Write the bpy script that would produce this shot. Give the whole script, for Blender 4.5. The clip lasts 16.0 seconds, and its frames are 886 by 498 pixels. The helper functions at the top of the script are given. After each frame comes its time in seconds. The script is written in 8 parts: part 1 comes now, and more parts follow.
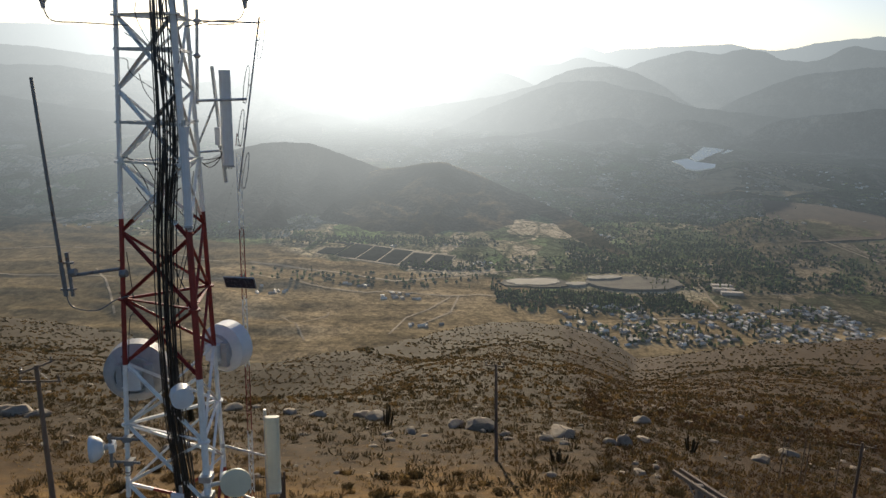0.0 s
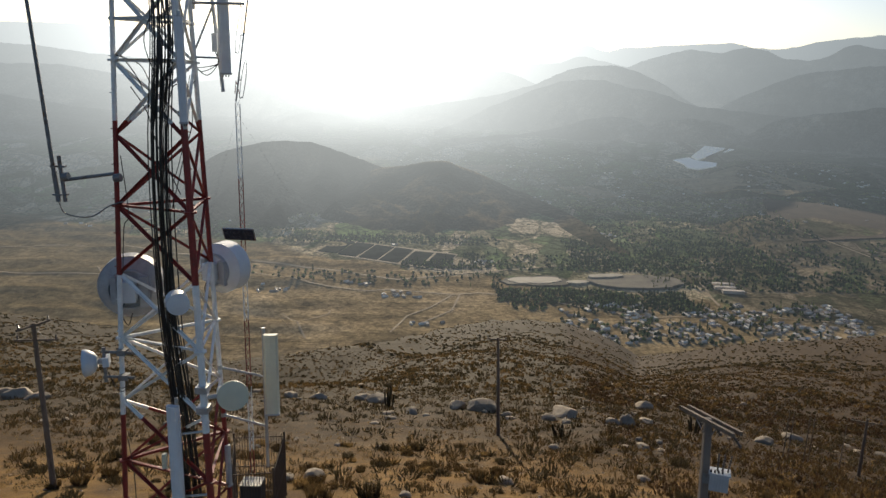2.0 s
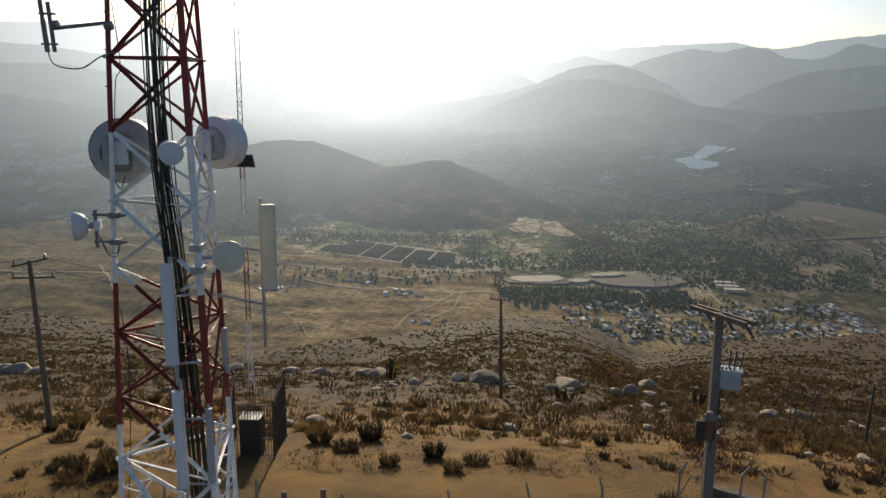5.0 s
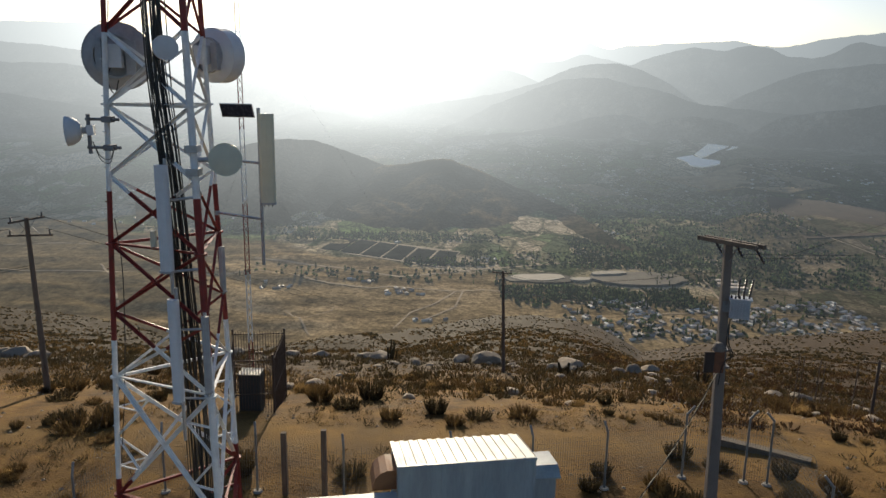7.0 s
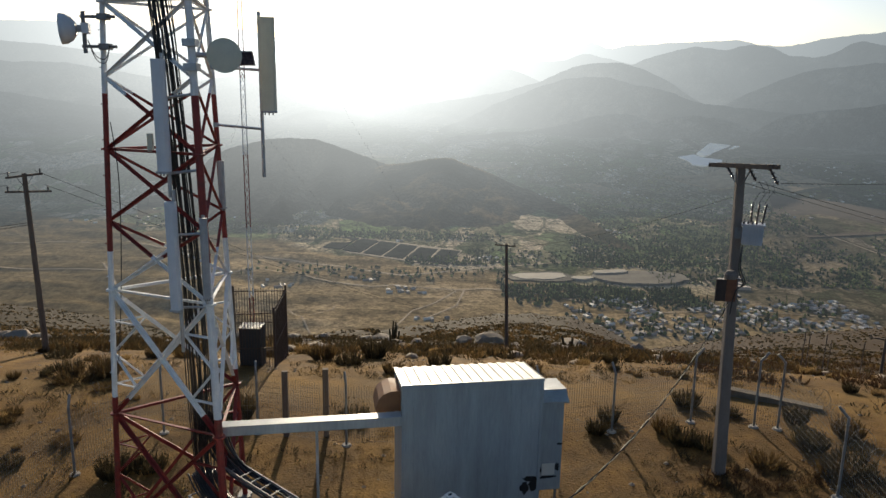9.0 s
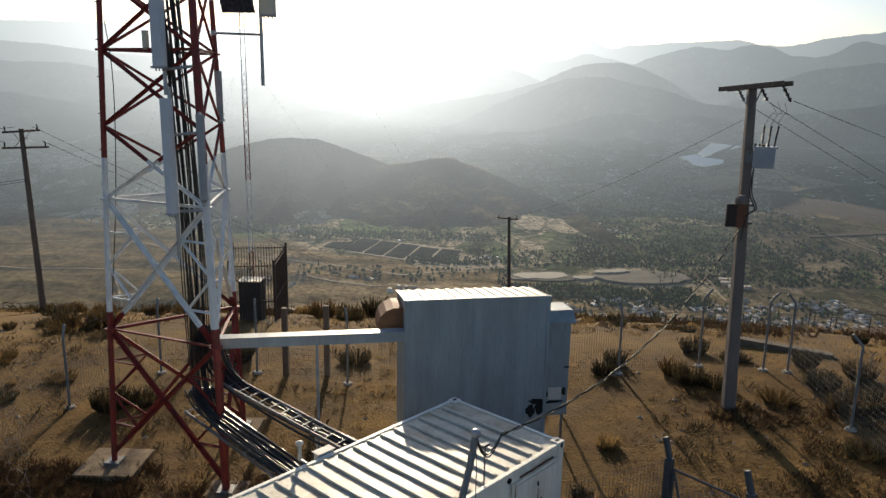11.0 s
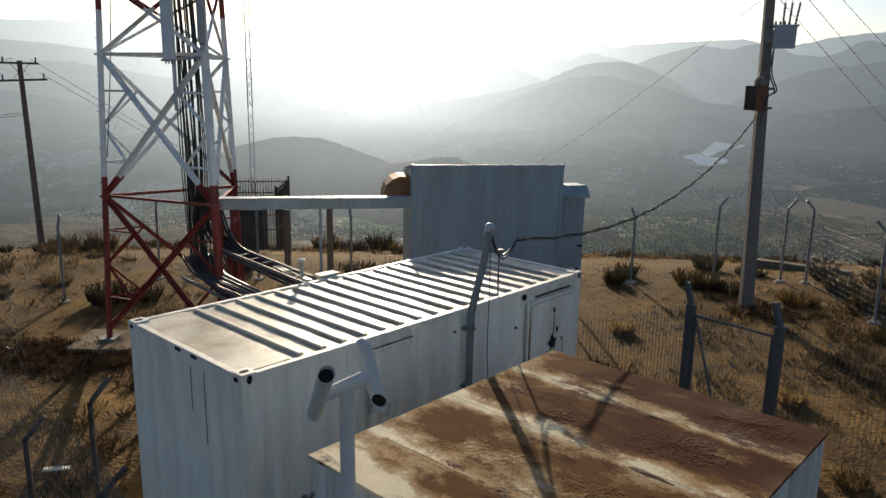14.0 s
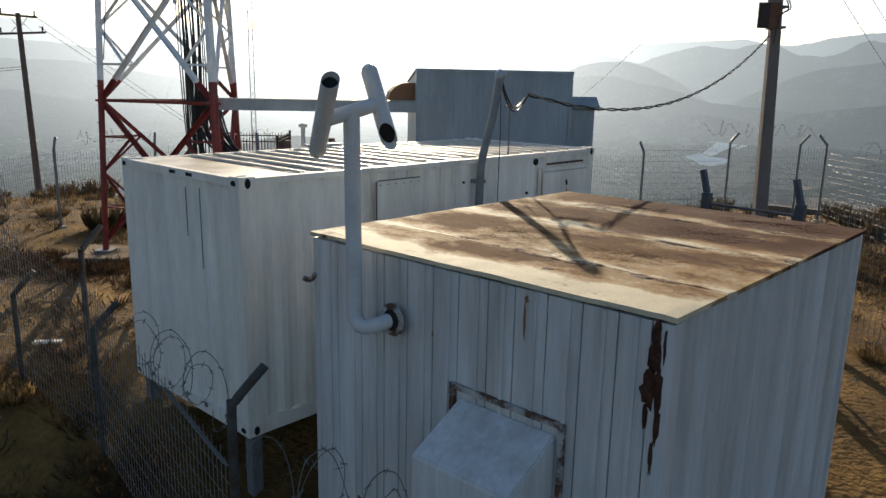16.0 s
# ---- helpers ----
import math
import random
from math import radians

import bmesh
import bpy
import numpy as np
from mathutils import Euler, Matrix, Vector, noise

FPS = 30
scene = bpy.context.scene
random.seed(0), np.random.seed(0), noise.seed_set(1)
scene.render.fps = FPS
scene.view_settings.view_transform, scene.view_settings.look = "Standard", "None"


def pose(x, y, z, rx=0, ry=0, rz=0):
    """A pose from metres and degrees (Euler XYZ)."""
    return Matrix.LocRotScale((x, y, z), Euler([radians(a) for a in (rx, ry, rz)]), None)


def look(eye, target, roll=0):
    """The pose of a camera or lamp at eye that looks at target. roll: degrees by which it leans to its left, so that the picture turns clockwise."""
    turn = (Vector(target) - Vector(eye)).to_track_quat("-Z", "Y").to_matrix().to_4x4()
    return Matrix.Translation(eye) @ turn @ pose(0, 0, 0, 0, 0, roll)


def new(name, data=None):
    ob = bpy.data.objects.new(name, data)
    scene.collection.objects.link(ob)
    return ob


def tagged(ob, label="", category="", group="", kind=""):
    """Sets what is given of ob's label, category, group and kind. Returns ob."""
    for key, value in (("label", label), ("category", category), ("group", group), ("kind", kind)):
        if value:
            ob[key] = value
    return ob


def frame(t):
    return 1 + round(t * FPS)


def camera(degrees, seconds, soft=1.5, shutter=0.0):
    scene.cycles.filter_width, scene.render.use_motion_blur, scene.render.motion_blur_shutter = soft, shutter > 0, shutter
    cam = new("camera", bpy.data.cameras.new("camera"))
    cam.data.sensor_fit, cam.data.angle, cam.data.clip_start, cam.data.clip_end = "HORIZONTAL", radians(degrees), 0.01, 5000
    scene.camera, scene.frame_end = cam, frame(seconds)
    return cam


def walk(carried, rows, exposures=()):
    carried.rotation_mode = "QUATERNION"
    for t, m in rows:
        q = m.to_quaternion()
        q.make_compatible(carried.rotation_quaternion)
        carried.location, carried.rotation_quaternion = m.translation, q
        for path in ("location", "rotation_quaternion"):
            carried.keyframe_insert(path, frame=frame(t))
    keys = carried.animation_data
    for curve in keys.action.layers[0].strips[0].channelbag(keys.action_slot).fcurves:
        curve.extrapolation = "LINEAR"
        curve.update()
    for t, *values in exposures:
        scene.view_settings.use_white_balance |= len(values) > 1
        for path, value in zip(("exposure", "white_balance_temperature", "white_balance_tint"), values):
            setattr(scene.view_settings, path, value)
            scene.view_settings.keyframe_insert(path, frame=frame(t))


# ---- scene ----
cam = camera(62.4, 16.0)
PATH = [
    (0, (0.219, -0.019, 19.398), (0.2, 1.934, 18.969), 1.1),
    (0.5, (0.233, -0.025, 18.922), (0.213, 1.929, 18.493), 1.1),
    (1, (0.233, -0.034, 18.421), (0.213, 1.919, 17.991), 1.1),
    (1.5, (0.214, -0.012, 17.902), (0.193, 1.941, 17.472), 1.1),
    (2, (0.216, -0.008, 17.383), (0.194, 1.945, 16.952), 1.1),
    (2.5, (0.229, -0.046, 16.883), (0.206, 1.907, 16.452), 1.1),
    (3, (0.233, -0.067, 16.375), (0.209, 1.886, 15.944), 1.1),
    (3.5, (0.226, -0.065, 15.862), (0.202, 1.888, 15.431), 1.1),
    (4, (0.221, -0.048, 15.351), (0.196, 1.905, 14.92), 1.1),
    (6.5, (0.253, -0.135, 12.924), (0.224, 1.817, 12.492), 1.0),
    (7, (0.231, -0.066, 12.412), (0.201, 1.887, 11.979), 1.0),
    (7.5, (0.211, -0.073, 11.912), (0.18, 1.879, 11.479), 1.0),
    (8, (0.198, -0.061, 11.409), (0.165, 1.892, 10.976), 1.0),
    (8.5, (0.197, -0.047, 10.917), (0.163, 1.905, 10.484), 1.0),
    (9, (0.176, -0.026, 10.425), (0.142, 1.926, 9.991), 1.0),
    (11.5, (0.142, 0.008, 7.959), (0.103, 1.96, 7.526), 1.0),
    (12, (0.13, 0.023, 7.481), (0.089, 1.975, 7.047), 1.0),
    (12.5, (0.115, 0.047, 6.99), (0.073, 1.999, 6.556), 1.0),
    (13, (0.09, 0.046, 6.505), (0.046, 1.997, 6.071), 1.0),
    (13.5, (0.077, 0.045, 6.022), (0.033, 1.997, 5.587), 1.0),
    (14, (0.089, 0.036, 5.538), (0.043, 1.988, 5.104), 1.0),
    (14.5, (0.076, 0.024, 5.062), (0.031, 1.976, 4.627), 1.0),
    (15, (0.068, 0.051, 4.573), (0.021, 2.003, 4.14), 1.0),
    (15.5, (0.051, 0.068, 4.092), (0.003, 2.02, 3.657), 1.0),
    (16, (0.039, 0.055, 3.604), (-0.011, 2.006, 3.17), 1.1),
]
walk(cam, [(t, look(eye, target, roll)) for t, eye, target, roll in PATH], exposures=((0.0, 0.21), (14.6, 0.22), (15.0, 0.28), (15.5, 0.40), (16.0, 0.54)))

# ---- light ----
SUN_AZ, SUN_EL = radians(-4.9), radians(15.5)
TO_SUN = Vector((math.sin(SUN_AZ) * math.cos(SUN_EL), math.cos(SUN_AZ) * math.cos(SUN_EL), math.sin(SUN_EL)))
world = bpy.data.worlds.new("sky")
scene.world = world
world.use_nodes = True
wn, wl = world.node_tree.nodes, world.node_tree.links
sky = wn.new("ShaderNodeTexSky")
sky.sky_type, sky.sun_disc = "NISHITA", False
sky.sun_elevation, sky.sun_rotation = SUN_EL, SUN_AZ
sky.altitude, sky.air_density, sky.dust_density, sky.ozone_density = 900, 1.0, 2.6, 2.6
cool = wn.new("ShaderNodeMix")
cool.data_type, cool.blend_type = "RGBA", "MULTIPLY"
cool.inputs[0].default_value, cool.inputs[7].default_value = 1.0, (0.99, 0.98, 1.01, 1)
wl.new(sky.outputs[0], cool.inputs[6]), wl.new(cool.outputs[2], wn["Background"].inputs[0])
wn["Background"].inputs[1].default_value = 0.100
sun = new("sun", bpy.data.lights.new("sun", "SUN"))
sun.data.energy, sun.data.angle, sun.data.color = 5.0, radians(0.53), (1.0, 0.85, 0.63)
sun.matrix_world = look(TO_SUN * 50, (0, 0, 0))


# ---- materials ----
def mat(name, base, rough=0.6, metal=0.0, var=0.25, scale=4.0, bump=0.15, grain=60.0, spec=0.4, second=None, cover=0.45, edge=0.12, stretch=(1, 1, 1), coord="Object", rand=0.0, depth=0.02):
    """A Principled surface with coarse stains, fine grain and relief; second: a colour of stains with a shape of their own."""
    m = bpy.data.materials.new(name)
    m.use_nodes = True
    n, l = m.node_tree.nodes, m.node_tree.links
    p = n["Principled BSDF"]
    tc = n.new("ShaderNodeTexCoord")
    mp = n.new("ShaderNodeMapping")
    mp.inputs["Scale"].default_value = stretch
    l.new(tc.outputs[coord], mp.inputs[0])
    big = n.new("ShaderNodeTexNoise")
    big.inputs["Scale"].default_value, big.inputs["Detail"].default_value, big.inputs["Roughness"].default_value = scale, 6, 0.62
    fine = n.new("ShaderNodeTexNoise")
    fine.inputs["Scale"].default_value, fine.inputs["Detail"].default_value = grain, 4
    l.new(mp.outputs[0], big.inputs[0]), l.new(mp.outputs[0], fine.inputs[0])
    ramp = n.new("ShaderNodeMapRange")
    ramp.inputs[1].default_value, ramp.inputs[2].default_value = 0.25, 0.75
    ramp.inputs[3].default_value, ramp.inputs[4].default_value = 1 - var, 1 + var
    l.new(big.outputs[0], ramp.inputs[0])
    fr = n.new("ShaderNodeMapRange")
    fr.inputs[1].default_value, fr.inputs[2].default_value = 0.25, 0.75
    fr.inputs[3].default_value, fr.inputs[4].default_value = 1 - var * 0.5, 1 + var * 0.5
    l.new(fine.outputs[0], fr.inputs[0])
    mul = n.new("ShaderNodeMath")
    mul.operation = "MULTIPLY"
    l.new(ramp.outputs[0], mul.inputs[0]), l.new(fr.outputs[0], mul.inputs[1])
    col = n.new("ShaderNodeMix")
    col.data_type, col.blend_type = "RGBA", "MULTIPLY"
    col.inputs[0].default_value = 1
    col.inputs[6].default_value = (*base, 1)
    l.new(mul.outputs[0], col.inputs[7])
    out = col.outputs[2]
    if second:
        st = n.new("ShaderNodeTexNoise")
        st.inputs["Scale"].default_value, st.inputs["Detail"].default_value, st.inputs["Roughness"].default_value = scale * 0.7, 9, 0.68
        off = n.new("ShaderNodeMapping")
        off.inputs[1].default_value = (3.7, 1.9, 5.1)
        l.new(mp.outputs[0], off.inputs[0]), l.new(off.outputs[0], st.inputs[0])
        sr = n.new("ShaderNodeMapRange")
        sr.inputs[1].default_value, sr.inputs[2].default_value = 1 - cover - edge / 2, 1 - cover + edge / 2
        l.new(st.outputs[0], sr.inputs[0])
        mix = n.new("ShaderNodeMix")
        mix.data_type = "RGBA"
        l.new(sr.outputs[0], mix.inputs[0]), l.new(out, mix.inputs[6])
        c2 = n.new("ShaderNodeMix")
        c2.data_type, c2.blend_type = "RGBA", "MULTIPLY"
        c2.inputs[0].default_value = 1
        c2.inputs[6].default_value = (*second, 1)
        l.new(mul.outputs[0], c2.inputs[7]), l.new(c2.outputs[2], mix.inputs[7])
        out = mix.outputs[2]
    if rand:
        oi = n.new("ShaderNodeObjectInfo")
        rr = n.new("ShaderNodeMapRange")
        rr.inputs[3].default_value, rr.inputs[4].default_value = 1 - rand, 1 + rand
        l.new(oi.outputs["Random"], rr.inputs[0])
        rm = n.new("ShaderNodeMix")
        rm.data_type, rm.blend_type = "RGBA", "MULTIPLY"
        rm.inputs[0].default_value = 1
        l.new(out, rm.inputs[6]), l.new(rr.outputs[0], rm.inputs[7])
        out = rm.outputs[2]
    l.new(out, p.inputs["Base Color"])
    p.inputs["Metallic"].default_value, p.inputs["Specular IOR Level"].default_value = metal, spec
    rg = n.new("ShaderNodeMapRange")
    rg.inputs[1].default_value, rg.inputs[2].default_value = 0.3, 0.7
    rg.inputs[3].default_value, rg.inputs[4].default_value = max(0.02, rough - 0.1), min(1, rough + 0.1)
    l.new(big.outputs[0], rg.inputs[0]), l.new(rg.outputs[0], p.inputs["Roughness"])
    if bump:
        b = n.new("ShaderNodeBump")
        b.inputs["Strength"].default_value, b.inputs["Distance"].default_value = bump, depth
        l.new(fine.outputs[0], b.inputs["Height"]), l.new(b.outputs[0], p.inputs["Normal"])
    return m


# ---- valley haze, painted into far materials as emission; it glows towards the sun ----
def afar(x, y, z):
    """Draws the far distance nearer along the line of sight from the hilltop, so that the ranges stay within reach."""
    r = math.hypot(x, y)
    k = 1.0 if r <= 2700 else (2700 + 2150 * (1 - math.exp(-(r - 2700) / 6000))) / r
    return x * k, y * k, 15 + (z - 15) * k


def paint_haze(m):
    """Mixes glowing haze into a far surface's colour: more with distance, brighter near the sun."""
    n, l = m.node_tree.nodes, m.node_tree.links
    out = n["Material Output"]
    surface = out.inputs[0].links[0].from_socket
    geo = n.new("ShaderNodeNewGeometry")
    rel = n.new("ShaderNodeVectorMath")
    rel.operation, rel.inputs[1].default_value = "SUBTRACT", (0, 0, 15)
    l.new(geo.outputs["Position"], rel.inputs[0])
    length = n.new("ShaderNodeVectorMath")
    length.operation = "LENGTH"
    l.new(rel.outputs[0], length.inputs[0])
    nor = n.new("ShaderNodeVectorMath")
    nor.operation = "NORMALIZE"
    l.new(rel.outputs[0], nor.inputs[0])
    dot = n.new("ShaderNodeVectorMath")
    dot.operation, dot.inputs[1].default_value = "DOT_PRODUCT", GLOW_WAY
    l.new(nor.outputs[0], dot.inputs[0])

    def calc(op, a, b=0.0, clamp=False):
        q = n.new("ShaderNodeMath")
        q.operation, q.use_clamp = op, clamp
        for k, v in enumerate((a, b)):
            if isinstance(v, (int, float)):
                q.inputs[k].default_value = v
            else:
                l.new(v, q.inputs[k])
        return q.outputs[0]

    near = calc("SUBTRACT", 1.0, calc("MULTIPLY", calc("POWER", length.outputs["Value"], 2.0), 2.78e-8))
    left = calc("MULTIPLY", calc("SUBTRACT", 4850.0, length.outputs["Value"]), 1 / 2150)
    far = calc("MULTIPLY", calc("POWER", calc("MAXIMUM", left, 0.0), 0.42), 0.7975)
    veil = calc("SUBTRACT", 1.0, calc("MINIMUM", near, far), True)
    phase = calc("POWER", calc("SUBTRACT", 1 + HAZE_G ** 2, calc("MULTIPLY", dot.outputs["Value"], 2 * HAZE_G)), -1.5)
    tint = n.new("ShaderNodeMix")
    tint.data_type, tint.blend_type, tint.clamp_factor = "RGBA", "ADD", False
    tint.inputs[6].default_value, tint.inputs[7].default_value = (*HAZE_SKY, 1), (*HAZE_SUN, 1)
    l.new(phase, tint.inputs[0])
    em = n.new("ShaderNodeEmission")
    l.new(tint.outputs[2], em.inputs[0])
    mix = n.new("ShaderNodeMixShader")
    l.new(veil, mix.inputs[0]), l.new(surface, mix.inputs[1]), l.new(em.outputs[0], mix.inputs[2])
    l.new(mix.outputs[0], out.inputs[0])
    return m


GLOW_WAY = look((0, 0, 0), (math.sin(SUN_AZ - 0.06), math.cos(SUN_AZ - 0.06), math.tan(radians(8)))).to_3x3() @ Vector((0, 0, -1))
HAZE_G, HAZE_SKY, HAZE_SUN = 0.72, (0.105, 0.140, 0.168), (0.0510, 0.0522, 0.0498)


def scrub_mat(name, low, high, scale, grain, var=0.45):
    """A far hillside: dark scrub in patches over paler dry ground."""
    m = mat(name, high, rough=0.95, var=var, scale=scale, grain=scale * 30, bump=0, spec=0.0, second=low, cover=0.52, edge=0.16, coord="Object")
    n, l = m.node_tree.nodes, m.node_tree.links
    p = n["Principled BSDF"]
    geo = n.new("ShaderNodeNewGeometry")
    dots = n.new("ShaderNodeTexNoise")
    dots.inputs["Scale"].default_value, dots.inputs["Detail"].default_value, dots.inputs["Roughness"].default_value = grain, 5, 0.8
    l.new(geo.outputs["Position"], dots.inputs[0])
    rg = n.new("ShaderNodeMapRange")
    rg.inputs[1].default_value, rg.inputs[2].default_value, rg.inputs[3].default_value, rg.inputs[4].default_value = 0.40, 0.60, 0.45, 1.25
    mul = n.new("ShaderNodeMix")
    mul.data_type, mul.blend_type = "RGBA", "MULTIPLY"
    mul.inputs[0].default_value = 1
    old = p.inputs["Base Color"].links[0].from_socket
    l.new(dots.outputs[0], rg.inputs[0]), l.new(old, mul.inputs[6]), l.new(rg.outputs[0], mul.inputs[7]), l.new(mul.outputs[2], p.inputs["Base Color"])
    return m


def valley_floor_material():
    """Dry plain near the hill; beyond the river a patchwork of fields, hedges and groves."""
    m = mat("valley_floor", (0.2, 0.17, 0.1), rough=0.95, var=0.3, scale=0.004, grain=0.05, bump=0, spec=0.0)
    n, l = m.node_tree.nodes, m.node_tree.links
    p = n["Principled BSDF"]
    geo = n.new("ShaderNodeNewGeometry")

    def noise_node(scale, detail, roughness, stretch=(1, 1, 1), turn=0.0):
        mp = n.new("ShaderNodeMapping")
        mp.inputs["Scale"].default_value, mp.inputs["Rotation"].default_value = stretch, (0, 0, turn)
        q = n.new("ShaderNodeTexNoise")
        q.inputs["Scale"].default_value, q.inputs["Detail"].default_value, q.inputs["Roughness"].default_value = scale, detail, roughness
        l.new(geo.outputs["Position"], mp.inputs[0]), l.new(mp.outputs[0], q.inputs[0])
        return q.outputs[0]

    def cells(scale, turn, stretch, feature="F1"):
        mp = n.new("ShaderNodeMapping")
        mp.inputs["Scale"].default_value, mp.inputs["Rotation"].default_value = stretch, (0, 0, turn)
        v = n.new("ShaderNodeTexVoronoi")
        v.feature = feature
        v.inputs["Scale"].default_value = scale
        if feature == "F1":
            v.distance = "CHEBYCHEV"
        l.new(geo.outputs["Position"], mp.inputs[0]), l.new(mp.outputs[0], v.inputs[0])
        return v

    def ramp(src, stops, constant=False):
        r = n.new("ShaderNodeValToRGB")
        r.color_ramp.interpolation = "CONSTANT" if constant else "LINEAR"
        e = r.color_ramp.elements
        e[0].position, e[0].color = stops[0][0], (*stops[0][1], 1)
        e[1].position, e[1].color = stops[-1][0], (*stops[-1][1], 1)
        for q, c in stops[1:-1]:
            e.new(q).color = (*c, 1)
        l.new(src, r.inputs[0])
        return r.outputs[0]

    def span(src, a, b, lo=0.0, hi=1.0):
        r = n.new("ShaderNodeMapRange")
        r.inputs[1].default_value, r.inputs[2].default_value, r.inputs[3].default_value, r.inputs[4].default_value = a, b, lo, hi
        l.new(src, r.inputs[0])
        return r.outputs[0]

    def calc(op, a, b):
        q = n.new("ShaderNodeMath")
        q.operation = op
        for k, v in enumerate((a, b)):
            if isinstance(v, (int, float)):
                q.inputs[k].default_value = v
            else:
                l.new(v, q.inputs[k])
        return q.outputs[0]

    def blend(fac, a, b, kind="MIX"):
        q = n.new("ShaderNodeMix")
        q.data_type, q.blend_type = "RGBA", kind
        for k, v in ((0, fac), (6, a), (7, b)):
            if isinstance(v, (int, float)):
                q.inputs[k].default_value = v
            elif isinstance(v, tuple):
                q.inputs[k].default_value = (*v, 1)
            else:
                l.new(v, q.inputs[k])
        return q.outputs[2]

    # dry plain: worn tan earth with scrub dots and long contour banks
    broad = noise_node(0.006, 8, 0.65)
    plain = ramp(broad, ((0.34, (0.218, 0.162, 0.084)), (0.5, (0.348, 0.259, 0.139)), (0.66, (0.503, 0.380, 0.218))))
    plain = blend(1.0, plain, span(noise_node(0.11, 6, 0.8), 0.38, 0.6, 0.5, 1.15), "MULTIPLY")
    banks = span(noise_node(0.02, 5, 0.6, (0.16, 1.0, 1.0), -0.16), 0.40, 0.52, 0.66, 1.05)
    plain = blend(1.0, plain, banks, "MULTIPLY")
    sx = n.new("ShaderNodeSeparateXYZ")
    l.new(geo.outputs["Position"], sx.inputs[0])
    west = span(calc("ADD", sx.outputs[0], calc("MULTIPLY", calc("SUBTRACT", broad, 0.5), 700.0)), -620, -380, 0.6, 0.0)
    plain = blend(west, plain, (0.115, 0.092, 0.050))
    plain = blend(1.0, plain, span(noise_node(0.045, 5, 0.8), 0.42, 0.58, 0.62, 1.15), "MULTIPLY")
    # fields of two sizes
    big, small = cells(0.0062, 0.5, (1.0, 0.62, 0)), cells(0.019, 0.32, (1.0, 0.5, 0))
    sb, ss = n.new("ShaderNodeSeparateColor"), n.new("ShaderNodeSeparateColor")
    l.new(big.outputs["Color"], sb.inputs[0]), l.new(small.outputs["Color"], ss.inputs[0])
    stops = ((0.0, (0.125, 0.140, 0.075)), (0.2, (0.263, 0.230, 0.140)), (0.36, (0.155, 0.182, 0.085)), (0.5, (0.413, 0.338, 0.213)), (0.64, (0.213, 0.195, 0.115)), (0.78, (0.145, 0.195, 0.075)), (0.90, (0.463, 0.381, 0.256)))
    farm = blend(span(sb.outputs[1], 0.45, 0.46), ramp(sb.outputs[0], stops, True), ramp(ss.outputs[0], stops, True))
    farm = blend(1.0, farm, span(noise_node(0.03, 7, 0.7), 0.32, 0.68, 0.6, 1.4), "MULTIPLY")
    # hedges along field edges and ragged groves
    he, hs = cells(0.0062, 0.5, (1.0, 0.62, 0), "DISTANCE_TO_EDGE"), cells(0.019, 0.32, (1.0, 0.5, 0), "DISTANCE_TO_EDGE")
    ragged = noise_node(0.05, 5, 0.75)
    hedge = calc("MULTIPLY", span(calc("ADD", he.outputs["Distance"], calc("MULTIPLY", calc("SUBTRACT", ragged, 0.5), 0.10)), 0.01, 0.04, 1.0, 0.0), 0.7)
    hedge = calc("MAXIMUM", hedge, calc("MULTIPLY", span(calc("ADD", hs.outputs["Distance"], calc("MULTIPLY", calc("SUBTRACT", ragged, 0.5), 0.16)), 0.01, 0.05, 1.0, 0.0), 0.6))
    grove = span(calc("ADD", noise_node(0.008, 8, 0.72), calc("MULTIPLY", calc("SUBTRACT", noise_node(0.07, 4, 0.7), 0.5), 0.35)), 0.55, 0.60)
    farm = blend(calc("MAXIMUM", hedge, grove), farm, (0.042, 0.052, 0.024))
    farm = blend(1.0, farm, span(noise_node(0.13, 4, 0.85), 0.40, 0.60, 0.35, 1.45), "MULTIPLY")
    # bare benches with dark scrub on the eastern side of the valley
    bench = ramp(noise_node(0.0045, 8, 0.66), ((0.40, (0.060, 0.046, 0.032)), (0.52, (0.105, 0.080, 0.054)), (0.60, (0.20, 0.155, 0.10))))
    bench = blend(1.0, bench, span(noise_node(0.09, 6, 0.8), 0.38, 0.6, 0.5, 1.2), "MULTIPLY")
    east = calc("ADD", calc("SUBTRACT", sx.outputs[0], calc("MULTIPLY", sx.outputs[1], 0.30)), calc("MULTIPLY", calc("SUBTRACT", broad, 0.5), 900.0))
    farm = blend(span(east, 60, 130, 0.0, 0.6), farm, bench)
    edge = calc("ADD", calc("ADD", sx.outputs[1], calc("MULTIPLY", sx.outputs[0], 0.45)), calc("MULTIPLY", calc("SUBTRACT", broad, 0.5), 420.0))
    l.new(blend(span(edge, 1585, 1625), plain, farm), p.inputs["Base Color"])
    return m


# ---- mesh helpers ----
def part(name, bm, material, parent=None, label="", smooth=False):
    """Links a bmesh as one mesh object, under a thing or a part."""
    me = bpy.data.meshes.new(name)
    bm.normal_update()
    bm.to_mesh(me)
    bm.free()
    if smooth:
        me.polygons.foreach_set("use_smooth", [True] * len(me.polygons))
    if material:
        me.materials.append(material)
    ob = new(name, me)
    if parent:
        ob.parent = parent
    if label:
        tagged(ob, label)
    return ob


def thing(name, m, label, category, group="", kind=""):
    ob = new(name)
    ob.matrix_basis = m
    ob.empty_display_size = 0.2
    return tagged(ob, label, category, group, kind)


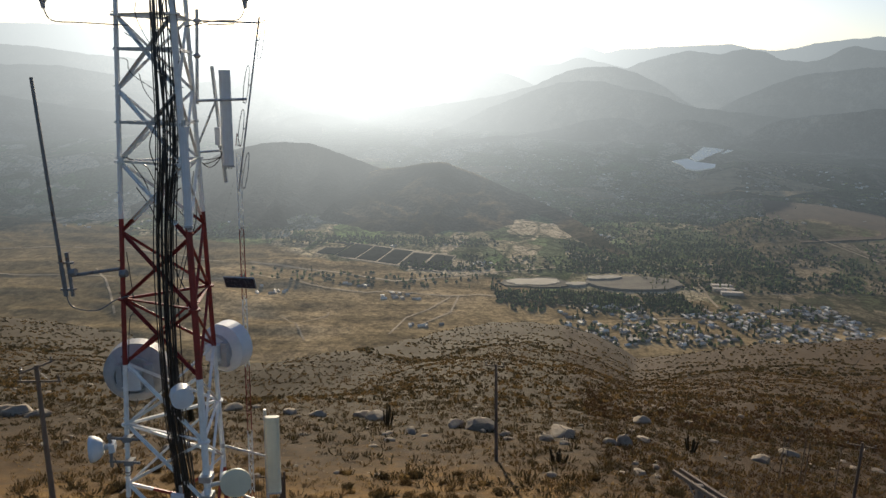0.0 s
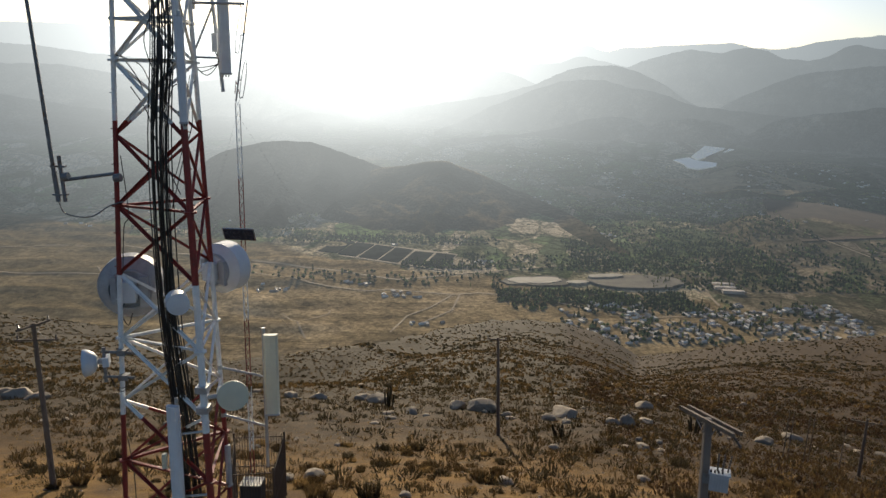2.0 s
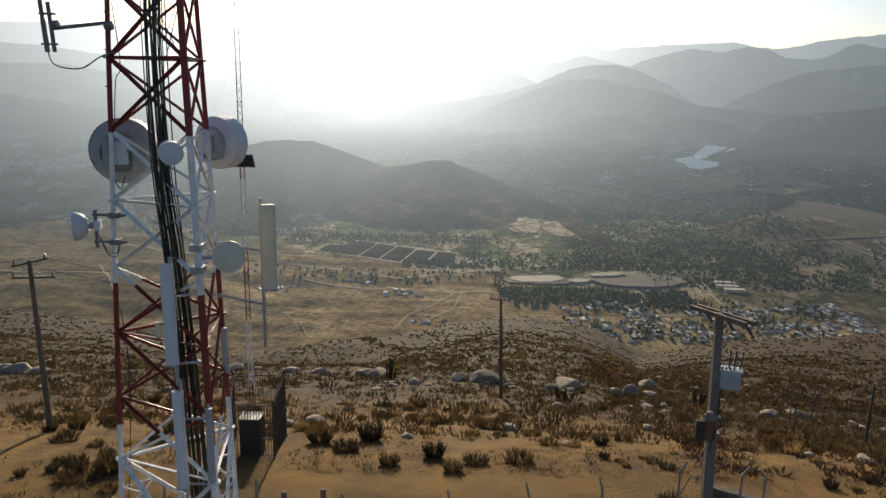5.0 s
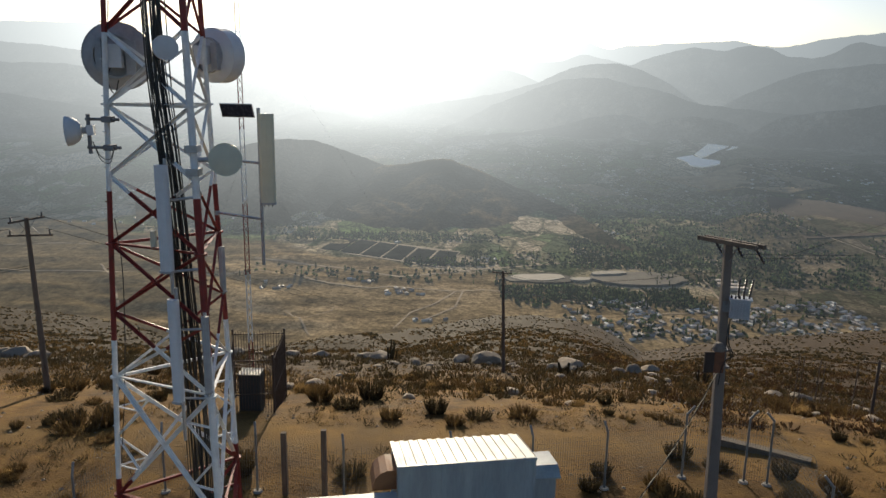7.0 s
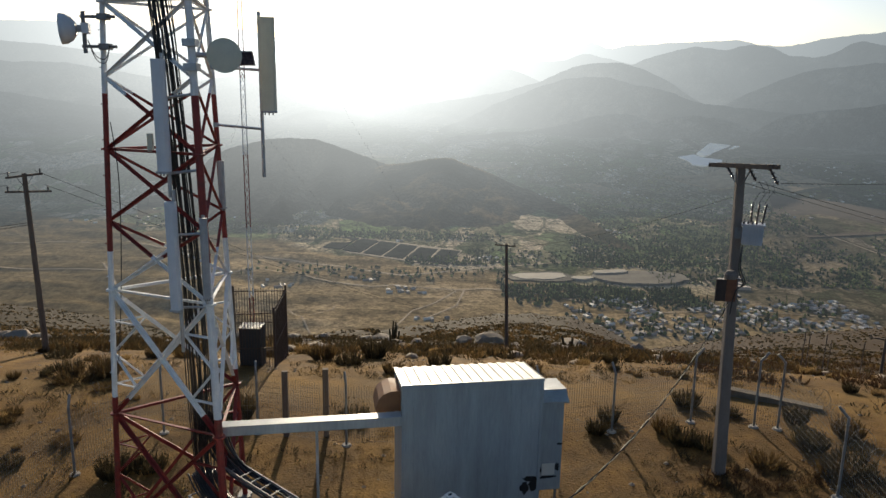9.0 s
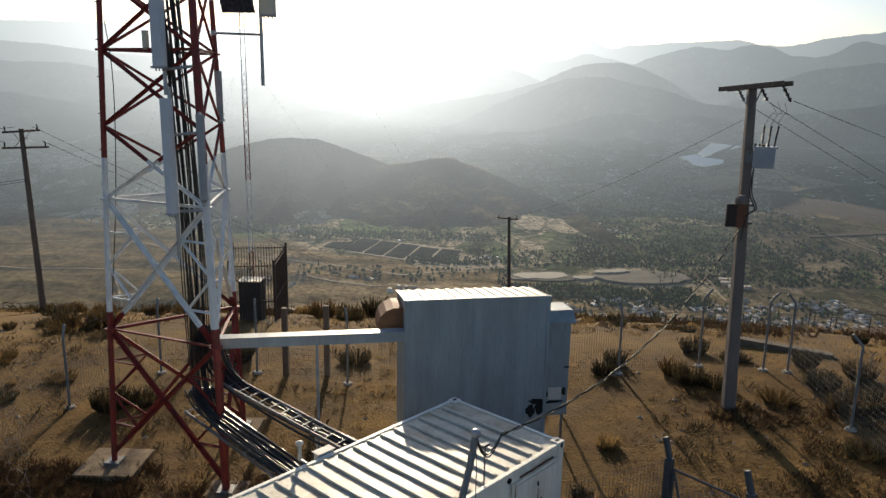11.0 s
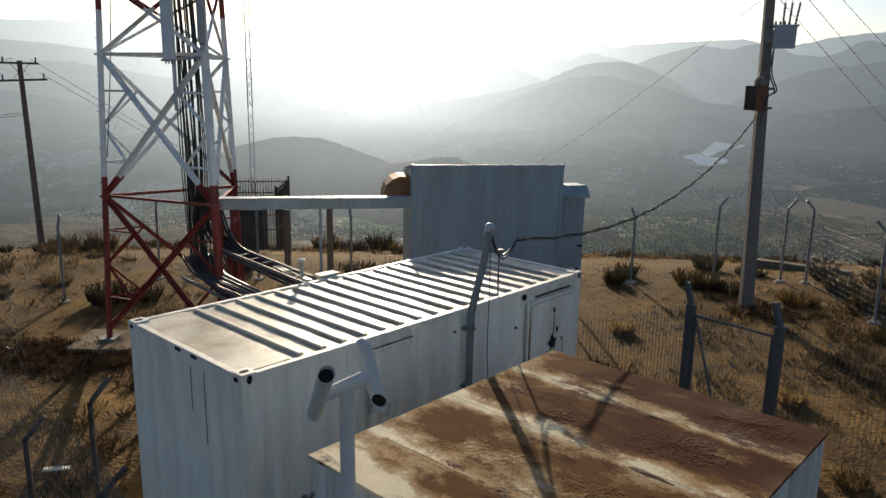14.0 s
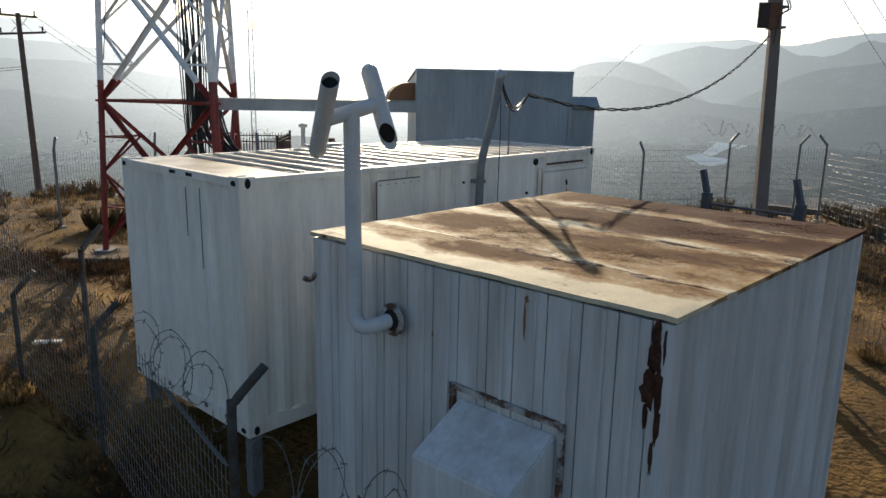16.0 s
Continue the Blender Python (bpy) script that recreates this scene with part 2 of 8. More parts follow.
def box(bm, x0, y0, z0, x1, y1, z1, bevel=0.0, m=None):
    """A box between two corners, with bevelled edges."""
    r = bmesh.ops.create_cube(bm, size=1.0)
    vs = r["verts"]
    bmesh.ops.scale(bm, vec=(x1 - x0, y1 - y0, z1 - z0), verts=vs)
    bmesh.ops.translate(bm, vec=((x0 + x1) / 2, (y0 + y1) / 2, (z0 + z1) / 2), verts=vs)
    if m is not None:
        bmesh.ops.transform(bm, matrix=m, verts=vs)
    if bevel:
        es = list({e for v in vs for e in v.link_edges})
        bmesh.ops.bevel(bm, geom=es, offset=bevel, segments=2, affect="EDGES", profile=0.7)
    return bm


def tube(bm, a, b, r0, r1=None, n=8, caps=True):
    """A round bar from a to b."""
    a, b = Vector(a), Vector(b)
    d = b - a
    q = d.to_track_quat("Z", "Y").to_matrix().to_4x4()
    r1 = r0 if r1 is None else r1
    lo = [bm.verts.new(a + (q @ Vector((r0 * math.cos(2 * math.pi * i / n), r0 * math.sin(2 * math.pi * i / n), 0)))) for i in range(n)]
    hi = [bm.verts.new(b + (q @ Vector((r1 * math.cos(2 * math.pi * i / n), r1 * math.sin(2 * math.pi * i / n), 0)))) for i in range(n)]
    for i in range(n):
        bm.faces.new((lo[i], lo[(i + 1) % n], hi[(i + 1) % n], hi[i]))
    if caps:
        bm.faces.new(lo[::-1]), bm.faces.new(hi)
    return bm


def bar(bm, a, b, w, t, up=(0, 0, 1)):
    """A flat bar of width w and thickness t from a to b."""
    a, b = Vector(a), Vector(b)
    d = (b - a).normalized()
    s = d.cross(Vector(up))
    s = s.normalized() if s.length > 1e-4 else Vector((1, 0, 0))
    u = s.cross(d)
    c = [(-w / 2, -t / 2), (w / 2, -t / 2), (w / 2, t / 2), (-w / 2, t / 2)]
    lo = [bm.verts.new(a + s * i + u * j) for i, j in c]
    hi = [bm.verts.new(b + s * i + u * j) for i, j in c]
    for i in range(4):
        bm.faces.new((lo[i], lo[(i + 1) % 4], hi[(i + 1) % 4], hi[i]))
    bm.faces.new(lo[::-1]), bm.faces.new(hi)
    return bm


def angle_iron(bm, a, b, w, t, out):
    """An L-shaped steel section from a to b."""
    a, b, out = Vector(a), Vector(b), Vector(out)
    d = (b - a).normalized()
    s = d.cross(out).normalized()
    o = s.cross(d)
    prof = [(0, 0), (w, 0), (w, t), (t, t), (t, w), (0, w)]
    lo = [bm.verts.new(a + s * (i - w / 2) + o * (j - w / 2)) for i, j in prof]
    hi = [bm.verts.new(b + s * (i - w / 2) + o * (j - w / 2)) for i, j in prof]
    for i in range(6):
        bm.faces.new((lo[i], lo[(i + 1) % 6], hi[(i + 1) % 6], hi[i]))
    bm.faces.new(lo[::-1]), bm.faces.new(hi)
    return bm


def pipe(bm, pts, r, n=6, taper=1.0):
    """A round cable or pipe through points, rounded by a Catmull-Rom curve."""
    P = [Vector(p) for p in pts]
    if len(P) > 2:
        Q = []
        for i in range(len(P) - 1):
            p0, p1, p2, p3 = P[max(i - 1, 0)], P[i], P[i + 1], P[min(i + 2, len(P) - 1)]
            for k in range(5):
                t = k / 5
                Q.append(0.5 * ((2 * p1) + (p2 - p0) * t + (2 * p0 - 5 * p1 + 4 * p2 - p3) * t * t + (3 * p1 - p0 - 3 * p2 + p3) * t ** 3))
        P = Q + [P[-1]]
    rings, side = [], None
    for i, p in enumerate(P):
        d = (P[min(i + 1, len(P) - 1)] - P[max(i - 1, 0)]).normalized()
        if side is None:
            side = d.orthogonal().normalized()
        side = (side - d * side.dot(d))
        side = side.normalized() if side.length > 1e-5 else d.orthogonal().normalized()
        w = d.cross(side)
        rr = r * (1 + (taper - 1) * i / (len(P) - 1))
        rings.append([bm.verts.new(p + side * rr * math.cos(2 * math.pi * k / n) + w * rr * math.sin(2 * math.pi * k / n)) for k in range(n)])
    for a, b in zip(rings, rings[1:]):
        for k in range(n):
            bm.faces.new((a[k], a[(k + 1) % n], b[(k + 1) % n], b[k]))
    bm.faces.new(rings[0][::-1]), bm.faces.new(rings[-1])
    return bm


def sag(a, b, drop, n=9):
    """Points of a hanging wire."""
    a, b = Vector(a), Vector(b)
    return [a.lerp(b, i / (n - 1)) - Vector((0, 0, drop * 4 * (i / (n - 1)) * (1 - i / (n - 1)))) for i in range(n)]


def lathe(bm, prof, m=None, n=24):
    """A body of revolution about z from (radius, height) pairs."""
    m = m or Matrix()
    rings = []
    for r, z in prof:
        if r < 1e-5:
            rings.append([bm.verts.new(m @ Vector((0, 0, z)))])
        else:
            rings.append([bm.verts.new(m @ Vector((r * math.cos(2 * math.pi * k / n), r * math.sin(2 * math.pi * k / n), z))) for k in range(n)])
    for a, b in zip(rings, rings[1:]):
        for k in range(n):
            if len(a) == 1 and len(b) == 1:
                continue
            if len(a) == 1:
                bm.faces.new((a[0], b[k], b[(k + 1) % n]))
            elif len(b) == 1:
                bm.faces.new((a[k], a[(k + 1) % n], b[0]))
            else:
                bm.faces.new((a[k], a[(k + 1) % n], b[(k + 1) % n], b[k]))
    return bm


def facing(p, way):
    """The pose at p whose z axis points along way."""
    return Matrix.Translation(p) @ Vector(way).to_track_quat("Z", "Y").to_matrix().to_4x4()


# ---- ground ----
def fbm(x, y, s, octaves=4, seed=0.0):
    return noise.fractal(Vector((x / s + seed, y / s - seed, seed * 0.37)), 1.0, 2.1, octaves)


def step(a, b, v):
    t = min(1.0, max(0.0, (v - a) / (b - a)))
    return t * t * (3 - 2 * t)


def soft(v, w):
    """Zero below, v above, rounded over a width w."""
    return v if v > 30 * w else w * math.log1p(math.exp(v / w))


EDGE_AZ = (-60, -32.9, -27.7, -24.9, -22.0, -19.4, -14.4, -8.0, -3.4, 0.3, 3.5, 6.3, 9.5, 12.2, 14.1, 15.2, 17.8, 24.2, 29.7, 32.0, 60)
EDGE_EL = (-15.0, -15.6, -16.85, -17.8, -19.5, -20.6, -20.8, -20.2, -19.4, -18.5, -17.9, -17.7, -17.86, -18.4, -19.2, -19.8, -19.2, -17.5, -16.4, -15.9, -15.0)
EDGE_R = (760, 760, 760, 620, 430, 340, 325, 330, 520, 820, 960, 1000, 1010, 1030, 1040, 1000, 860, 780, 760, 760, 760)


def hill_top(x, y):
    """The worn top, a brow beyond it, then an even slope."""
    z = -0.05 * soft(y - 23, 1.5) - 0.295 * soft(y - 27.5, 2.5)
    z -= 0.17 * soft(x - 15, 3) * step(20, 40, y) * (1 - 0.7 * step(60, 140, y))
    z -= 0.03 * soft(-x - 12, 3)
    z -= 1.2 * step(0, 6, 9.5 - y) * step(-1, 5, -x + 3 - 0.3 * y) + 0.35 * step(0, 5, 9 - y)
    return z - 0.16 * max(0.0, -y - 25)


def ground_z(x, y):
    """The hill: its top, then long flanks out to a rounded shoulder in each direction, which break off towards the valley."""
    r = math.hypot(x, y)
    if r > 90 and y > 0:
        a = math.degrees(math.atan2(x, y))
        re = float(np.interp(a, EDGE_AZ, EDGE_R))
        ze = 19.4 + re * math.tan(radians(float(np.interp(a, EDGE_AZ, EDGE_EL))))
        za = hill_top(x * 90 / r, y * 90 / r)
        s = (r - 90) / (re - 90)
        z = za + (ze - za) * s - 10 * math.sin(math.pi * min(1, s)) ** 2
        if s > 0.93:
            z -= 0.55 * soft(r - re, 0.03 * re)
        z = hill_top(x, y) * (1 - step(90, 120, r)) + z * step(90, 120, r)
        damp = 1 - 0.75 * step(0.75, 1.0, s)
        z += damp * step(90, 220, r) * (3.4 * fbm(x, y, 90, 3, 2.0) - 4.5 * abs(fbm(x * 1.6, y * 0.5, 75, 3, 5.0)) + 0.9)
    else:
        z = hill_top(x, y)
    amp = 0.05 + 0.30 * step(24, 50, y) + 0.9 * step(90, 200, r)
    return z + amp * fbm(x, y, 3.5 + 0.05 * min(r, 400), 4, 7.3) + 0.02 * fbm(x, y, 0.6, 3, 1.3)


def polar(name, radii, angles, zf, material, label, category):
    """A sheet of ground on rings round the hill."""
    vs = [(r * math.sin(a), r * math.cos(a), zf(r * math.sin(a), r * math.cos(a))) for r in radii for a in angles]
    n = len(angles)
    fs = [(i * n + j, (i + 1) * n + j, (i + 1) * n + j + 1, i * n + j + 1) for i in range(len(radii) - 1) for j in range(n - 1)]
    me = bpy.data.meshes.new(name)
    me.from_pydata(vs, [], [f[::-1] for f in fs])
    me.polygons.foreach_set("use_smooth", [True] * len(me.polygons))
    me.materials.append(material)
    return tagged(new(name, me), label, category, kind="structure")


def soil_material(name):
    m = mat(name, (0.205, 0.118, 0.035), rough=0.95, var=0.45, scale=0.7, bump=0.9, grain=14.0, spec=0.1, second=(0.094, 0.052, 0.017), cover=0.50, edge=0.3, depth=0.06)
    n, l = m.node_tree.nodes, m.node_tree.links
    p = n["Principled BSDF"]
    # beyond the worn top the soil is covered with dry scrub and stones
    geo = n.new("ShaderNodeNewGeometry")
    sep = n.new("ShaderNodeSeparateXYZ")
    l.new(geo.outputs["Position"], sep.inputs[0])
    nz = n.new("ShaderNodeTexNoise")
    nz.inputs["Scale"].default_value, nz.inputs["Detail"].default_value = 0.12, 5
    l.new(geo.outputs["Position"], nz.inputs[0])
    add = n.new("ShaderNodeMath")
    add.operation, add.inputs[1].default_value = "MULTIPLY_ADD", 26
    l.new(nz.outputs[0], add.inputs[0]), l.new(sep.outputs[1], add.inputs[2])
    vor = n.new("ShaderNodeTexNoise")
    vor.inputs["Scale"].default_value, vor.inputs["Detail"].default_value, vor.inputs["Roughness"].default_value = 0.8, 8, 0.75
    l.new(geo.outputs["Position"], vor.inputs[0])

    def earth(dark, light):
        r = n.new("ShaderNodeValToRGB")
        r.color_ramp.elements[0].position, r.color_ramp.elements[0].color = 0.38, (*dark, 1)
        r.color_ramp.elements[1].position, r.color_ramp.elements[1].color = 0.66, (*light, 1)
        l.new(vor.outputs[0], r.inputs[0])
        return r.outputs[0]

    def zone(src, a, b, under, over, top=1.0):
        r = n.new("ShaderNodeMapRange")
        r.inputs[1].default_value, r.inputs[2].default_value, r.inputs[4].default_value = a, b, top
        q = n.new("ShaderNodeMix")
        q.data_type = "RGBA"
        l.new(src, r.inputs[0]), l.new(r.outputs[0], q.inputs[0]), l.new(under, q.inputs[6]), l.new(over, q.inputs[7])
        return q.outputs[2]

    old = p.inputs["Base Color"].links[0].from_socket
    # soil darkens in steps down the scrub slope, russet ground to the east
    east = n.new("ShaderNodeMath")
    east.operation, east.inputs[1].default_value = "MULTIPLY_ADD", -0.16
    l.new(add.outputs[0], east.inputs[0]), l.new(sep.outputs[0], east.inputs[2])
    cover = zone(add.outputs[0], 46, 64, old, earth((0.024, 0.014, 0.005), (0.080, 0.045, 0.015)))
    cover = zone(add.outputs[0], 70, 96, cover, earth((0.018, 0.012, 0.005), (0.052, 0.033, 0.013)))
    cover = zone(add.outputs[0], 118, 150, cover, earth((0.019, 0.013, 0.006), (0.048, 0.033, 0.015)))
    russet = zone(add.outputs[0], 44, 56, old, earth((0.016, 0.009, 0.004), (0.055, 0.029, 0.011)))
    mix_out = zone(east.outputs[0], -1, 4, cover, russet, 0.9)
    # a worn vehicle track across the top
    band = n.new("ShaderNodeMath")
    band.operation, band.inputs[1].default_value = "MULTIPLY_ADD", 3.2
    neg = n.new("ShaderNodeMath")
    neg.operation, neg.inputs[1].default_value = "SUBTRACT", 26.4
    l.new(sep.outputs[1], neg.inputs[0]), l.new(nz.outputs[0], band.inputs[0]), l.new(neg.outputs[0], band.inputs[2])
    ab = n.new("ShaderNodeMath")
    ab.operation = "ABSOLUTE"
    l.new(band.outputs[0], ab.inputs[0])
    tr = n.new("ShaderNodeMapRange")
    tr.inputs[1].default_value, tr.inputs[2].default_value, tr.inputs[3].default_value, tr.inputs[4].default_value = 0.6, 2.0, 0.40, 0.0
    l.new(ab.outputs[0], tr.inputs[0])
    mix2 = n.new("ShaderNodeMix")
    mix2.data_type = "RGBA"
    mix2.inputs[7].default_value = (0.215, 0.132, 0.042, 1)
    l.new(tr.outputs[0], mix2.inputs[0]), l.new(mix_out, mix2.inputs[6]), l.new(mix2.outputs[2], p.inputs["Base Color"])
    return m


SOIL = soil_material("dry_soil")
# the same soil for the far flanks, with haze put into its colour
HILLSIDE = paint_haze(soil_material("far_dry_soil"))
fine_angles = [radians(a * 0.3) for a in range(-125, 126)]
round_angles = fine_angles + [radians(37.5 + a) for a in range(5, 286, 5)]
radii = [0.02] + [1.5 * 1.028 ** i for i in range(252)]
polar("ground", [r for r in radii if r < 340], round_angles, ground_z, SOIL, "dry ochre soil hilltop with scrub falling to the valley", "ground")
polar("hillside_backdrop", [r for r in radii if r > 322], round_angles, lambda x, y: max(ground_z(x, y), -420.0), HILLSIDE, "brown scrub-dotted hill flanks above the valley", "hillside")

# ---- the valley and the mountains, far off ----
def spread(x, y):
    """Moves a place of the farther valley out to where the level floor lies in the same direction."""
    drop = float(np.interp(math.hypot(x, y), (0, 1000, 2300, 3000, 3600, 4300), (410, 405, 400, 372, 330, 225)))
    return x * 403 / drop, y * 403 / drop


def valley_z(x, y):
    """The floor lies level below the hill, with low banks on its dry side and benches in the east."""
    r = math.hypot(x, y)
    a = math.degrees(math.atan2(x, y))
    left = step(-6, -14, a) * step(1000, 1300, r) * (1 - step(3500, 5000, r))
    z = -390 + 4 * fbm(x, y, 500, 3, 4.0) + left * 18 * abs(fbm(x * 0.35, y, 130, 3, 6.0))
    z += 38 * step(0, 130, x - 0.36 * y - 40 + 160 * fbm(x, y, 420, 3, 9.0)) * step(1900, 2400, r) * (1 - step(4200, 5200, r))
    return z - 9 * math.exp(-((x + 330 - 0.4 * (y - 1250)) / 90) ** 2 - ((y - 1240) / 50) ** 2)


VALLEY = paint_haze(valley_floor_material())
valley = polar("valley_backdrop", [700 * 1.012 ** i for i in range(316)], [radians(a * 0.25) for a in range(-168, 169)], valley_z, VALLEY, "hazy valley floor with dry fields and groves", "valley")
for v in valley.data.vertices:
    v.co = afar(*v.co)


def ridge(name, crest, dist, depth, material, label, seed, rough=1.0):
    """A range of mountains: a crest given by azimuth and elevation in degrees, and a slope of spurs and gullies that falls towards the valley."""
    az, el = zip(*crest)
    a0, a1 = az[0], az[-1]
    cols, rows = int((a1 - a0) / 0.11), 40
    vs, n = [], cols + 1
    wave = 0.075 * dist if dist > 4000 else 330.0
    for i in range(rows + 4):
        for j in range(n):
            a = a0 + (a1 - a0) * j / cols
            e = float(np.interp(a, az, el)) * 0.6 + 0.2 * float(np.interp(a - 0.35, az, el)) + 0.2 * float(np.interp(a + 0.35, az, el))
            sa, ca = math.sin(radians(a)), math.cos(radians(a))
            rc = min(dist, (385 + 5 * max(0.0, -e - 8)) / math.tan(radians(-e))) if e < -1.5 else dist
            rf = max(rc * 0.55, rc - depth)
            zc = 15 + rc * math.tan(radians(e)) + rough * rc * 0.0009 * (1.6 * fbm(a, 0, 1.1, 4, seed) + 0.7 * fbm(a, 0, 0.3, 3, seed))
            if i < 4:
                r = rc + (4 - i) * 0.012 * dist
                z = zc - (4 - i) * 0.006 * dist
            else:
                v = (i - 4) / (rows - 1)
                r = rc - v * (rc - rf)
                x, y = r * sa, r * ca
                wx, wy = x + 0.5 * wave * fbm(x, y, wave * 1.5, 3, seed + 3), y * 0.45 + 0.5 * wave * fbm(x, y, wave * 1.5, 3, seed + 8)
                gully = abs(fbm(wx, wy, wave, 5, seed + 9)) + 0.35 * abs(fbm(wx, wy, wave * 0.27, 4, seed + 5))
                z = zc + (-412 - zc) * (1 - (1 - v) ** 1.3)
                z -= rough * 0.42 * max(0.0, zc + 412) * (gully - 0.10) * math.sin(math.pi * min(1.0, v * 0.94 + 0.04)) ** 0.8 * step(0.0, 0.12, v)
            vs.append(afar(r * sa, r * ca, z))
    fs = [(i * n + j, i * n + j + 1, (i + 1) * n + j + 1, (i + 1) * n + j) for i in range(rows + 3) for j in range(n - 1)]
    me = bpy.data.meshes.new(name)
    me.from_pydata(vs, [], [f[::-1] for f in fs])
    me.polygons.foreach_set("use_smooth", [True] * len(me.polygons))
    me.materials.append(material)
    return tagged(new(name, me), label, "mountains", kind="structure")


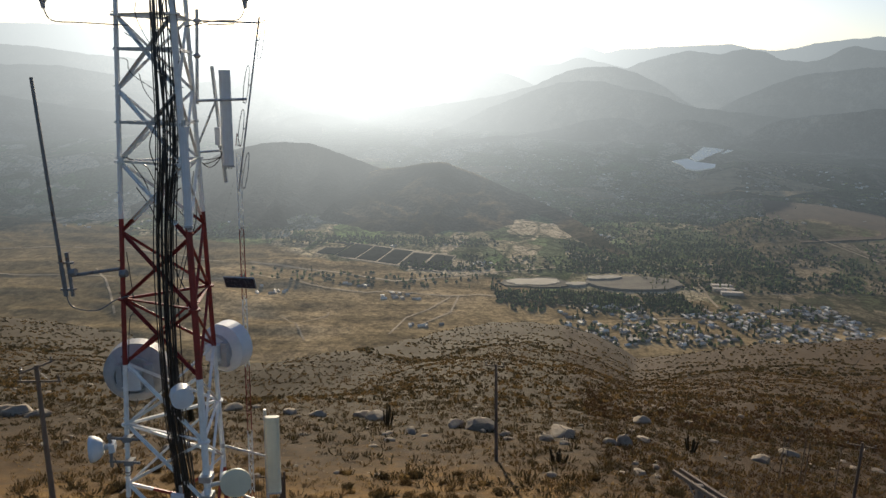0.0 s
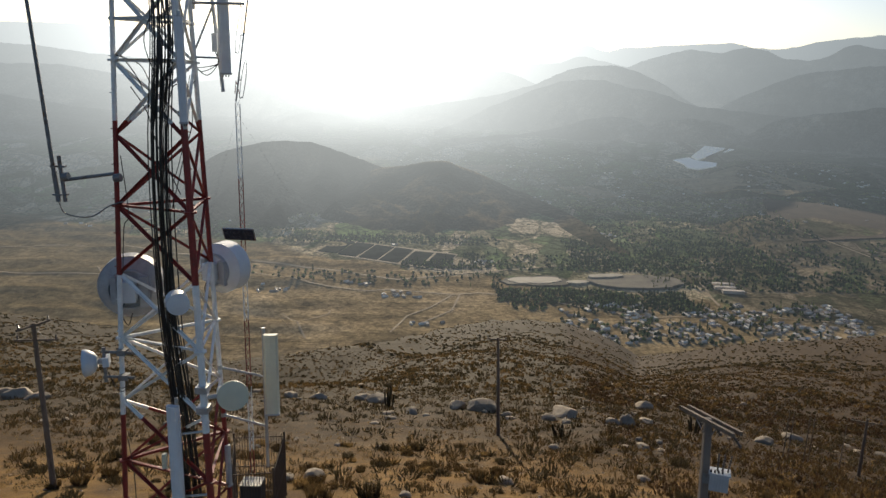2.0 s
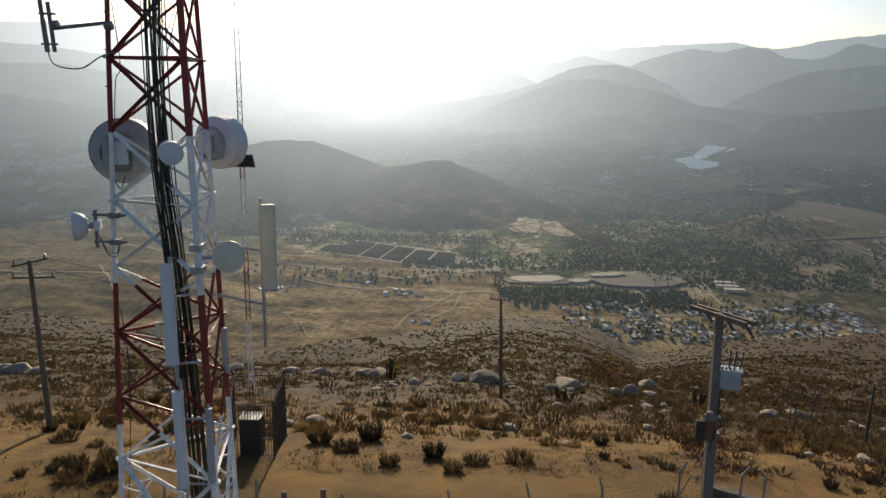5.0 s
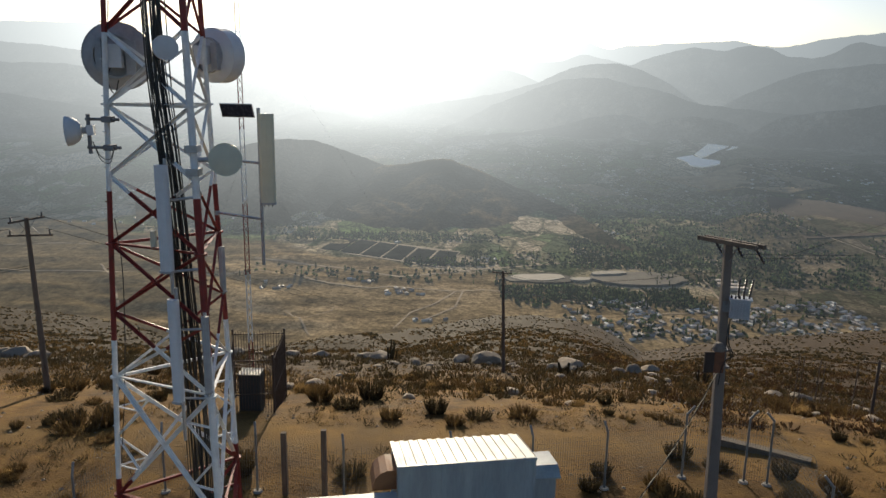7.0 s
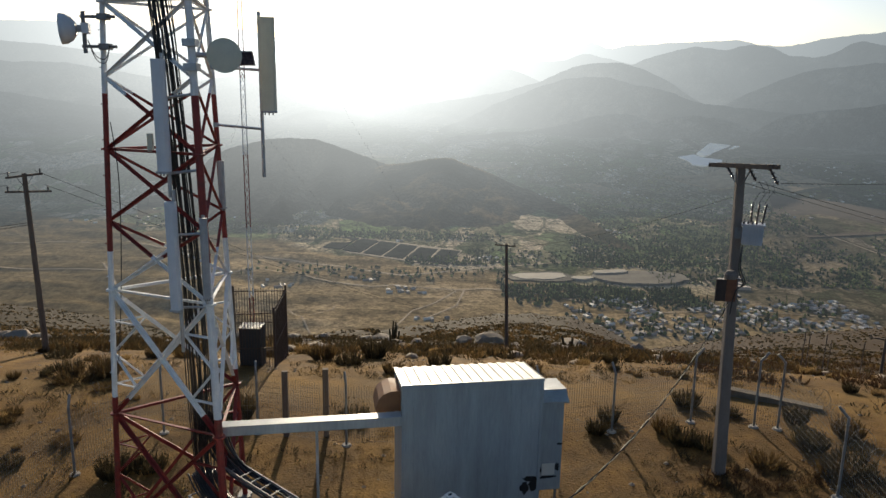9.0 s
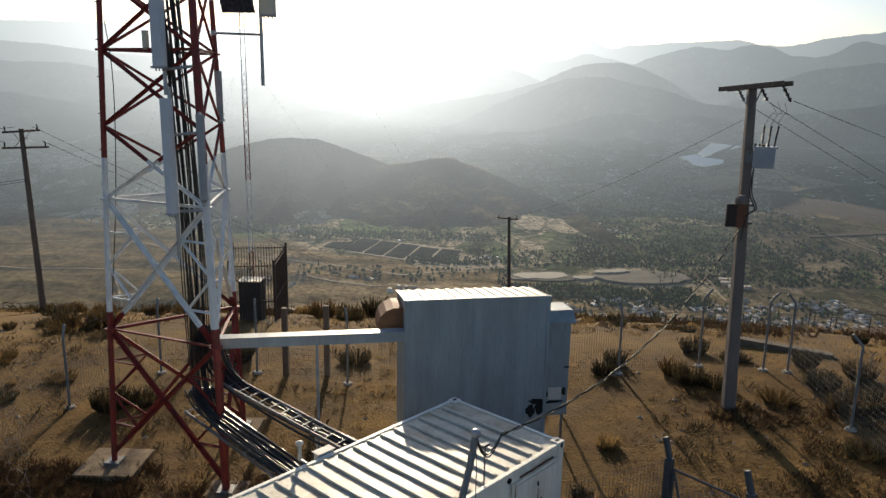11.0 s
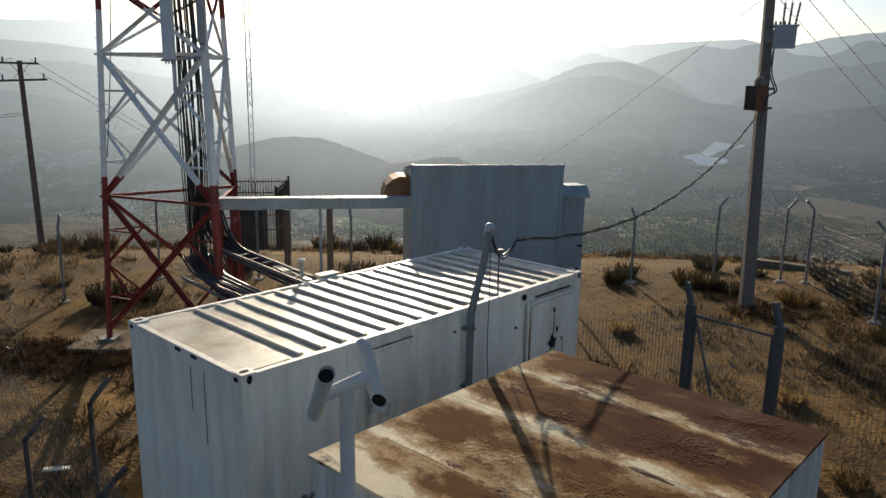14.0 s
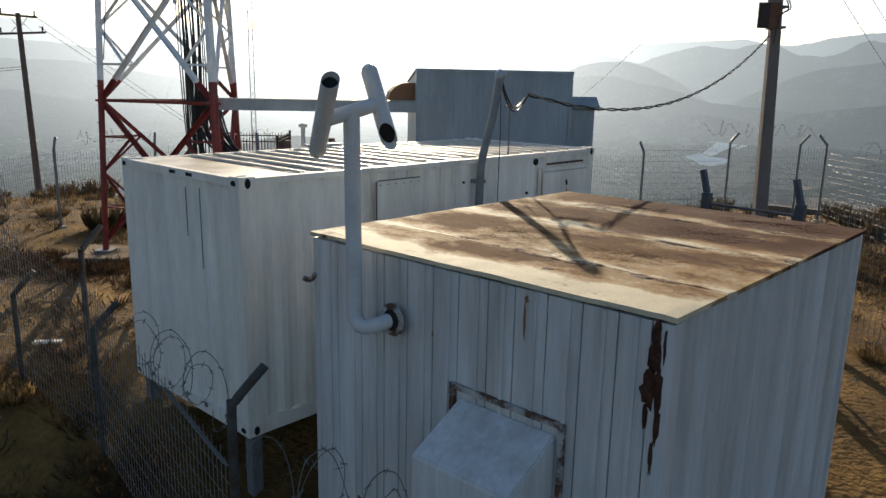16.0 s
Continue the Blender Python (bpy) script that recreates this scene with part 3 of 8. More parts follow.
ROCK = paint_haze(scrub_mat("far_mountain_scrub", (0.070, 0.060, 0.046), (0.26, 0.205, 0.145), 0.0035, 0.035))
NEAR_ROCK = paint_haze(scrub_mat("valley_hill_scrub", (0.045, 0.043, 0.025), (0.165, 0.128, 0.078), 0.006, 0.06))
RANGES = [
    (28000, 4000, 1.0, 0.7, "pale far mountain range behind bright haze", ((-42, 3.5), (-31.1, 3.7), (-26.5, 3.8), (-22.6, 3.65), (-18.5, 4.0), (-15.7, 3.7), (-12.1, 2.9), (-8.8, 1.7), (-5, 1.8), (-2, 3.0), (1.1, 3.69), (2.4, 3.7), (5.4, 3.17), (6.6, 3.18), (7.9, 2.87), (9.1, 3.04), (9.9, 3.37), (10.6, 3.05), (11.2, 2.85), (12.4, 3.14), (15.9, 3.3), (20.1, 3.49), (21.4, 3.1), (23.4, 3.05), (25.1, 3.45), (26.8, 3.68), (28.9, 3.86), (42, 3.6))),
    (17500, 3500, 5.0, 0.6, "hazy mountain with a small sharp peak", ((-4, -1.2), (-0.5, 0.17), (1.6, 0.97), (3.7, 1.5), (5.0, 1.81), (7.9, 1.97), (8.8, 2.34), (9.2, 2.51), (9.8, 2.48), (10.4, 2.28), (12.1, 1.93), (14.1, 1.43), (16.2, 0.45), (19, -1))),
    (13500, 3500, 12.0, 0.9, "blue-grey mountains with rounded tops", ((9, -0.3), (11.3, 0.99), (12.7, 1.69), (14.1, 2.23), (15.6, 2.75), (17.1, 3.03), (18.1, 2.95), (19.1, 2.72), (20.2, 3.03), (21.1, 3.14), (22.4, 2.91), (23.3, 2.45), (24.9, 2.26), (25.9, 2.52), (26.8, 2.99), (27.5, 3.35), (28.3, 3.16), (29.1, 3.01), (33, 2.4), (42, 2.6))),
    (13000, 3500, 3.0, 0.6, "rounded hazy mountain in the glow of the sun", ((-4.5, -1.8), (-2.8, -1.22), (-1.8, -0.78), (-0.5, -0.16), (1.0, 0.62), (2.5, 1.31), (3.7, 1.29), (5.0, 0.98), (6.3, 0.29), (8.1, -0.52), (10, -1.5))),
    (14500, 4500, 8.0, 0.8, "hazy grey mountain slopes", ((-42, 2.0), (-31.6, 2.4), (-28.3, 2.2), (-26, 1.9), (-20.9, 1.6), (-16.5, 1.59), (-14.1, 1.41), (-12.8, 1.11), (-10.8, 1.24), (-9.5, 1.51), (-8.2, 1.29), (-7.4, 0.89), (-6.1, 0.5), (-4.8, -0.11), (-4.0, -0.73), (-3.1, -1.31), (-2.2, -1.8))),
    (10500, 3500, 28.0, 0.8, "hazy mountain flank falling towards a valley", ((-42, 0.9), (-31.6, 1.1), (-27.7, 1.1), (-23.4, 0.4), (-20, -0.1), (-16.5, 0.51), (-14.5, 1.16), (-13.3, 1.27), (-12.4, 0.92), (-11.4, 0.32), (-10.0, -0.61), (-8.3, -1.43), (-6.6, -2.04), (-5.5, -2.4))),
    (9800, 2000, 14.0, 0.8, "grey mountain flank falling towards a valley", ((17.5, -2.4), (19.8, -0.88), (21.2, -0.06), (21.9, 0.22), (23.6, 1.05), (25.3, 1.52), (27.0, 1.71), (29.2, 1.97), (42, 2.4))),
    (9600, 1800, 17.0, 0.9, "long dark mountain in back light", ((-6.5, -2.2), (-4.8, -1.68), (-3.1, -1.44), (0.8, -0.86), (3.8, -0.3), (6.3, 0.5), (8.0, 1.27), (9.2, 1.74), (10.4, 1.83), (11.7, 1.89), (12.5, 1.73), (13.7, 1.42), (15.4, 0.64), (16.6, -0.15), (17.9, -0.93), (19.5, -1.69), (21.5, -2.6))),
    (8200, 1300, 19.0, 1.0, "dark mountain shoulder in back light", ((-1.5, -3.3), (0.4, -2.58), (2.5, -1.47), (5.9, -0.05), (8.0, 0.65), (10.1, 0.84), (11.3, 0.78), (13.4, 0.2), (14.8, 0.1), (16.3, -0.44), (17.9, -0.97), (19.4, -1.09), (21.7, -1.31), (23.9, -1.48), (25.0, -1.56), (26.8, -2.11), (29, -3.0))),
    (7000, 900, 23.0, 1.0, "dark grey spur with eroded flanks", ((-1, -4.0), (1.3, -3.7), (5.2, -3.3), (8.2, -2.75), (10.1, -2.15), (11.5, -1.82), (13.2, -1.91), (14.8, -2.52), (16.5, -3.21), (18.1, -4.0))),
    (6900, 700, 26.0, 1.0, "dark grey spur with eroded flanks", ((11.0, -4.2), (12.8, -3.42), (14.4, -2.66), (15.6, -2.09), (17.6, -1.83), (19.5, -2.05), (21.1, -2.56), (22.3, -3.39), (23.5, -4.2))),
    (8000, 2500, 21.0, 0.7, "hazy low foothills", ((-42, -0.4), (-31.6, -0.9), (-26.6, -1.8), (-21.1, -2.2), (-17.2, -2.35), (-13.1, -2.7), (-10, -3.0))),
    (6800, 900, 25.0, 0.9, "dark foothill with eroded flanks", ((18.9, -4.6), (19.7, -4.2), (21.5, -2.94), (22.9, -2.02), (24.3, -1.54), (25.6, -1.31), (27.3, -1.11), (29.5, -0.75), (42, -0.2))),
    (2850, 950, 31.0, 0.8, "dark rounded hill standing in the valley", ((-24, -8.6), (-20.5, -7.5), (-18.8, -5.67), (-17.6, -4.97), (-15.9, -4.52), (-14.3, -4.23), (-12.6, -4.14), (-10.9, -4.22), (-9.2, -4.73), (-7.5, -5.36), (-5.7, -6.0), (-3, -7.11), (-0.4, -8.25), (2, -9.4))),
    (2680, 880, 35.0, 0.8, "dark low hill standing in the valley", ((-13, -9.4), (-11, -8.31), (-8.3, -7.15), (-6.4, -6.35), (-5.3, -6.04), (-3.9, -5.98), (-2.6, -5.66), (-1.3, -5.51), (-0.4, -5.58), (1.8, -6.32), (4.0, -7.27), (6.3, -8.07), (8.5, -8.99), (9.9, -9.67), (11.0, -10.26), (12.6, -11.25), (14, -12))),
]
for dist, depth, seed, rough, label, crest in RANGES:
    ridge("mountain_backdrop", crest, dist, depth, ROCK if dist > 4000 else NEAR_ROCK, label, seed, rough)

# ---- container, shelter and cabin ----
WHITE = mat("white_paint", (0.86, 0.81, 0.70), rough=0.5, var=0.12, scale=2.6, grain=40, bump=0.05, second=(0.64, 0.58, 0.47), cover=0.40, edge=0.25, stretch=(1, 1, 0.14))
WHITE_ROOF = mat("roof_paint", (0.62, 0.56, 0.43), rough=0.42, var=0.18, scale=2.2, grain=30, bump=0.06, second=(0.36, 0.27, 0.15), cover=0.44, edge=0.22)
RIB_PAINT = mat("rib_paint", (0.60, 0.54, 0.42), rough=0.5, var=0.2, scale=5)
BLUE_WHITE = mat("blue_white_sheet", (0.33, 0.375, 0.385), rough=0.42, var=0.16, scale=2.2, grain=24, bump=0.03, second=(0.235, 0.265, 0.27), cover=0.45, edge=0.35, stretch=(1, 1, 0.16))

ROOF_SHEET = mat("bright_sheet", (0.60, 0.575, 0.50), rough=0.6, var=0.06, scale=2, bump=0.03)
DARK = mat("dark_hole", (0.015, 0.014, 0.013), rough=0.9, var=0.3)
RUST = mat("rust", (0.13, 0.055, 0.025), rough=0.9, var=0.5, scale=9, bump=0.6, grain=50, second=(0.05, 0.025, 0.014), cover=0.4)
ORANGE = mat("rusty_orange_sheet", (0.27, 0.125, 0.055), rough=0.7, var=0.3, scale=5, second=(0.20, 0.09, 0.04), cover=0.4)
GALV = mat("galvanised_steel", (0.42, 0.43, 0.44), rough=0.45, metal=0.6, var=0.2, scale=6, bump=0.1, second=(0.3, 0.27, 0.23), cover=0.3)
STEEL = mat("weathered_steel", (0.20, 0.20, 0.20), rough=0.6, metal=0.3, var=0.3, scale=8, second=(0.16, 0.10, 0.06), cover=0.4)
CONCRETE = mat("concrete", (0.36, 0.33, 0.28), rough=0.9, var=0.25, scale=3, bump=0.4, second=(0.25, 0.21, 0.16), cover=0.42)
POST_GREY = mat("post_paint", (0.20, 0.20, 0.19), rough=0.6, var=0.25, scale=6, second=(0.14, 0.11, 0.09), cover=0.35)
BLACK = mat("black_cable", (0.022, 0.021, 0.02), rough=0.38, var=0.3, scale=12, spec=0.5)


def rusty_roof_material(name, dark_bias, relief, grain):
    """Cream paint, soft ochre staining and brown rust; the rust spares the outer edges and the lee of each lap."""
    m = mat(name, (0.62, 0.54, 0.37), rough=0.8, var=0.2, scale=3.0, grain=grain, bump=relief, spec=0.08)
    n, l = m.node_tree.nodes, m.node_tree.links
    p = n["Principled BSDF"]
    tc = n.new("ShaderNodeTexCoord")
    sx = n.new("ShaderNodeSeparateXYZ")
    l.new(tc.outputs["Object"], sx.inputs[0])

    def ramp(src, stops):
        r = n.new("ShaderNodeValToRGB")
        e = r.color_ramp.elements
        e[0].position, e[0].color = stops[0][0], (*[stops[0][1]] * 3, 1)
        e[1].position, e[1].color = stops[-1][0], (*[stops[-1][1]] * 3, 1)
        for q, v in stops[1:-1]:
            e.new(q).color = (v, v, v, 1)
        l.new(src, r.inputs[0])
        return r.outputs[0]

    def math_node(op, a, b):
        q = n.new("ShaderNodeMath")
        q.operation = op
        for k, v in enumerate((a, b)):
            if isinstance(v, (int, float)):
                q.inputs[k].default_value = v
            else:
                l.new(v, q.inputs[k])
        return q.outputs[0]

    def noise_node(scale, detail, roughness, stretch=(1, 1, 1)):
        mp = n.new("ShaderNodeMapping")
        mp.inputs["Scale"].default_value = stretch
        q = n.new("ShaderNodeTexNoise")
        q.inputs["Scale"].default_value, q.inputs["Detail"].default_value, q.inputs["Roughness"].default_value = scale, detail, roughness
        l.new(tc.outputs["Object"], mp.inputs[0]), l.new(mp.outputs[0], q.inputs[0])
        return q.outputs[0]

    # each sheet keeps its paint along the lap and rusts over its middle, most on the far sheets
    along = math_node("MULTIPLY", sx.outputs[0], 1 / 3.7)
    bx = ramp(along, ((0.0, 0.0), (0.055, 0.05), (0.10, 0.62), (0.16, 0.78), (0.185, 0.30), (0.235, 0.70), (0.34, 0.92), (0.44, 0.86), (0.475, 0.34), (0.515, 0.42), (0.57, 0.96), (0.68, 1.0), (0.735, 0.90), (0.755, 0.40), (0.80, 0.55), (0.86, 1.0), (0.97, 0.98), (1.0, 0.80)))
    by = ramp(math_node("MULTIPLY", sx.outputs[1], 1 / 3.1), ((0.0, 0.62), (0.05, 0.90), (0.5, 1.0), (0.85, 0.88), (1.0, 0.55)))
    bias = math_node("MULTIPLY", bx, by)
    wide = noise_node(1.6, 10, 0.68, (1.0, 0.6, 1))
    speck = noise_node(26, 6, 0.75)
    rough_edge = math_node("MULTIPLY", math_node("SUBTRACT", speck, 0.5), 0.55)
    v = math_node("ADD", math_node("ADD", math_node("MULTIPLY", math_node("SUBTRACT", wide, 0.5), 2.9), bias), math_node("ADD", rough_edge, dark_bias))
    far = ramp(along, ((0.0, 0.0), (0.30, 0.12), (0.52, 0.55), (0.66, 0.85), (0.75, 0.55), (0.86, 1.0), (1.0, 0.9)))
    near_side = ramp(math_node("MULTIPLY", sx.outputs[1], 1 / 3.1), ((0.0, 1.0), (0.45, 0.9), (0.7, 0.35), (1.0, 0.1)))
    streak = noise_node(2.4, 9, 0.7, (1.3, 0.5, 1))
    dark = math_node("ADD", math_node("MULTIPLY", math_node("SUBTRACT", streak, 0.5), 3.2), math_node("MULTIPLY", math_node("MULTIPLY", far, near_side), bx))
    dark = math_node("ADD", math_node("ADD", dark, rough_edge), dark_bias)
    stain = ramp(v, ((0.22, 0.0), (0.42, 0.75), (0.75, 1.0)))
    brown = ramp(v, ((0.54, 0.0), (0.82, 0.92)))
    rust = ramp(dark, ((0.26, 0.0), (0.52, 0.95)))
    old = p.inputs["Base Color"].links[0].from_socket
    for mask, col in ((stain, (0.275, 0.150, 0.050, 1)), (brown, (0.105, 0.047, 0.015, 1)), (rust, (0.066, 0.022, 0.010, 1))):
        mix = n.new("ShaderNodeMix")
        mix.data_type = "RGBA"
        mix.inputs[7].default_value = col
        l.new(mask, mix.inputs[0]), l.new(old, mix.inputs[6])
        old = mix.outputs[2]
    l.new(old, p.inputs["Base Color"])
    for k in list(p.inputs["Roughness"].links):
        l.remove(k)
    l.new(ramp(v, ((0.3, 0.75), (0.9, 0.97))), p.inputs["Roughness"])
    return m


RUSTY_ROOF = rusty_roof_material("rusted_roof_paint", 0.0, 0.25, 70)
BLISTER = rusty_roof_material("flaking_rust", -0.05, 1.0, 30)


def corrugated(bm, length, z0, z1, period, depth, m, slope=0.25):
    """A sheet of trapezoid corrugations along local x, standing from z0 to z1, its ridges towards -y."""
    xs, n = [0.0], max(1, round(length / period))
    p = length / n
    prof = []
    for i in range(n):
        x = i * p
        prof += [(x, 0), (x + p * (0.5 - slope), 0), (x + p * 0.5, depth), (x + p * (1 - slope), depth)]
    prof.append((length, 0))
    lo = [bm.verts.new(m @ Vector((x, y, z0))) for x, y in prof]
    hi = [bm.verts.new(m @ Vector((x, y, z1))) for x, y in prof]
    for i in range(len(prof) - 1):
        bm.faces.new((lo[i], lo[i + 1], hi[i + 1], hi[i]))
    return bm


def flat_patch(bm, cx, cz, w, h, seed, m, t=0.004):
    """A thin flake with a ragged outline in the local xz plane."""
    rng = random.Random(seed)
    k = 16
    pts = []
    for i in range(k):
        a = 2 * math.pi * i / k
        r = 1 + rng.uniform(-0.35, 0.25)
        pts.append((cx + w / 2 * r * math.cos(a), cz + h / 2 * r * math.sin(a)))
    top = [bm.verts.new(m @ Vector((x, -t, z))) for x, z in pts]
    bot = [bm.verts.new(m @ Vector((x, 0, z))) for x, z in pts]
    bm.faces.new(top)
    for i in range(k):
        bm.faces.new((bot[i], bot[(i + 1) % k], top[(i + 1) % k], top[i]))
    return bm


def shipping_container():
    L, W, H = 6.06, 2.44, 2.59
    c = thing("shipping_container", pose(-2.01, 6.66, 0.16, 0, 0, 48.6), "white corrugated steel shipping container raised on short legs, stained roof", "container")
    I, side, end = Matrix(), Matrix(), pose(0, W, 0, 0, 0, -90)
    bm = corrugated(bmesh.new(), L - 0.32, 0.14, H - 0.07, 0.278, 0.036, pose(0.16, 0.012, 0))
    part("side_wall", bm, WHITE, c)
    bm = corrugated(bmesh.new(), L - 0.32, 0.14, H - 0.07, 0.278, 0.036, pose(L - 0.16, W - 0.012, 0, 0, 0, 180))
    part("side_wall", bm, WHITE, c)
    bm = corrugated(bmesh.new(), W - 0.32, 0.14, H - 0.09, 0.25, 0.045, pose(0.012, W - 0.16, 0, 0, 0, -90))
    part("end_wall", bm, WHITE, c)
    bm = corrugated(bmesh.new(), W - 0.32, 0.14, H - 0.09, 0.25, 0.045, pose(L - 0.012, 0.16, 0, 0, 0, 90))
    part("end_wall", bm, WHITE, c)
    part("floor", box(bmesh.new(), 0.1, 0.1, 0.06, L - 0.1, W - 0.1, 0.14), STEEL, c)
    for x in (0.0, L - 0.16):
        for y in (0.0, W - 0.16):
            part("corner_post", box(bmesh.new(), x, y, 0.118, x + 0.16, y + 0.16, H - 0.118, 0.008), WHITE, c)
            for z in (0.0, H - 0.118):
                bm = box(bmesh.new(), x - 0.006, y - 0.006, z, x + 0.172, y + 0.168, z + 0.122, 0.012)
                cast = part("corner_casting", bm, WHITE, c)
                yy = y - 0.009 if y == 0 else y + 0.171
                xx = x - 0.009 if x == 0 else x + 0.175
                bm = lathe(bmesh.new(), [(0, 0.004), (0.03, 0.004), (0.032, 0)], facing((x + 0.085, yy, z + 0.06), (0, -1 if y == 0 else 1, 0)) @ Matrix.Diagonal((1, 1.5, 1, 1)), 14)
                part("hole", bm, DARK, cast)
                bm = lathe(bmesh.new(), [(0, 0.004), (0.026, 0.004), (0.028, 0)], facing((xx, y + 0.085, z + 0.06), (-1 if x == 0 else 1, 0, 0)) @ Matrix.Diagonal((1.5, 1, 1, 1)), 14)
                part("hole", bm, DARK, cast)
                if z > 1:
                    bm = lathe(bmesh.new(), [(0, 0.004), (0.028, 0.004), (0.03, 0)], facing((x + 0.083, y + 0.081, H + 0.004), (0, 0, 1)) @ Matrix.Diagonal((1.8, 1, 1, 1)), 14)
                    part("hole", bm, DARK, cast)
    for y in (0.0, W - 0.07):
        part("top_rail", box(bmesh.new(), 0.17, y, H - 0.075, L - 0.17, y + 0.07, H - 0.012, 0.006), WHITE, c)
        part("bottom_rail", box(bmesh.new(), 0.17, y, 0.0, L - 0.17, y + 0.06, 0.15, 0.006), WHITE, c)
    for x in (0.0, L - 0.07):
        part("top_rail", box(bmesh.new(), x, 0.17, H - 0.095, x + 0.07, W - 0.17, H - 0.012, 0.006), WHITE, c)
        part("bottom_rail", box(bmesh.new(), x, 0.17, 0.0, x + 0.06, W - 0.17, 0.15, 0.006), WHITE, c)
    # the roof dips a little between its cross ribs
    bm = bmesh.new()
    nx, ny = 60, 16
    g = [[bm.verts.new((0.05 + (L - 0.1) * i / nx, 0.05 + (W - 0.1) * j / ny, H - 0.03 + 0.008 * fbm(i * 0.3, j * 0.3, 1, 2, 3.0))) for j in range(ny + 1)] for i in range(nx + 1)]
    for i in range(nx):
        for j in range(ny):
            bm.faces.new((g[i][j], g[i + 1][j], g[i + 1][j + 1], g[i][j + 1]))
    part("roof_panel", bm, WHITE_ROOF, c, "stained cream roof sheet", smooth=True)
    part("roof_plate", box(bmesh.new(), 0.05, 0.1, H - 0.034, 0.66, W - 0.1, H - 0.014, 0.004), WHITE_ROOF, c)
    x = 0.80
    for i in range(17):
        bm = bmesh.new()
        pr = [(-0.042, 0), (-0.026, 0.026), (0.026, 0.026), (0.042, 0)]
        a = [bm.verts.new((x + u, 0.12, H - 0.028 + v)) for u, v in pr]
        a2 = [bm.verts.new((x + u * 0.9, 0.15, H - 0.022 + v)) for u, v in pr]
        b2 = [bm.verts.new((x + u * 0.9, W - 0.15, H - 0.022 + v)) for u, v in pr]
        b = [bm.verts.new((x + u, W - 0.12, H - 0.028 + v)) for u, v in pr]
        for s, t in ((a, a2), (a2, b2), (b2, b)):
            for k in range(3):
                bm.faces.new((s[k], s[k + 1], t[k + 1], t[k]))
        bm.faces.new(a[::-1]), bm.faces.new(b)
        part("roof_rib", bm, RIB_PAINT, c)
        x += 0.30
    # service hatch and personnel door in the long side
    hatch = part("hatch", box(bmesh.new(), 1.68, -0.012, 1.62, 2.36, 0.02, 2.42, 0.004), WHITE, c, "flat riveted patch plate")
    for k in range(6):
        for zz in (1.66, 2.38):
            part("rivet", lathe(bmesh.new(), [(0.009, 0), (0.007, 0.006), (0, 0.008)], facing((1.73 + 0.116 * k, -0.012, zz), (0, -1, 0)), 8), STEEL, hatch)
    part("rust_line", box(bmesh.new(), 1.70, -0.016, 2.425, 2.34, -0.002, 2.432), RUST, c)
    part("rust_line", box(bmesh.new(), 1.675, -0.014, 1.7, 1.683, -0.002, 2.42), RUST, c)
    door = part("door", box(bmesh.new(), 4.76, -0.03, 0.16, 5.84, 0.02, 2.30, 0.01), WHITE, c, "white steel door streaked with rust")
    part("door_frame", box(bmesh.new(), 4.69, -0.02, 0.15, 4.75, 0.02, 2.36, 0.005), WHITE, c)
    part("door_frame", box(bmesh.new(), 5.85, -0.02, 0.15, 5.90, 0.02, 2.36, 0.005), WHITE, c)
    part("door_frame", box(bmesh.new(), 4.755, -0.02, 2.31, 5.845, 0.02, 2.36, 0.005), WHITE, c)
    for k, (px, pz, w, h) in enumerate(((5.30, 1.62, 0.20, 0.22), (5.42, 1.80, 0.06, 0.09), (5.32, 2.12, 0.06, 0.10), (5.56, 1.62, 0.05, 0.06), (5.18, 1.48, 0.08, 0.05))):
        part("rust_spot", flat_patch(bmesh.new(), px, pz, w, h, 40 + k, pose(0, -0.031, 0)), DARK, door)
    for k, (px, z0, z1, w) in enumerate(((5.28, 1.15, 1.55, 0.05), (5.36, 1.25, 1.55, 0.03), (5.33, 1.7, 2.05, 0.03), (5.58, 1.3, 1.6, 0.025), (4.73, 1.2, 2.3, 0.035))):
        part("rust_streak", flat_patch(bmesh.new(), px, (z0 + z1) / 2, w, z1 - z0, 60 + k, pose(0, -0.0305 if px > 4.75 else -0.021, 0), 0.002), ORANGE, door)
    part("rust_line", box(bmesh.new(), 4.85, -0.02, 2.40, 5.75, -0.002, 2.425), RUST, c)
    for px, pz, r in ((4.58, 2.46, 0.045), (4.40, 2.05, 0.02), (3.10, 2.30, 0.015)):
        part("cable_hole", lathe(bmesh.new(), [(0, 0.02), (r, 0.02), (r, 0)], facing((px, 0.0, pz), (0, -1, 0)), 14), DARK, c)
    # end wall: two small vents and weld lines
    for y in (1.26, 0.92):
        part("vent_slot", box(bmesh.new(), -0.006, y - 0.06, H - 0.07, 0.004, y + 0.06, H - 0.035, 0.002), DARK, c)
    for y, za, zb in ((1.02, 1.9, 2.40), (0.74, 1.6, 2.42)):
        part("weld_line", box(bmesh.new(), 0.004, y - 0.004, za, 0.012, y + 0.004, zb), STEEL, c)
    for k in range(5):
        part("lashing_ring", lathe(bmesh.new(), [(0.02, 0), (0.03, 0.008), (0.02, 0.016)], facing((-0.004, 0.4 + 0.4 * k, 0.11), (-1, 0, 0)), 10), STEEL, c)
    # short legs on which it stands
    for x in (0.12, L - 0.16):
        for y in (0.12, W - 0.12):
            part("leg", box(bmesh.new(), x - 0.06, y - 0.06, -1.3, x + 0.06, y + 0.06, 0.004, 0.005), STEEL, c)
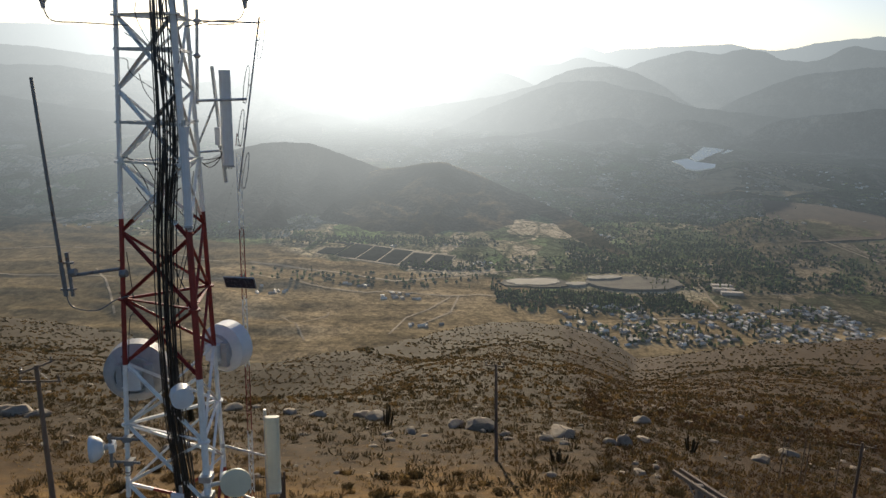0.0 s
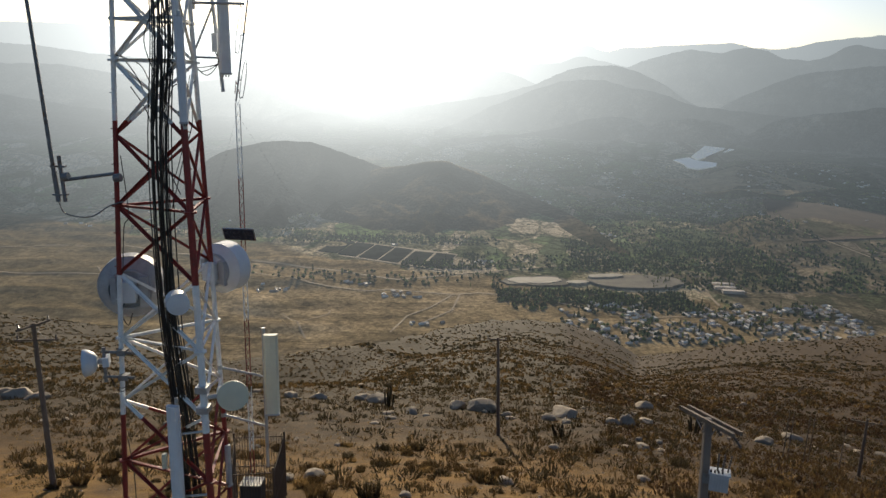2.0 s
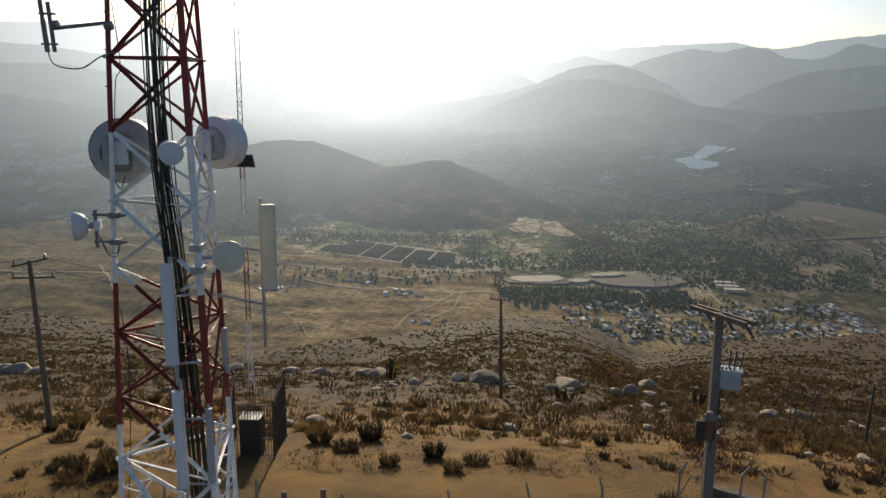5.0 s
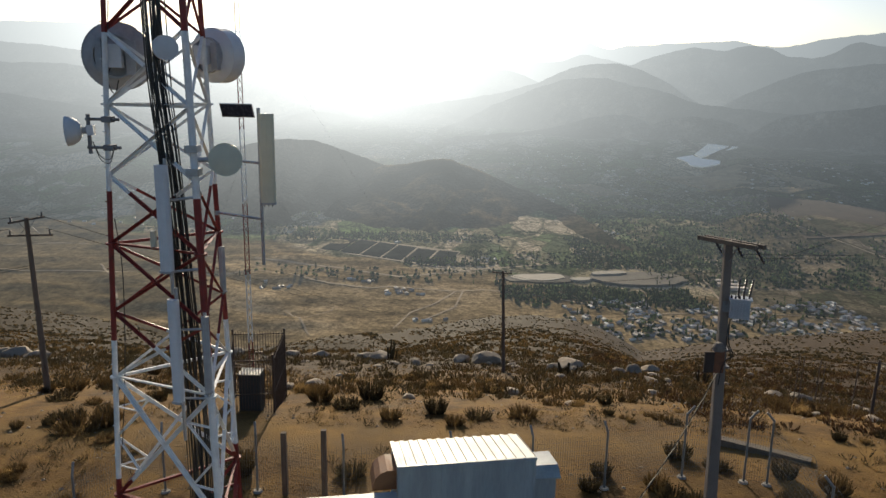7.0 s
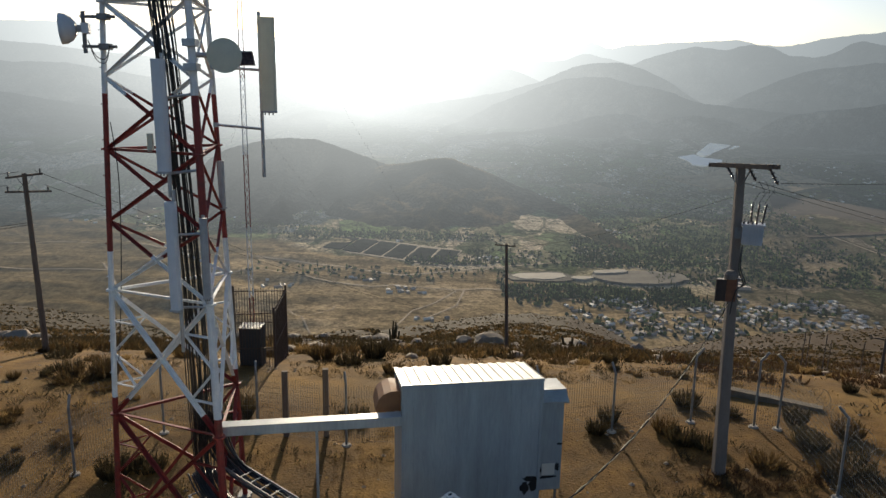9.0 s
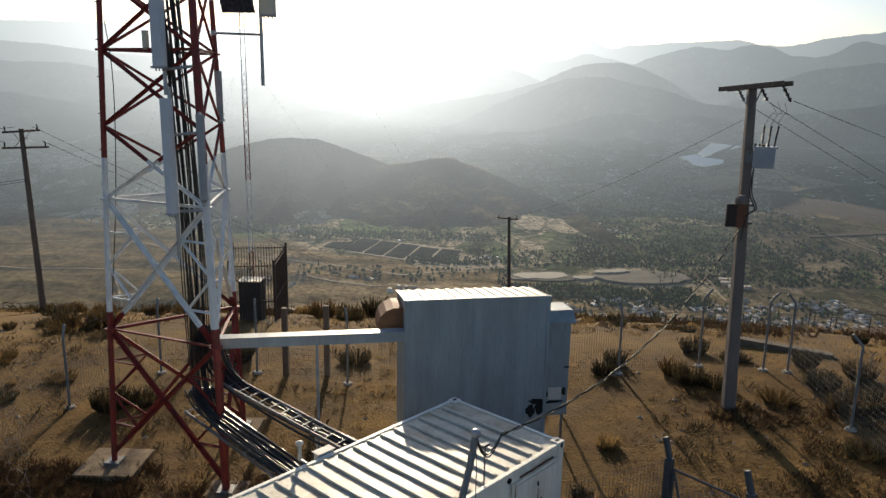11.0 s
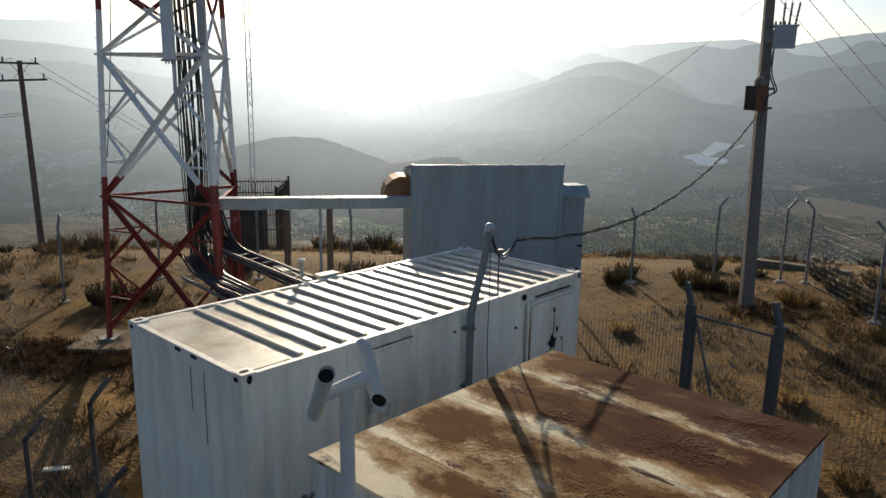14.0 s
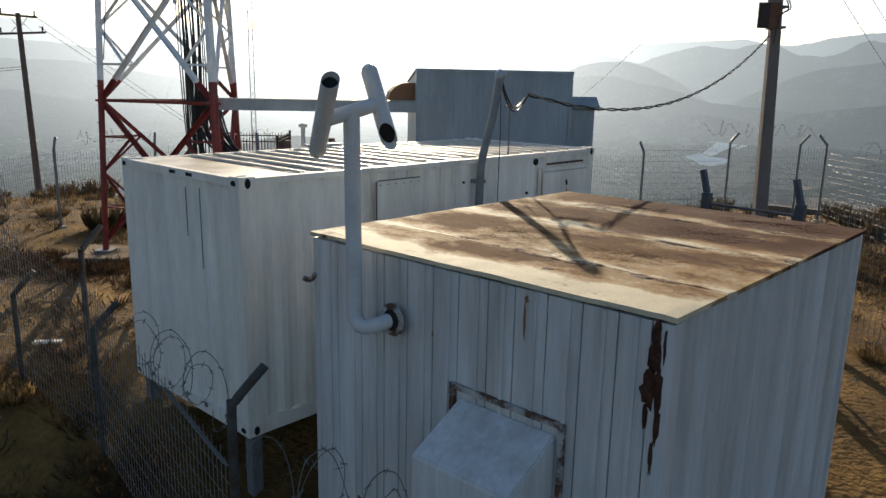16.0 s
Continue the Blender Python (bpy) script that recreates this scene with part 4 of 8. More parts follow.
    part("brace", tube(bmesh.new(), (0.12, 0.12, -0.8), (0.12, W - 0.12, -0.02), 0.025), STEEL, c)
    return c


container = shipping_container()


def junction_box():
    """A white cable entry box on the container's back edge, with a small pipe stub."""
    j = thing("junction_box", pose(-2.01, 6.66, 0.16, 0, 0, 48.6), "white cable entry box on a container edge", "junction box")
    part("case", box(bmesh.new(), 2.90, 2.46, 2.28, 3.20, 2.60, 2.60, 0.015), ROOF_SHEET, j)
    part("lid", box(bmesh.new(), 2.88, 2.45, 2.602, 3.22, 2.62, 2.615, 0.004), ROOF_SHEET, j)
    part("stub", tube(bmesh.new(), (2.62, 2.58, 2.58), (2.62, 2.58, 2.86), 0.03), GALV, j)
    part("cap", lathe(bmesh.new(), [(0, 0), (0.06, 0), (0.06, 0.04), (0, 0.06)], pose(2.62, 2.58, 2.85), 12), ROOF_SHEET, j)
    part("bracket", bar(bmesh.new(), (2.62, 2.40, 2.60), (2.62, 2.60, 2.60), 0.03, 0.03), GALV, j)
    return j


junction_box()


def conduit_mast():
    """A bent service pipe on the container's side, with a weatherhead and a drip loop."""
    c = thing("conduit_mast", pose(-2.01, 6.66, 0.16, 0, 0, 48.6), "grey bent steel conduit mast clamped to a container wall", "conduit")
    part("pipe", pipe(bmesh.new(), [(3.33, -0.07, 0.05), (3.33, -0.07, 1.2), (3.34, -0.07, 2.3), (3.38, -0.07, 2.62), (3.55, -0.07, 3.1), (3.66, -0.07, 3.55)], 0.05, 10), POST_GREY, c, smooth=True)
    part("weatherhead", lathe(bmesh.new(), [(0.04, -0.05), (0.065, -0.02), (0.075, 0.03), (0.05, 0.07), (0, 0.085)], facing((3.67, -0.07, 3.58), (0.35, -0.1, 1)), 16), GALV, c, smooth=True)
    for z in (0.6, 1.5, 2.3):
        part("clamp", box(bmesh.new(), 3.27, -0.115, z - 0.02, 3.40, 0.03, z + 0.02, 0.004), STEEL, c)
    part("insulator_bracket", box(bmesh.new(), 4.02, 0.06, 3.18, 4.16, 0.12, 3.22, 0.006), STEEL, c)
    part("insulator_stem", tube(bmesh.new(), (4.09, 0.09, 2.55), (4.09, 0.09, 3.19), 0.012), STEEL, c)
    part("drip_loop", pipe(bmesh.new(), [(3.68, -0.08, 3.56), (3.72, -0.12, 3.38), (3.86, -0.12, 3.22), (4.05, -0.08, 3.22), (4.28, -0.06, 3.36)], 0.012), BLACK, c)
    part("drip_loop", pipe(bmesh.new(), [(3.68, -0.07, 3.54), (3.76, -0.1, 3.30), (3.92, -0.1, 3.15), (4.10, -0.08, 3.2), (4.28, -0.06, 3.36)], 0.012), BLACK, c)
    part("ground_wire", pipe(bmesh.new(), [(3.67, -0.08, 3.52), (3.72, -0.06, 2.9), (3.72, -0.05, 2.0), (3.76, -0.05, 1.45)], 0.006), BLACK, c)
    return c


conduit_mast()


def equipment_shelter():
    L, W, H = 3.60, 3.02, 2.45
    s = thing("equipment_shelter", pose(1.15, 3.69, 0, 0, 0, 48.8), "small pale steel equipment shelter with a badly rusted flat roof", "shelter")
    part("core", box(bmesh.new(), 0.05, 0.05, -0.6, L - 0.05, W - 0.05, H - 0.06), STEEL, s)
    seams = [0.0, 0.12, 0.32, 0.55, 0.79, 1.03, 1.24, 1.49, 1.72, 1.97, 2.21, 2.46, 2.74, W]
    for a, b in zip(seams, seams[1:]):
        bm = box(bmesh.new(), 0.0, a + 0.004, -0.55, 0.045, b - 0.004, H - 0.03, 0.006)
        part("wall_panel", bm, SHEET, s)
        if b - a > 0.18:
            part("wall_rib", box(bmesh.new(), -0.014, a + 0.07, -0.55, 0.004, a + 0.10, H - 0.034, 0.006), SHEET, s)
        bm = box(bmesh.new(), L - 0.045, a + 0.004, -0.55, L, b - 0.004, H - 0.03, 0.006)
        part("wall_panel", bm, SHEET, s)
    part("fluted_wall", corrugated(bmesh.new(), L - 0.1, -0.55, H - 0.03, 0.19, 0.03, pose(0.05, 0.0, 0), 0.12), SHEET, s)
    part("fluted_wall", corrugated(bmesh.new(), L - 0.1, -0.55, H - 0.03, 0.23, 0.028, pose(L - 0.05, W, 0, 0, 0, 180), 0.12), SHEET, s)
    for x, y in ((0.0, 0.0), (L - 0.05, 0.0), (0.0, W - 0.05), (L - 0.05, W - 0.05)):
        part("corner_trim", box(bmesh.new(), x - 0.006, y - 0.006, -0.55, x + 0.056, y + 0.056, H - 0.028, 0.005), SHEET, s)
    # four lapped roof sheets with a small overhang
    cuts = [-0.02, 0.65, 1.76, 2.80, L + 0.03]
    for k, (a, b) in enumerate(zip(cuts, cuts[1:])):
        bm = bmesh.new()
        nx, ny = 14, 40
        g = []
        for i in range(nx + 1):
            row = []
            for j in range(ny + 1):
                x, y = a + (b - a + 0.05 * (k < 3)) * i / nx, -0.02 + (W + 0.05) * j / ny
                z = H + 0.018 - 0.004 * k + (0.006 if i == 0 and k else 0) + 0.009 * fbm(x, y, 0.5, 3, 11.0) * (0 < j < ny)
                row.append(bm.verts.new((x, y, z)))
            g.append(row)
        for i in range(nx):
            for j in range(ny):
                bm.faces.new((g[i][j], g[i + 1][j], g[i + 1][j + 1], g[i][j + 1]))
        edge = [e for e in bm.edges if e.is_boundary]
        r = bmesh.ops.extrude_edge_only(bm, edges=edge)
        bmesh.ops.translate(bm, vec=(0, 0, -0.03), verts=[v for v in r["geom"] if isinstance(v, bmesh.types.BMVert)])
        part("roof_sheet", bm, RUSTY_ROOF, s, "rust-stained cream roof sheet")
    # crusts of flaking rust, lifted at their ragged rims
    crusts = [(1.15, 2.0, 0.30, 0.36), (2.08, 1.95, 0.26, 0.34), (2.35, 0.92, 0.34, 0.46), (3.15, 1.9, 0.22, 0.34), (3.24, 0.62, 0.30, 0.50), (1.15, 0.95, 0.30, 0.42)]
    crusts += [(0.66 + 0.02 * math.sin(5 * q), 0.18 + 0.17 * q, 0.028 + 0.018 * (q % 3), 0.10) for q in range(10)] + [(0.72, 2.05, 0.05, 0.10), (0.36, 1.05, 0.03, 0.05), (1.72, 0.8, 0.03, 0.2), (2.76, 1.3, 0.03, 0.2)]
    for k, (cx, cy, rx, ry) in enumerate(crusts):
        bm = bmesh.new()
        kk = 48 if rx > 0.15 else 14
        rings = []
        rim = [1 + 0.35 * fbm(math.cos(6.283 * i / kk), math.sin(6.283 * i / kk), 0.9, 2, 3.1 * k + 1) + 0.16 * fbm(math.cos(6.283 * i / kk), math.sin(6.283 * i / kk), 0.14, 3, 2.3 * k + 5) for i in range(kk)]
        cv = bm.verts.new((cx, cy, H + 0.024))
        for q in (0.3, 0.55, 0.75, 0.9, 1.0, 1.02):
            ring = []
            for i in range(kk):
                t = 6.283 * i / kk
                x, y = cx + rx * q * rim[i] * math.cos(t), cy + ry * q * rim[i] * math.sin(t)
                lift = (0.0012 if rx > 0.15 else 0.002) * max(0.0, math.sin(t + 3.6) * 0.7 + 0.5 + 0.6 * fbm(x, y, 0.12, 2, 8.0)) * q ** 3
                z = H + 0.0205 - 0.004 * q ** 3 + lift + 0.010 * abs(fbm(x, y, 0.045, 3, 5.0 + k)) * (1 - 0.6 * q * q) + 0.009 * fbm(x, y, 0.5, 3, 11.0) - 0.004 * sum(x > c for c in cuts[1:4])
                ring.append(bm.verts.new((x, y, z if q < 1.01 else H + 0.0)))
            rings.append(ring)
        for i in range(kk):
            bm.faces.new((cv, rings[0][i], rings[0][(i + 1) % kk]))
            for p, q in zip(rings, rings[1:]):
                bm.faces.new((p[i], q[i], q[(i + 1) % kk], p[(i + 1) % kk]))
        part("rust_crust", bm, BLISTER if rx > 0.15 else RUST, s, "flaking crust of rust")
    M = pose(-0.001, 0, 0, 0, 0, -90)
    for k, (y, z, w, h) in enumerate(((0.12, 2.36, 0.05, 0.14), (0.12, 2.22, 0.075, 0.22), (0.14, 2.03, 0.10, 0.22), (0.09, 2.05, 0.05, 0.34), (0.08, 1.86, 0.035, 0.26), (0.15, 1.88, 0.03, 0.16), (0.10, 1.66, 0.022, 0.22), (0.07, 2.30, 0.02, 0.2))):
        part("rust_patch", flat_patch(bmesh.new(), 0.03 - y, z, w, h, 80 + k, M, 0.006), DARK_RUST, s, "dark peeling rust at the corner")
    for k, (y, z, w, h) in enumerate(((0.94, 2.36, 0.03, 0.05), (0.95, 2.22, 0.02, 0.22), (1.10, 1.5, 0.05, 0.1), (1.72, 1.95, 0.012, 0.05))):
        part("rust_stain", flat_patch(bmesh.new(), -y, z, w, h, 90 + k, M, 0.003), ORANGE, s)
    # weather hood over an opening in the end wall
    hood = part("hood", bmesh.new(), None, s)
    bm = bmesh.new()
    pts = [(0.0, 1.57), (-0.46, 1.32), (-0.46, 0.55), (0.0, 0.55)]
    a = [bm.verts.new((x, 0.68, z)) for x, z in pts]
    b = [bm.verts.new((x, 1.46, z)) for x, z in pts]
    for i in range(4):
        bm.faces.new((a[i], a[(i + 1) % 4], b[(i + 1) % 4], b[i]))
    bm.faces.new(a[::-1]), bm.faces.new(b)
    bmesh.ops.bevel(bm, geom=list(bm.edges), offset=0.015, segments=2, affect="EDGES")
    bm.to_mesh(hood.data)
    hood.data.materials.append(SHEET)
    for args in ((-0.03, 1.49, 0.5, 0.0, 1.53, 1.66), (-0.03, 0.61, 0.5, 0.0, 0.65, 1.66), (-0.03, 0.61, 1.62, 0.0, 1.53, 1.66)):
        part("hood_frame", box(bmesh.new(), *args, 0.006), RUSTY_FRAME, s, "rust-edged steel frame")
    part("rust_patch", flat_patch(bmesh.new(), -1.36, 1.36, 0.07, 0.16, 99, pose(-0.30, 0, 0.02, 28, 0, -90), 0.006), RUST, hood)
    part("drain_hook", pipe(bmesh.new(), [(0.0, 3.0, 2.14), (-0.02, 3.03, 2.09), (-0.05, 3.05, 2.08), (-0.08, 3.06, 2.10)], 0.022, 8), RUSTY_FRAME, s)
    return s


DARK_RUST = mat("dark_peeling_rust", (0.075, 0.036, 0.022), rough=0.95, var=0.5, scale=14, bump=0.8, grain=60, second=(0.15, 0.06, 0.028), cover=0.36, spec=0.1)
SHEET = mat("pale_sheet_paint", (0.64, 0.635, 0.60), rough=0.45, var=0.16, scale=4.5, grain=30, bump=0.05, second=(0.44, 0.42, 0.37), cover=0.43, edge=0.3, stretch=(1, 1, 0.09), rand=0.05)
RUSTY_FRAME = mat("rusty_frame", (0.42, 0.40, 0.36), rough=0.7, var=0.3, scale=10, second=(0.10, 0.05, 0.03), cover=0.5, edge=0.1)
equipment_shelter()


def vent_pipe():
    """A white exhaust pipe that leaves the shelter's wall, rises and ends in a tee with two slanting mouths."""
    v = thing("vent_pipe", pose(1.09, 3.65, 0, 0, 0, 48.8), "white tee-topped exhaust pipe standing beside a shelter wall", "vent pipe")
    PIPE = mat("white_pipe_paint", (0.58, 0.57, 0.54), rough=0.5, var=0.12, scale=4, second=(0.5, 0.47, 0.4), cover=0.3)
    part("flange", lathe(bmesh.new(), [(0.0, 0.012), (0.115, 0.012), (0.12, 0)], facing((-0.001, 2.03, 1.985), (-1, 0, 0)), 24), RUSTY_FRAME, v)
    part("opening", lathe(bmesh.new(), [(0.0, 0.016), (0.075, 0.016), (0.078, 0.01)], facing((-0.001, 2.03, 1.985), (-1, 0, 0)), 24), DARK, v)
    part("elbow", pipe(bmesh.new(), [(0.02, 2.05, 1.98), (-0.08, 2.10, 1.95), (-0.14, 2.18, 1.93), (-0.155, 2.25, 1.99), (-0.15, 2.26, 2.12)], 0.055, 14), PIPE, v, smooth=True)
    part("riser", tube(bmesh.new(), (-0.15, 2.26, 2.10), (-0.22, 2.195, 3.43), 0.056, n=18), PIPE, v, smooth=False)
    part("cross_pipe", tube(bmesh.new(), (-0.42, 2.265, 3.37), (-0.02, 2.12, 3.49), 0.05, n=16), PIPE, v)
    way = Vector((-0.75, -0.6, 0.25)).normalized()
    for a, b, mouth_up in (((-0.49, 2.07, 3.63), (-0.32, 2.44, 3.15), True), ((-0.055, 2.21, 3.71), (-0.015, 2.06, 3.27), False)):
        a, b = Vector(a), Vector(b)
        bm = bmesh.new()
        d = (a - b).normalized() if mouth_up else (b - a).normalized()
        root, end = (b, a) if mouth_up else (a, b)
        nrm = (d * 0.75 + way).normalized()
        q = d.to_track_quat("Z", "Y").to_matrix()
        rims = []
        for r, lift in ((0.058, 0.0), (0.055, 0.0), (0.052, -0.09)):
            ring = []
            for i in range(20):
                u = q @ Vector((r * math.cos(6.2832 * i / 20), r * math.sin(6.2832 * i / 20), 0))
                ring.append(end + u + d * (lift - nrm.dot(u) / nrm.dot(d)))
            rims.append(ring)
        foot = [[root + q @ Vector((r * math.cos(6.2832 * i / 20), r * math.sin(6.2832 * i / 20), z)) for i in range(20)] for r, z in ((0.058, 0.02), (0.045, -0.012), (0.02, -0.03))]
        rows = [[bm.verts.new(p) for p in ring] for ring in (foot[2], foot[1], foot[0], rims[0], rims[1], rims[2])]
        bm.faces.new(rows[0][::-1])
        for p, o in zip(rows, rows[1:]):
            for i in range(20):
                bm.faces.new((p[i], p[(i + 1) % 20], o[(i + 1) % 20], o[i]))
        mouth = part("mouth_pipe", bm, PIPE, v, smooth=False)
        # a near-black disc blocks the bore; the shade inside is put into its colour
        bm = bmesh.new()
        bm.faces.new([bm.verts.new(p + d * 0.05) for p in rims[2]])
        part("opening", bm, DARK, mouth, "near-black disc inside a pipe mouth")
    return v


vent_pipe()


def cabin():
    """The tall sheet-metal housing behind the container, its roof falling to the back."""
    w, d = 3.24, 1.72
    c = thing("generator_cabin", pose(-0.93, 15.11, 0, 0, 0, 10.7), "tall pale blue sheet-metal cabin with a ribbed white roof", "cabin")
    hf, hb = 3.90, 3.64
    edges = [i * w / 13 for i in range(14)]
    for a, b in zip(edges, edges[1:]):
        part("wall_panel", box(bmesh.new(), a + 0.0015, 0.0, -0.1, b - 0.0015, 0.04, hf, 0.003), BLUE_WHITE, c)
        part("wall_panel", box(bmesh.new(), a + 0.003, d - 0.04, -0.1, b - 0.003, d, hb, 0.005), BLUE_WHITE, c)
    for x in (0.0, w - 0.04):
        bm = bmesh.new()
        pts = [(0.04, -0.1), (d - 0.04, -0.1), (d - 0.04, hb), (0.04, hf)]
        a = [bm.verts.new((x, y, z)) for y, z in pts]
        b = [bm.verts.new((x + 0.04, y, z)) for y, z in pts]
        for i in range(4):
            bm.faces.new((a[i], a[(i + 1) % 4], b[(i + 1) % 4], b[i]))
        bm.faces.new(a[::-1]), bm.faces.new(b)
        part("side_wall", bm, BLUE_WHITE, c)
    part("front_trim", box(bmesh.new(), -0.03, -0.03, hf - 0.02, w + 0.03, 0.02, hf + 0.05, 0.006), BLUE_WHITE, c)
    part("corner_trim", box(bmesh.new(), -0.02, -0.02, -0.1, 0.05, 0.05, hf - 0.022, 0.006), BLUE_WHITE, c)
    part("corner_trim", box(bmesh.new(), w - 0.05, -0.02, -0.1, w + 0.02, 0.05, hf - 0.022, 0.006), BLUE_WHITE, c)
    tilt = math.degrees(math.atan2(hb - hf, d))
    bm = corrugated(bmesh.new(), w + 0.06, 0.0, d + 0.08, 0.235, 0.022, pose(-0.03, -0.02, hf + 0.05, -90 + tilt, 0, 0) @ pose(0, 0, 0, 0, 0, 0), 0.06)
    part("roof_sheet", bm, ROOF_SHEET, c, "ribbed white roof sheet")
    box_ = box(bmesh.new(), 0, 0, -0.05, w, d + 0.02, -0.005, 0, pose(0, 0, hf + 0.02, tilt, 0, 0))
    part("roof_deck", box_, BLUE_WHITE, c)
    # torn opening at the foot of the front wall
    for k, (x, z, ww, h) in enumerate(((3.00, 1.44, 0.34, 0.12), (3.12, 1.30, 0.24, 0.34), (2.90, 1.20, 0.22, 0.30))):
        part("burnt_patch", flat_patch(bmesh.new(), x, z, ww, h, 120 + k, pose(0, -0.001, 0), 0.006), DARK, c)
    # rounded hood of rusty sheet on the side
    bm = bmesh.new()
    prof = [(0.0, 3.66), (-0.22, 3.66), (-0.38, 3.60), (-0.50, 3.48), (-0.56, 3.30), (-0.57, 3.18), (0.0, 3.18)]
    a = [bm.verts.new((x, 0.35, z)) for x, z in prof]
    b = [bm.verts.new((x, 1.15, z)) for x, z in prof]
    for i in range(len(prof)):
        bm.faces.new((a[i], a[(i + 1) % len(prof)], b[(i + 1) % len(prof)], b[i]))
    bm.faces.new(a[::-1]), bm.faces.new(b)
    hood = part("exhaust_hood", bm, ORANGE, c, "rounded rusty orange sheet hood")
    part("grille", box(bmesh.new(), -0.52, 0.5, 3.165, -0.1, 1.05, 3.185), DARK, hood)
    # tall side cupboard with a small pitched cover
    cup = part("side_cupboard", box(bmesh.new(), w + 0.03, 0.35, 0.9, w + 0.66, 1.15, 3.18, 0.01), BLUE_WHITE, c, "grey-blue side cupboard with a torn scorched door")
    bm = bmesh.new()
    prof = [(0.25, 3.19), (0.25, 3.23), (0.5, 3.44), (1.25, 3.40), (1.25, 3.19)]
    a = [bm.verts.new((w + 0.025, y, z)) for y, z in prof]
    b = [bm.verts.new((w + 0.74, y, z)) for y, z in prof]
    for i in range(5):
        bm.faces.new((a[i], a[(i + 1) % 5], b[(i + 1) % 5], b[i]))
    bm.faces.new(a[::-1]), bm.faces.new(b)
    part("cover", bm, BLUE_WHITE, cup)
    part("plate", box(bmesh.new(), w + 0.18, 0.335, 1.30, w + 0.50, 0.349, 1.60, 0.003), ROOF_SHEET, cup)
    for k, (x, z, ww, h) in enumerate(((w + 0.1, 1.46, 0.14, 0.34), (w + 0.55, 1.5, 0.14, 0.22), (w + 0.32, 1.24, 0.5, 0.08), (w + 0.6, 2.1, 0.14, 0.06))):
        part("scorch", flat_patch(bmesh.new(), x, z, ww, h, 140 + k, pose(0, 0.349, 0), 0.006), DARK, cup)
    for x in (w + 0.08, w + 0.6):
        part("leg", box(bmesh.new(), x - 0.025, 0.5, -0.1, x + 0.025, 0.55, 0.9), STEEL, cup)
    return c


cabin()


def cable_bridge():
    b = thing("cable_bridge", pose(-0.93, 15.11, 0, 0, 0, 10.7), "pale metal cable bridge from a lattice tower to a cabin", "cable bridge")
    part("channel", box(bmesh.new(), -3.85, -0.22, 3.08, -0.04, 0.02, 3.29, 0.008), BLUE_WHITE, b)
    part("lid", box(bmesh.new(), -3.88, -0.24, 3.292, -0.04, 0.04, 3.31, 0.004), BLUE_WHITE, b)
    part("post", box(bmesh.new(), -1.92, -0.12, -0.2, -1.86, -0.06, 3.08, 0.004), BLUE_WHITE, b)
    return b


cable_bridge()

# ---- lattice tower ----
RED = mat("red_paint", (0.215, 0.030, 0.024), rough=0.5, var=0.25, scale=5, second=(0.14, 0.04, 0.03), cover=0.4)
TOWER_WHITE = mat("tower_white_paint", (0.74, 0.74, 0.72), rough=0.5, var=0.15, scale=5, second=(0.5, 0.46, 0.4), cover=0.3)
RADOME = mat("radome_grey", (0.62, 0.64, 0.66), rough=0.5, var=0.08, scale=4, bump=0.02)
CREAM = mat("cream_radome", (0.60, 0.58, 0.45), rough=0.5, var=0.08, scale=4, bump=0.02)
DULL = mat("dull_antenna_grey", (0.36, 0.36, 0.36), rough=0.6, var=0.2, scale=5)
CENTRE, SPLITS = Vector((-5.70, 15.2, 0)), (3.6, 6.9, 10.17, 13.36, 16.6)
LEGS = (radians(190), radians(309), radians(70))


def node(k, z):
    r = (3.08 - 0.08 * z) / math.sqrt(3)
    return Vector((CENTRE.x + r * math.cos(LEGS[k]), CENTRE.y + r * math.sin(LEGS[k]), z))


def band(z):
    return RED if sum(z > s for s in SPLITS) % 2 == 0 and z < 16.6 else TOWER_WHITE


def painted(name, a, b, make, parent):
    """A member in its red and white lengths."""
    a, b = Vector(a), Vector(b)
    lo, hi = (a, b) if a.z <= b.z else (b, a)
    zs = [lo.z] + [s for s in SPLITS if lo.z + 0.02 < s < hi.z - 0.02] + [hi.z]
    if hi.z - lo.z < 0.05:
        part(name, make(bmesh.new(), a, b), band((a.z + b.z) / 2), parent)
        return
    for z0, z1 in zip(zs, zs[1:]):
        p, q = (lo.lerp(hi, (z - lo.z) / (hi.z - lo.z)) for z in (z0, z1))
        part(name, make(bmesh.new(), p, q), band((z0 + z1) / 2), parent)


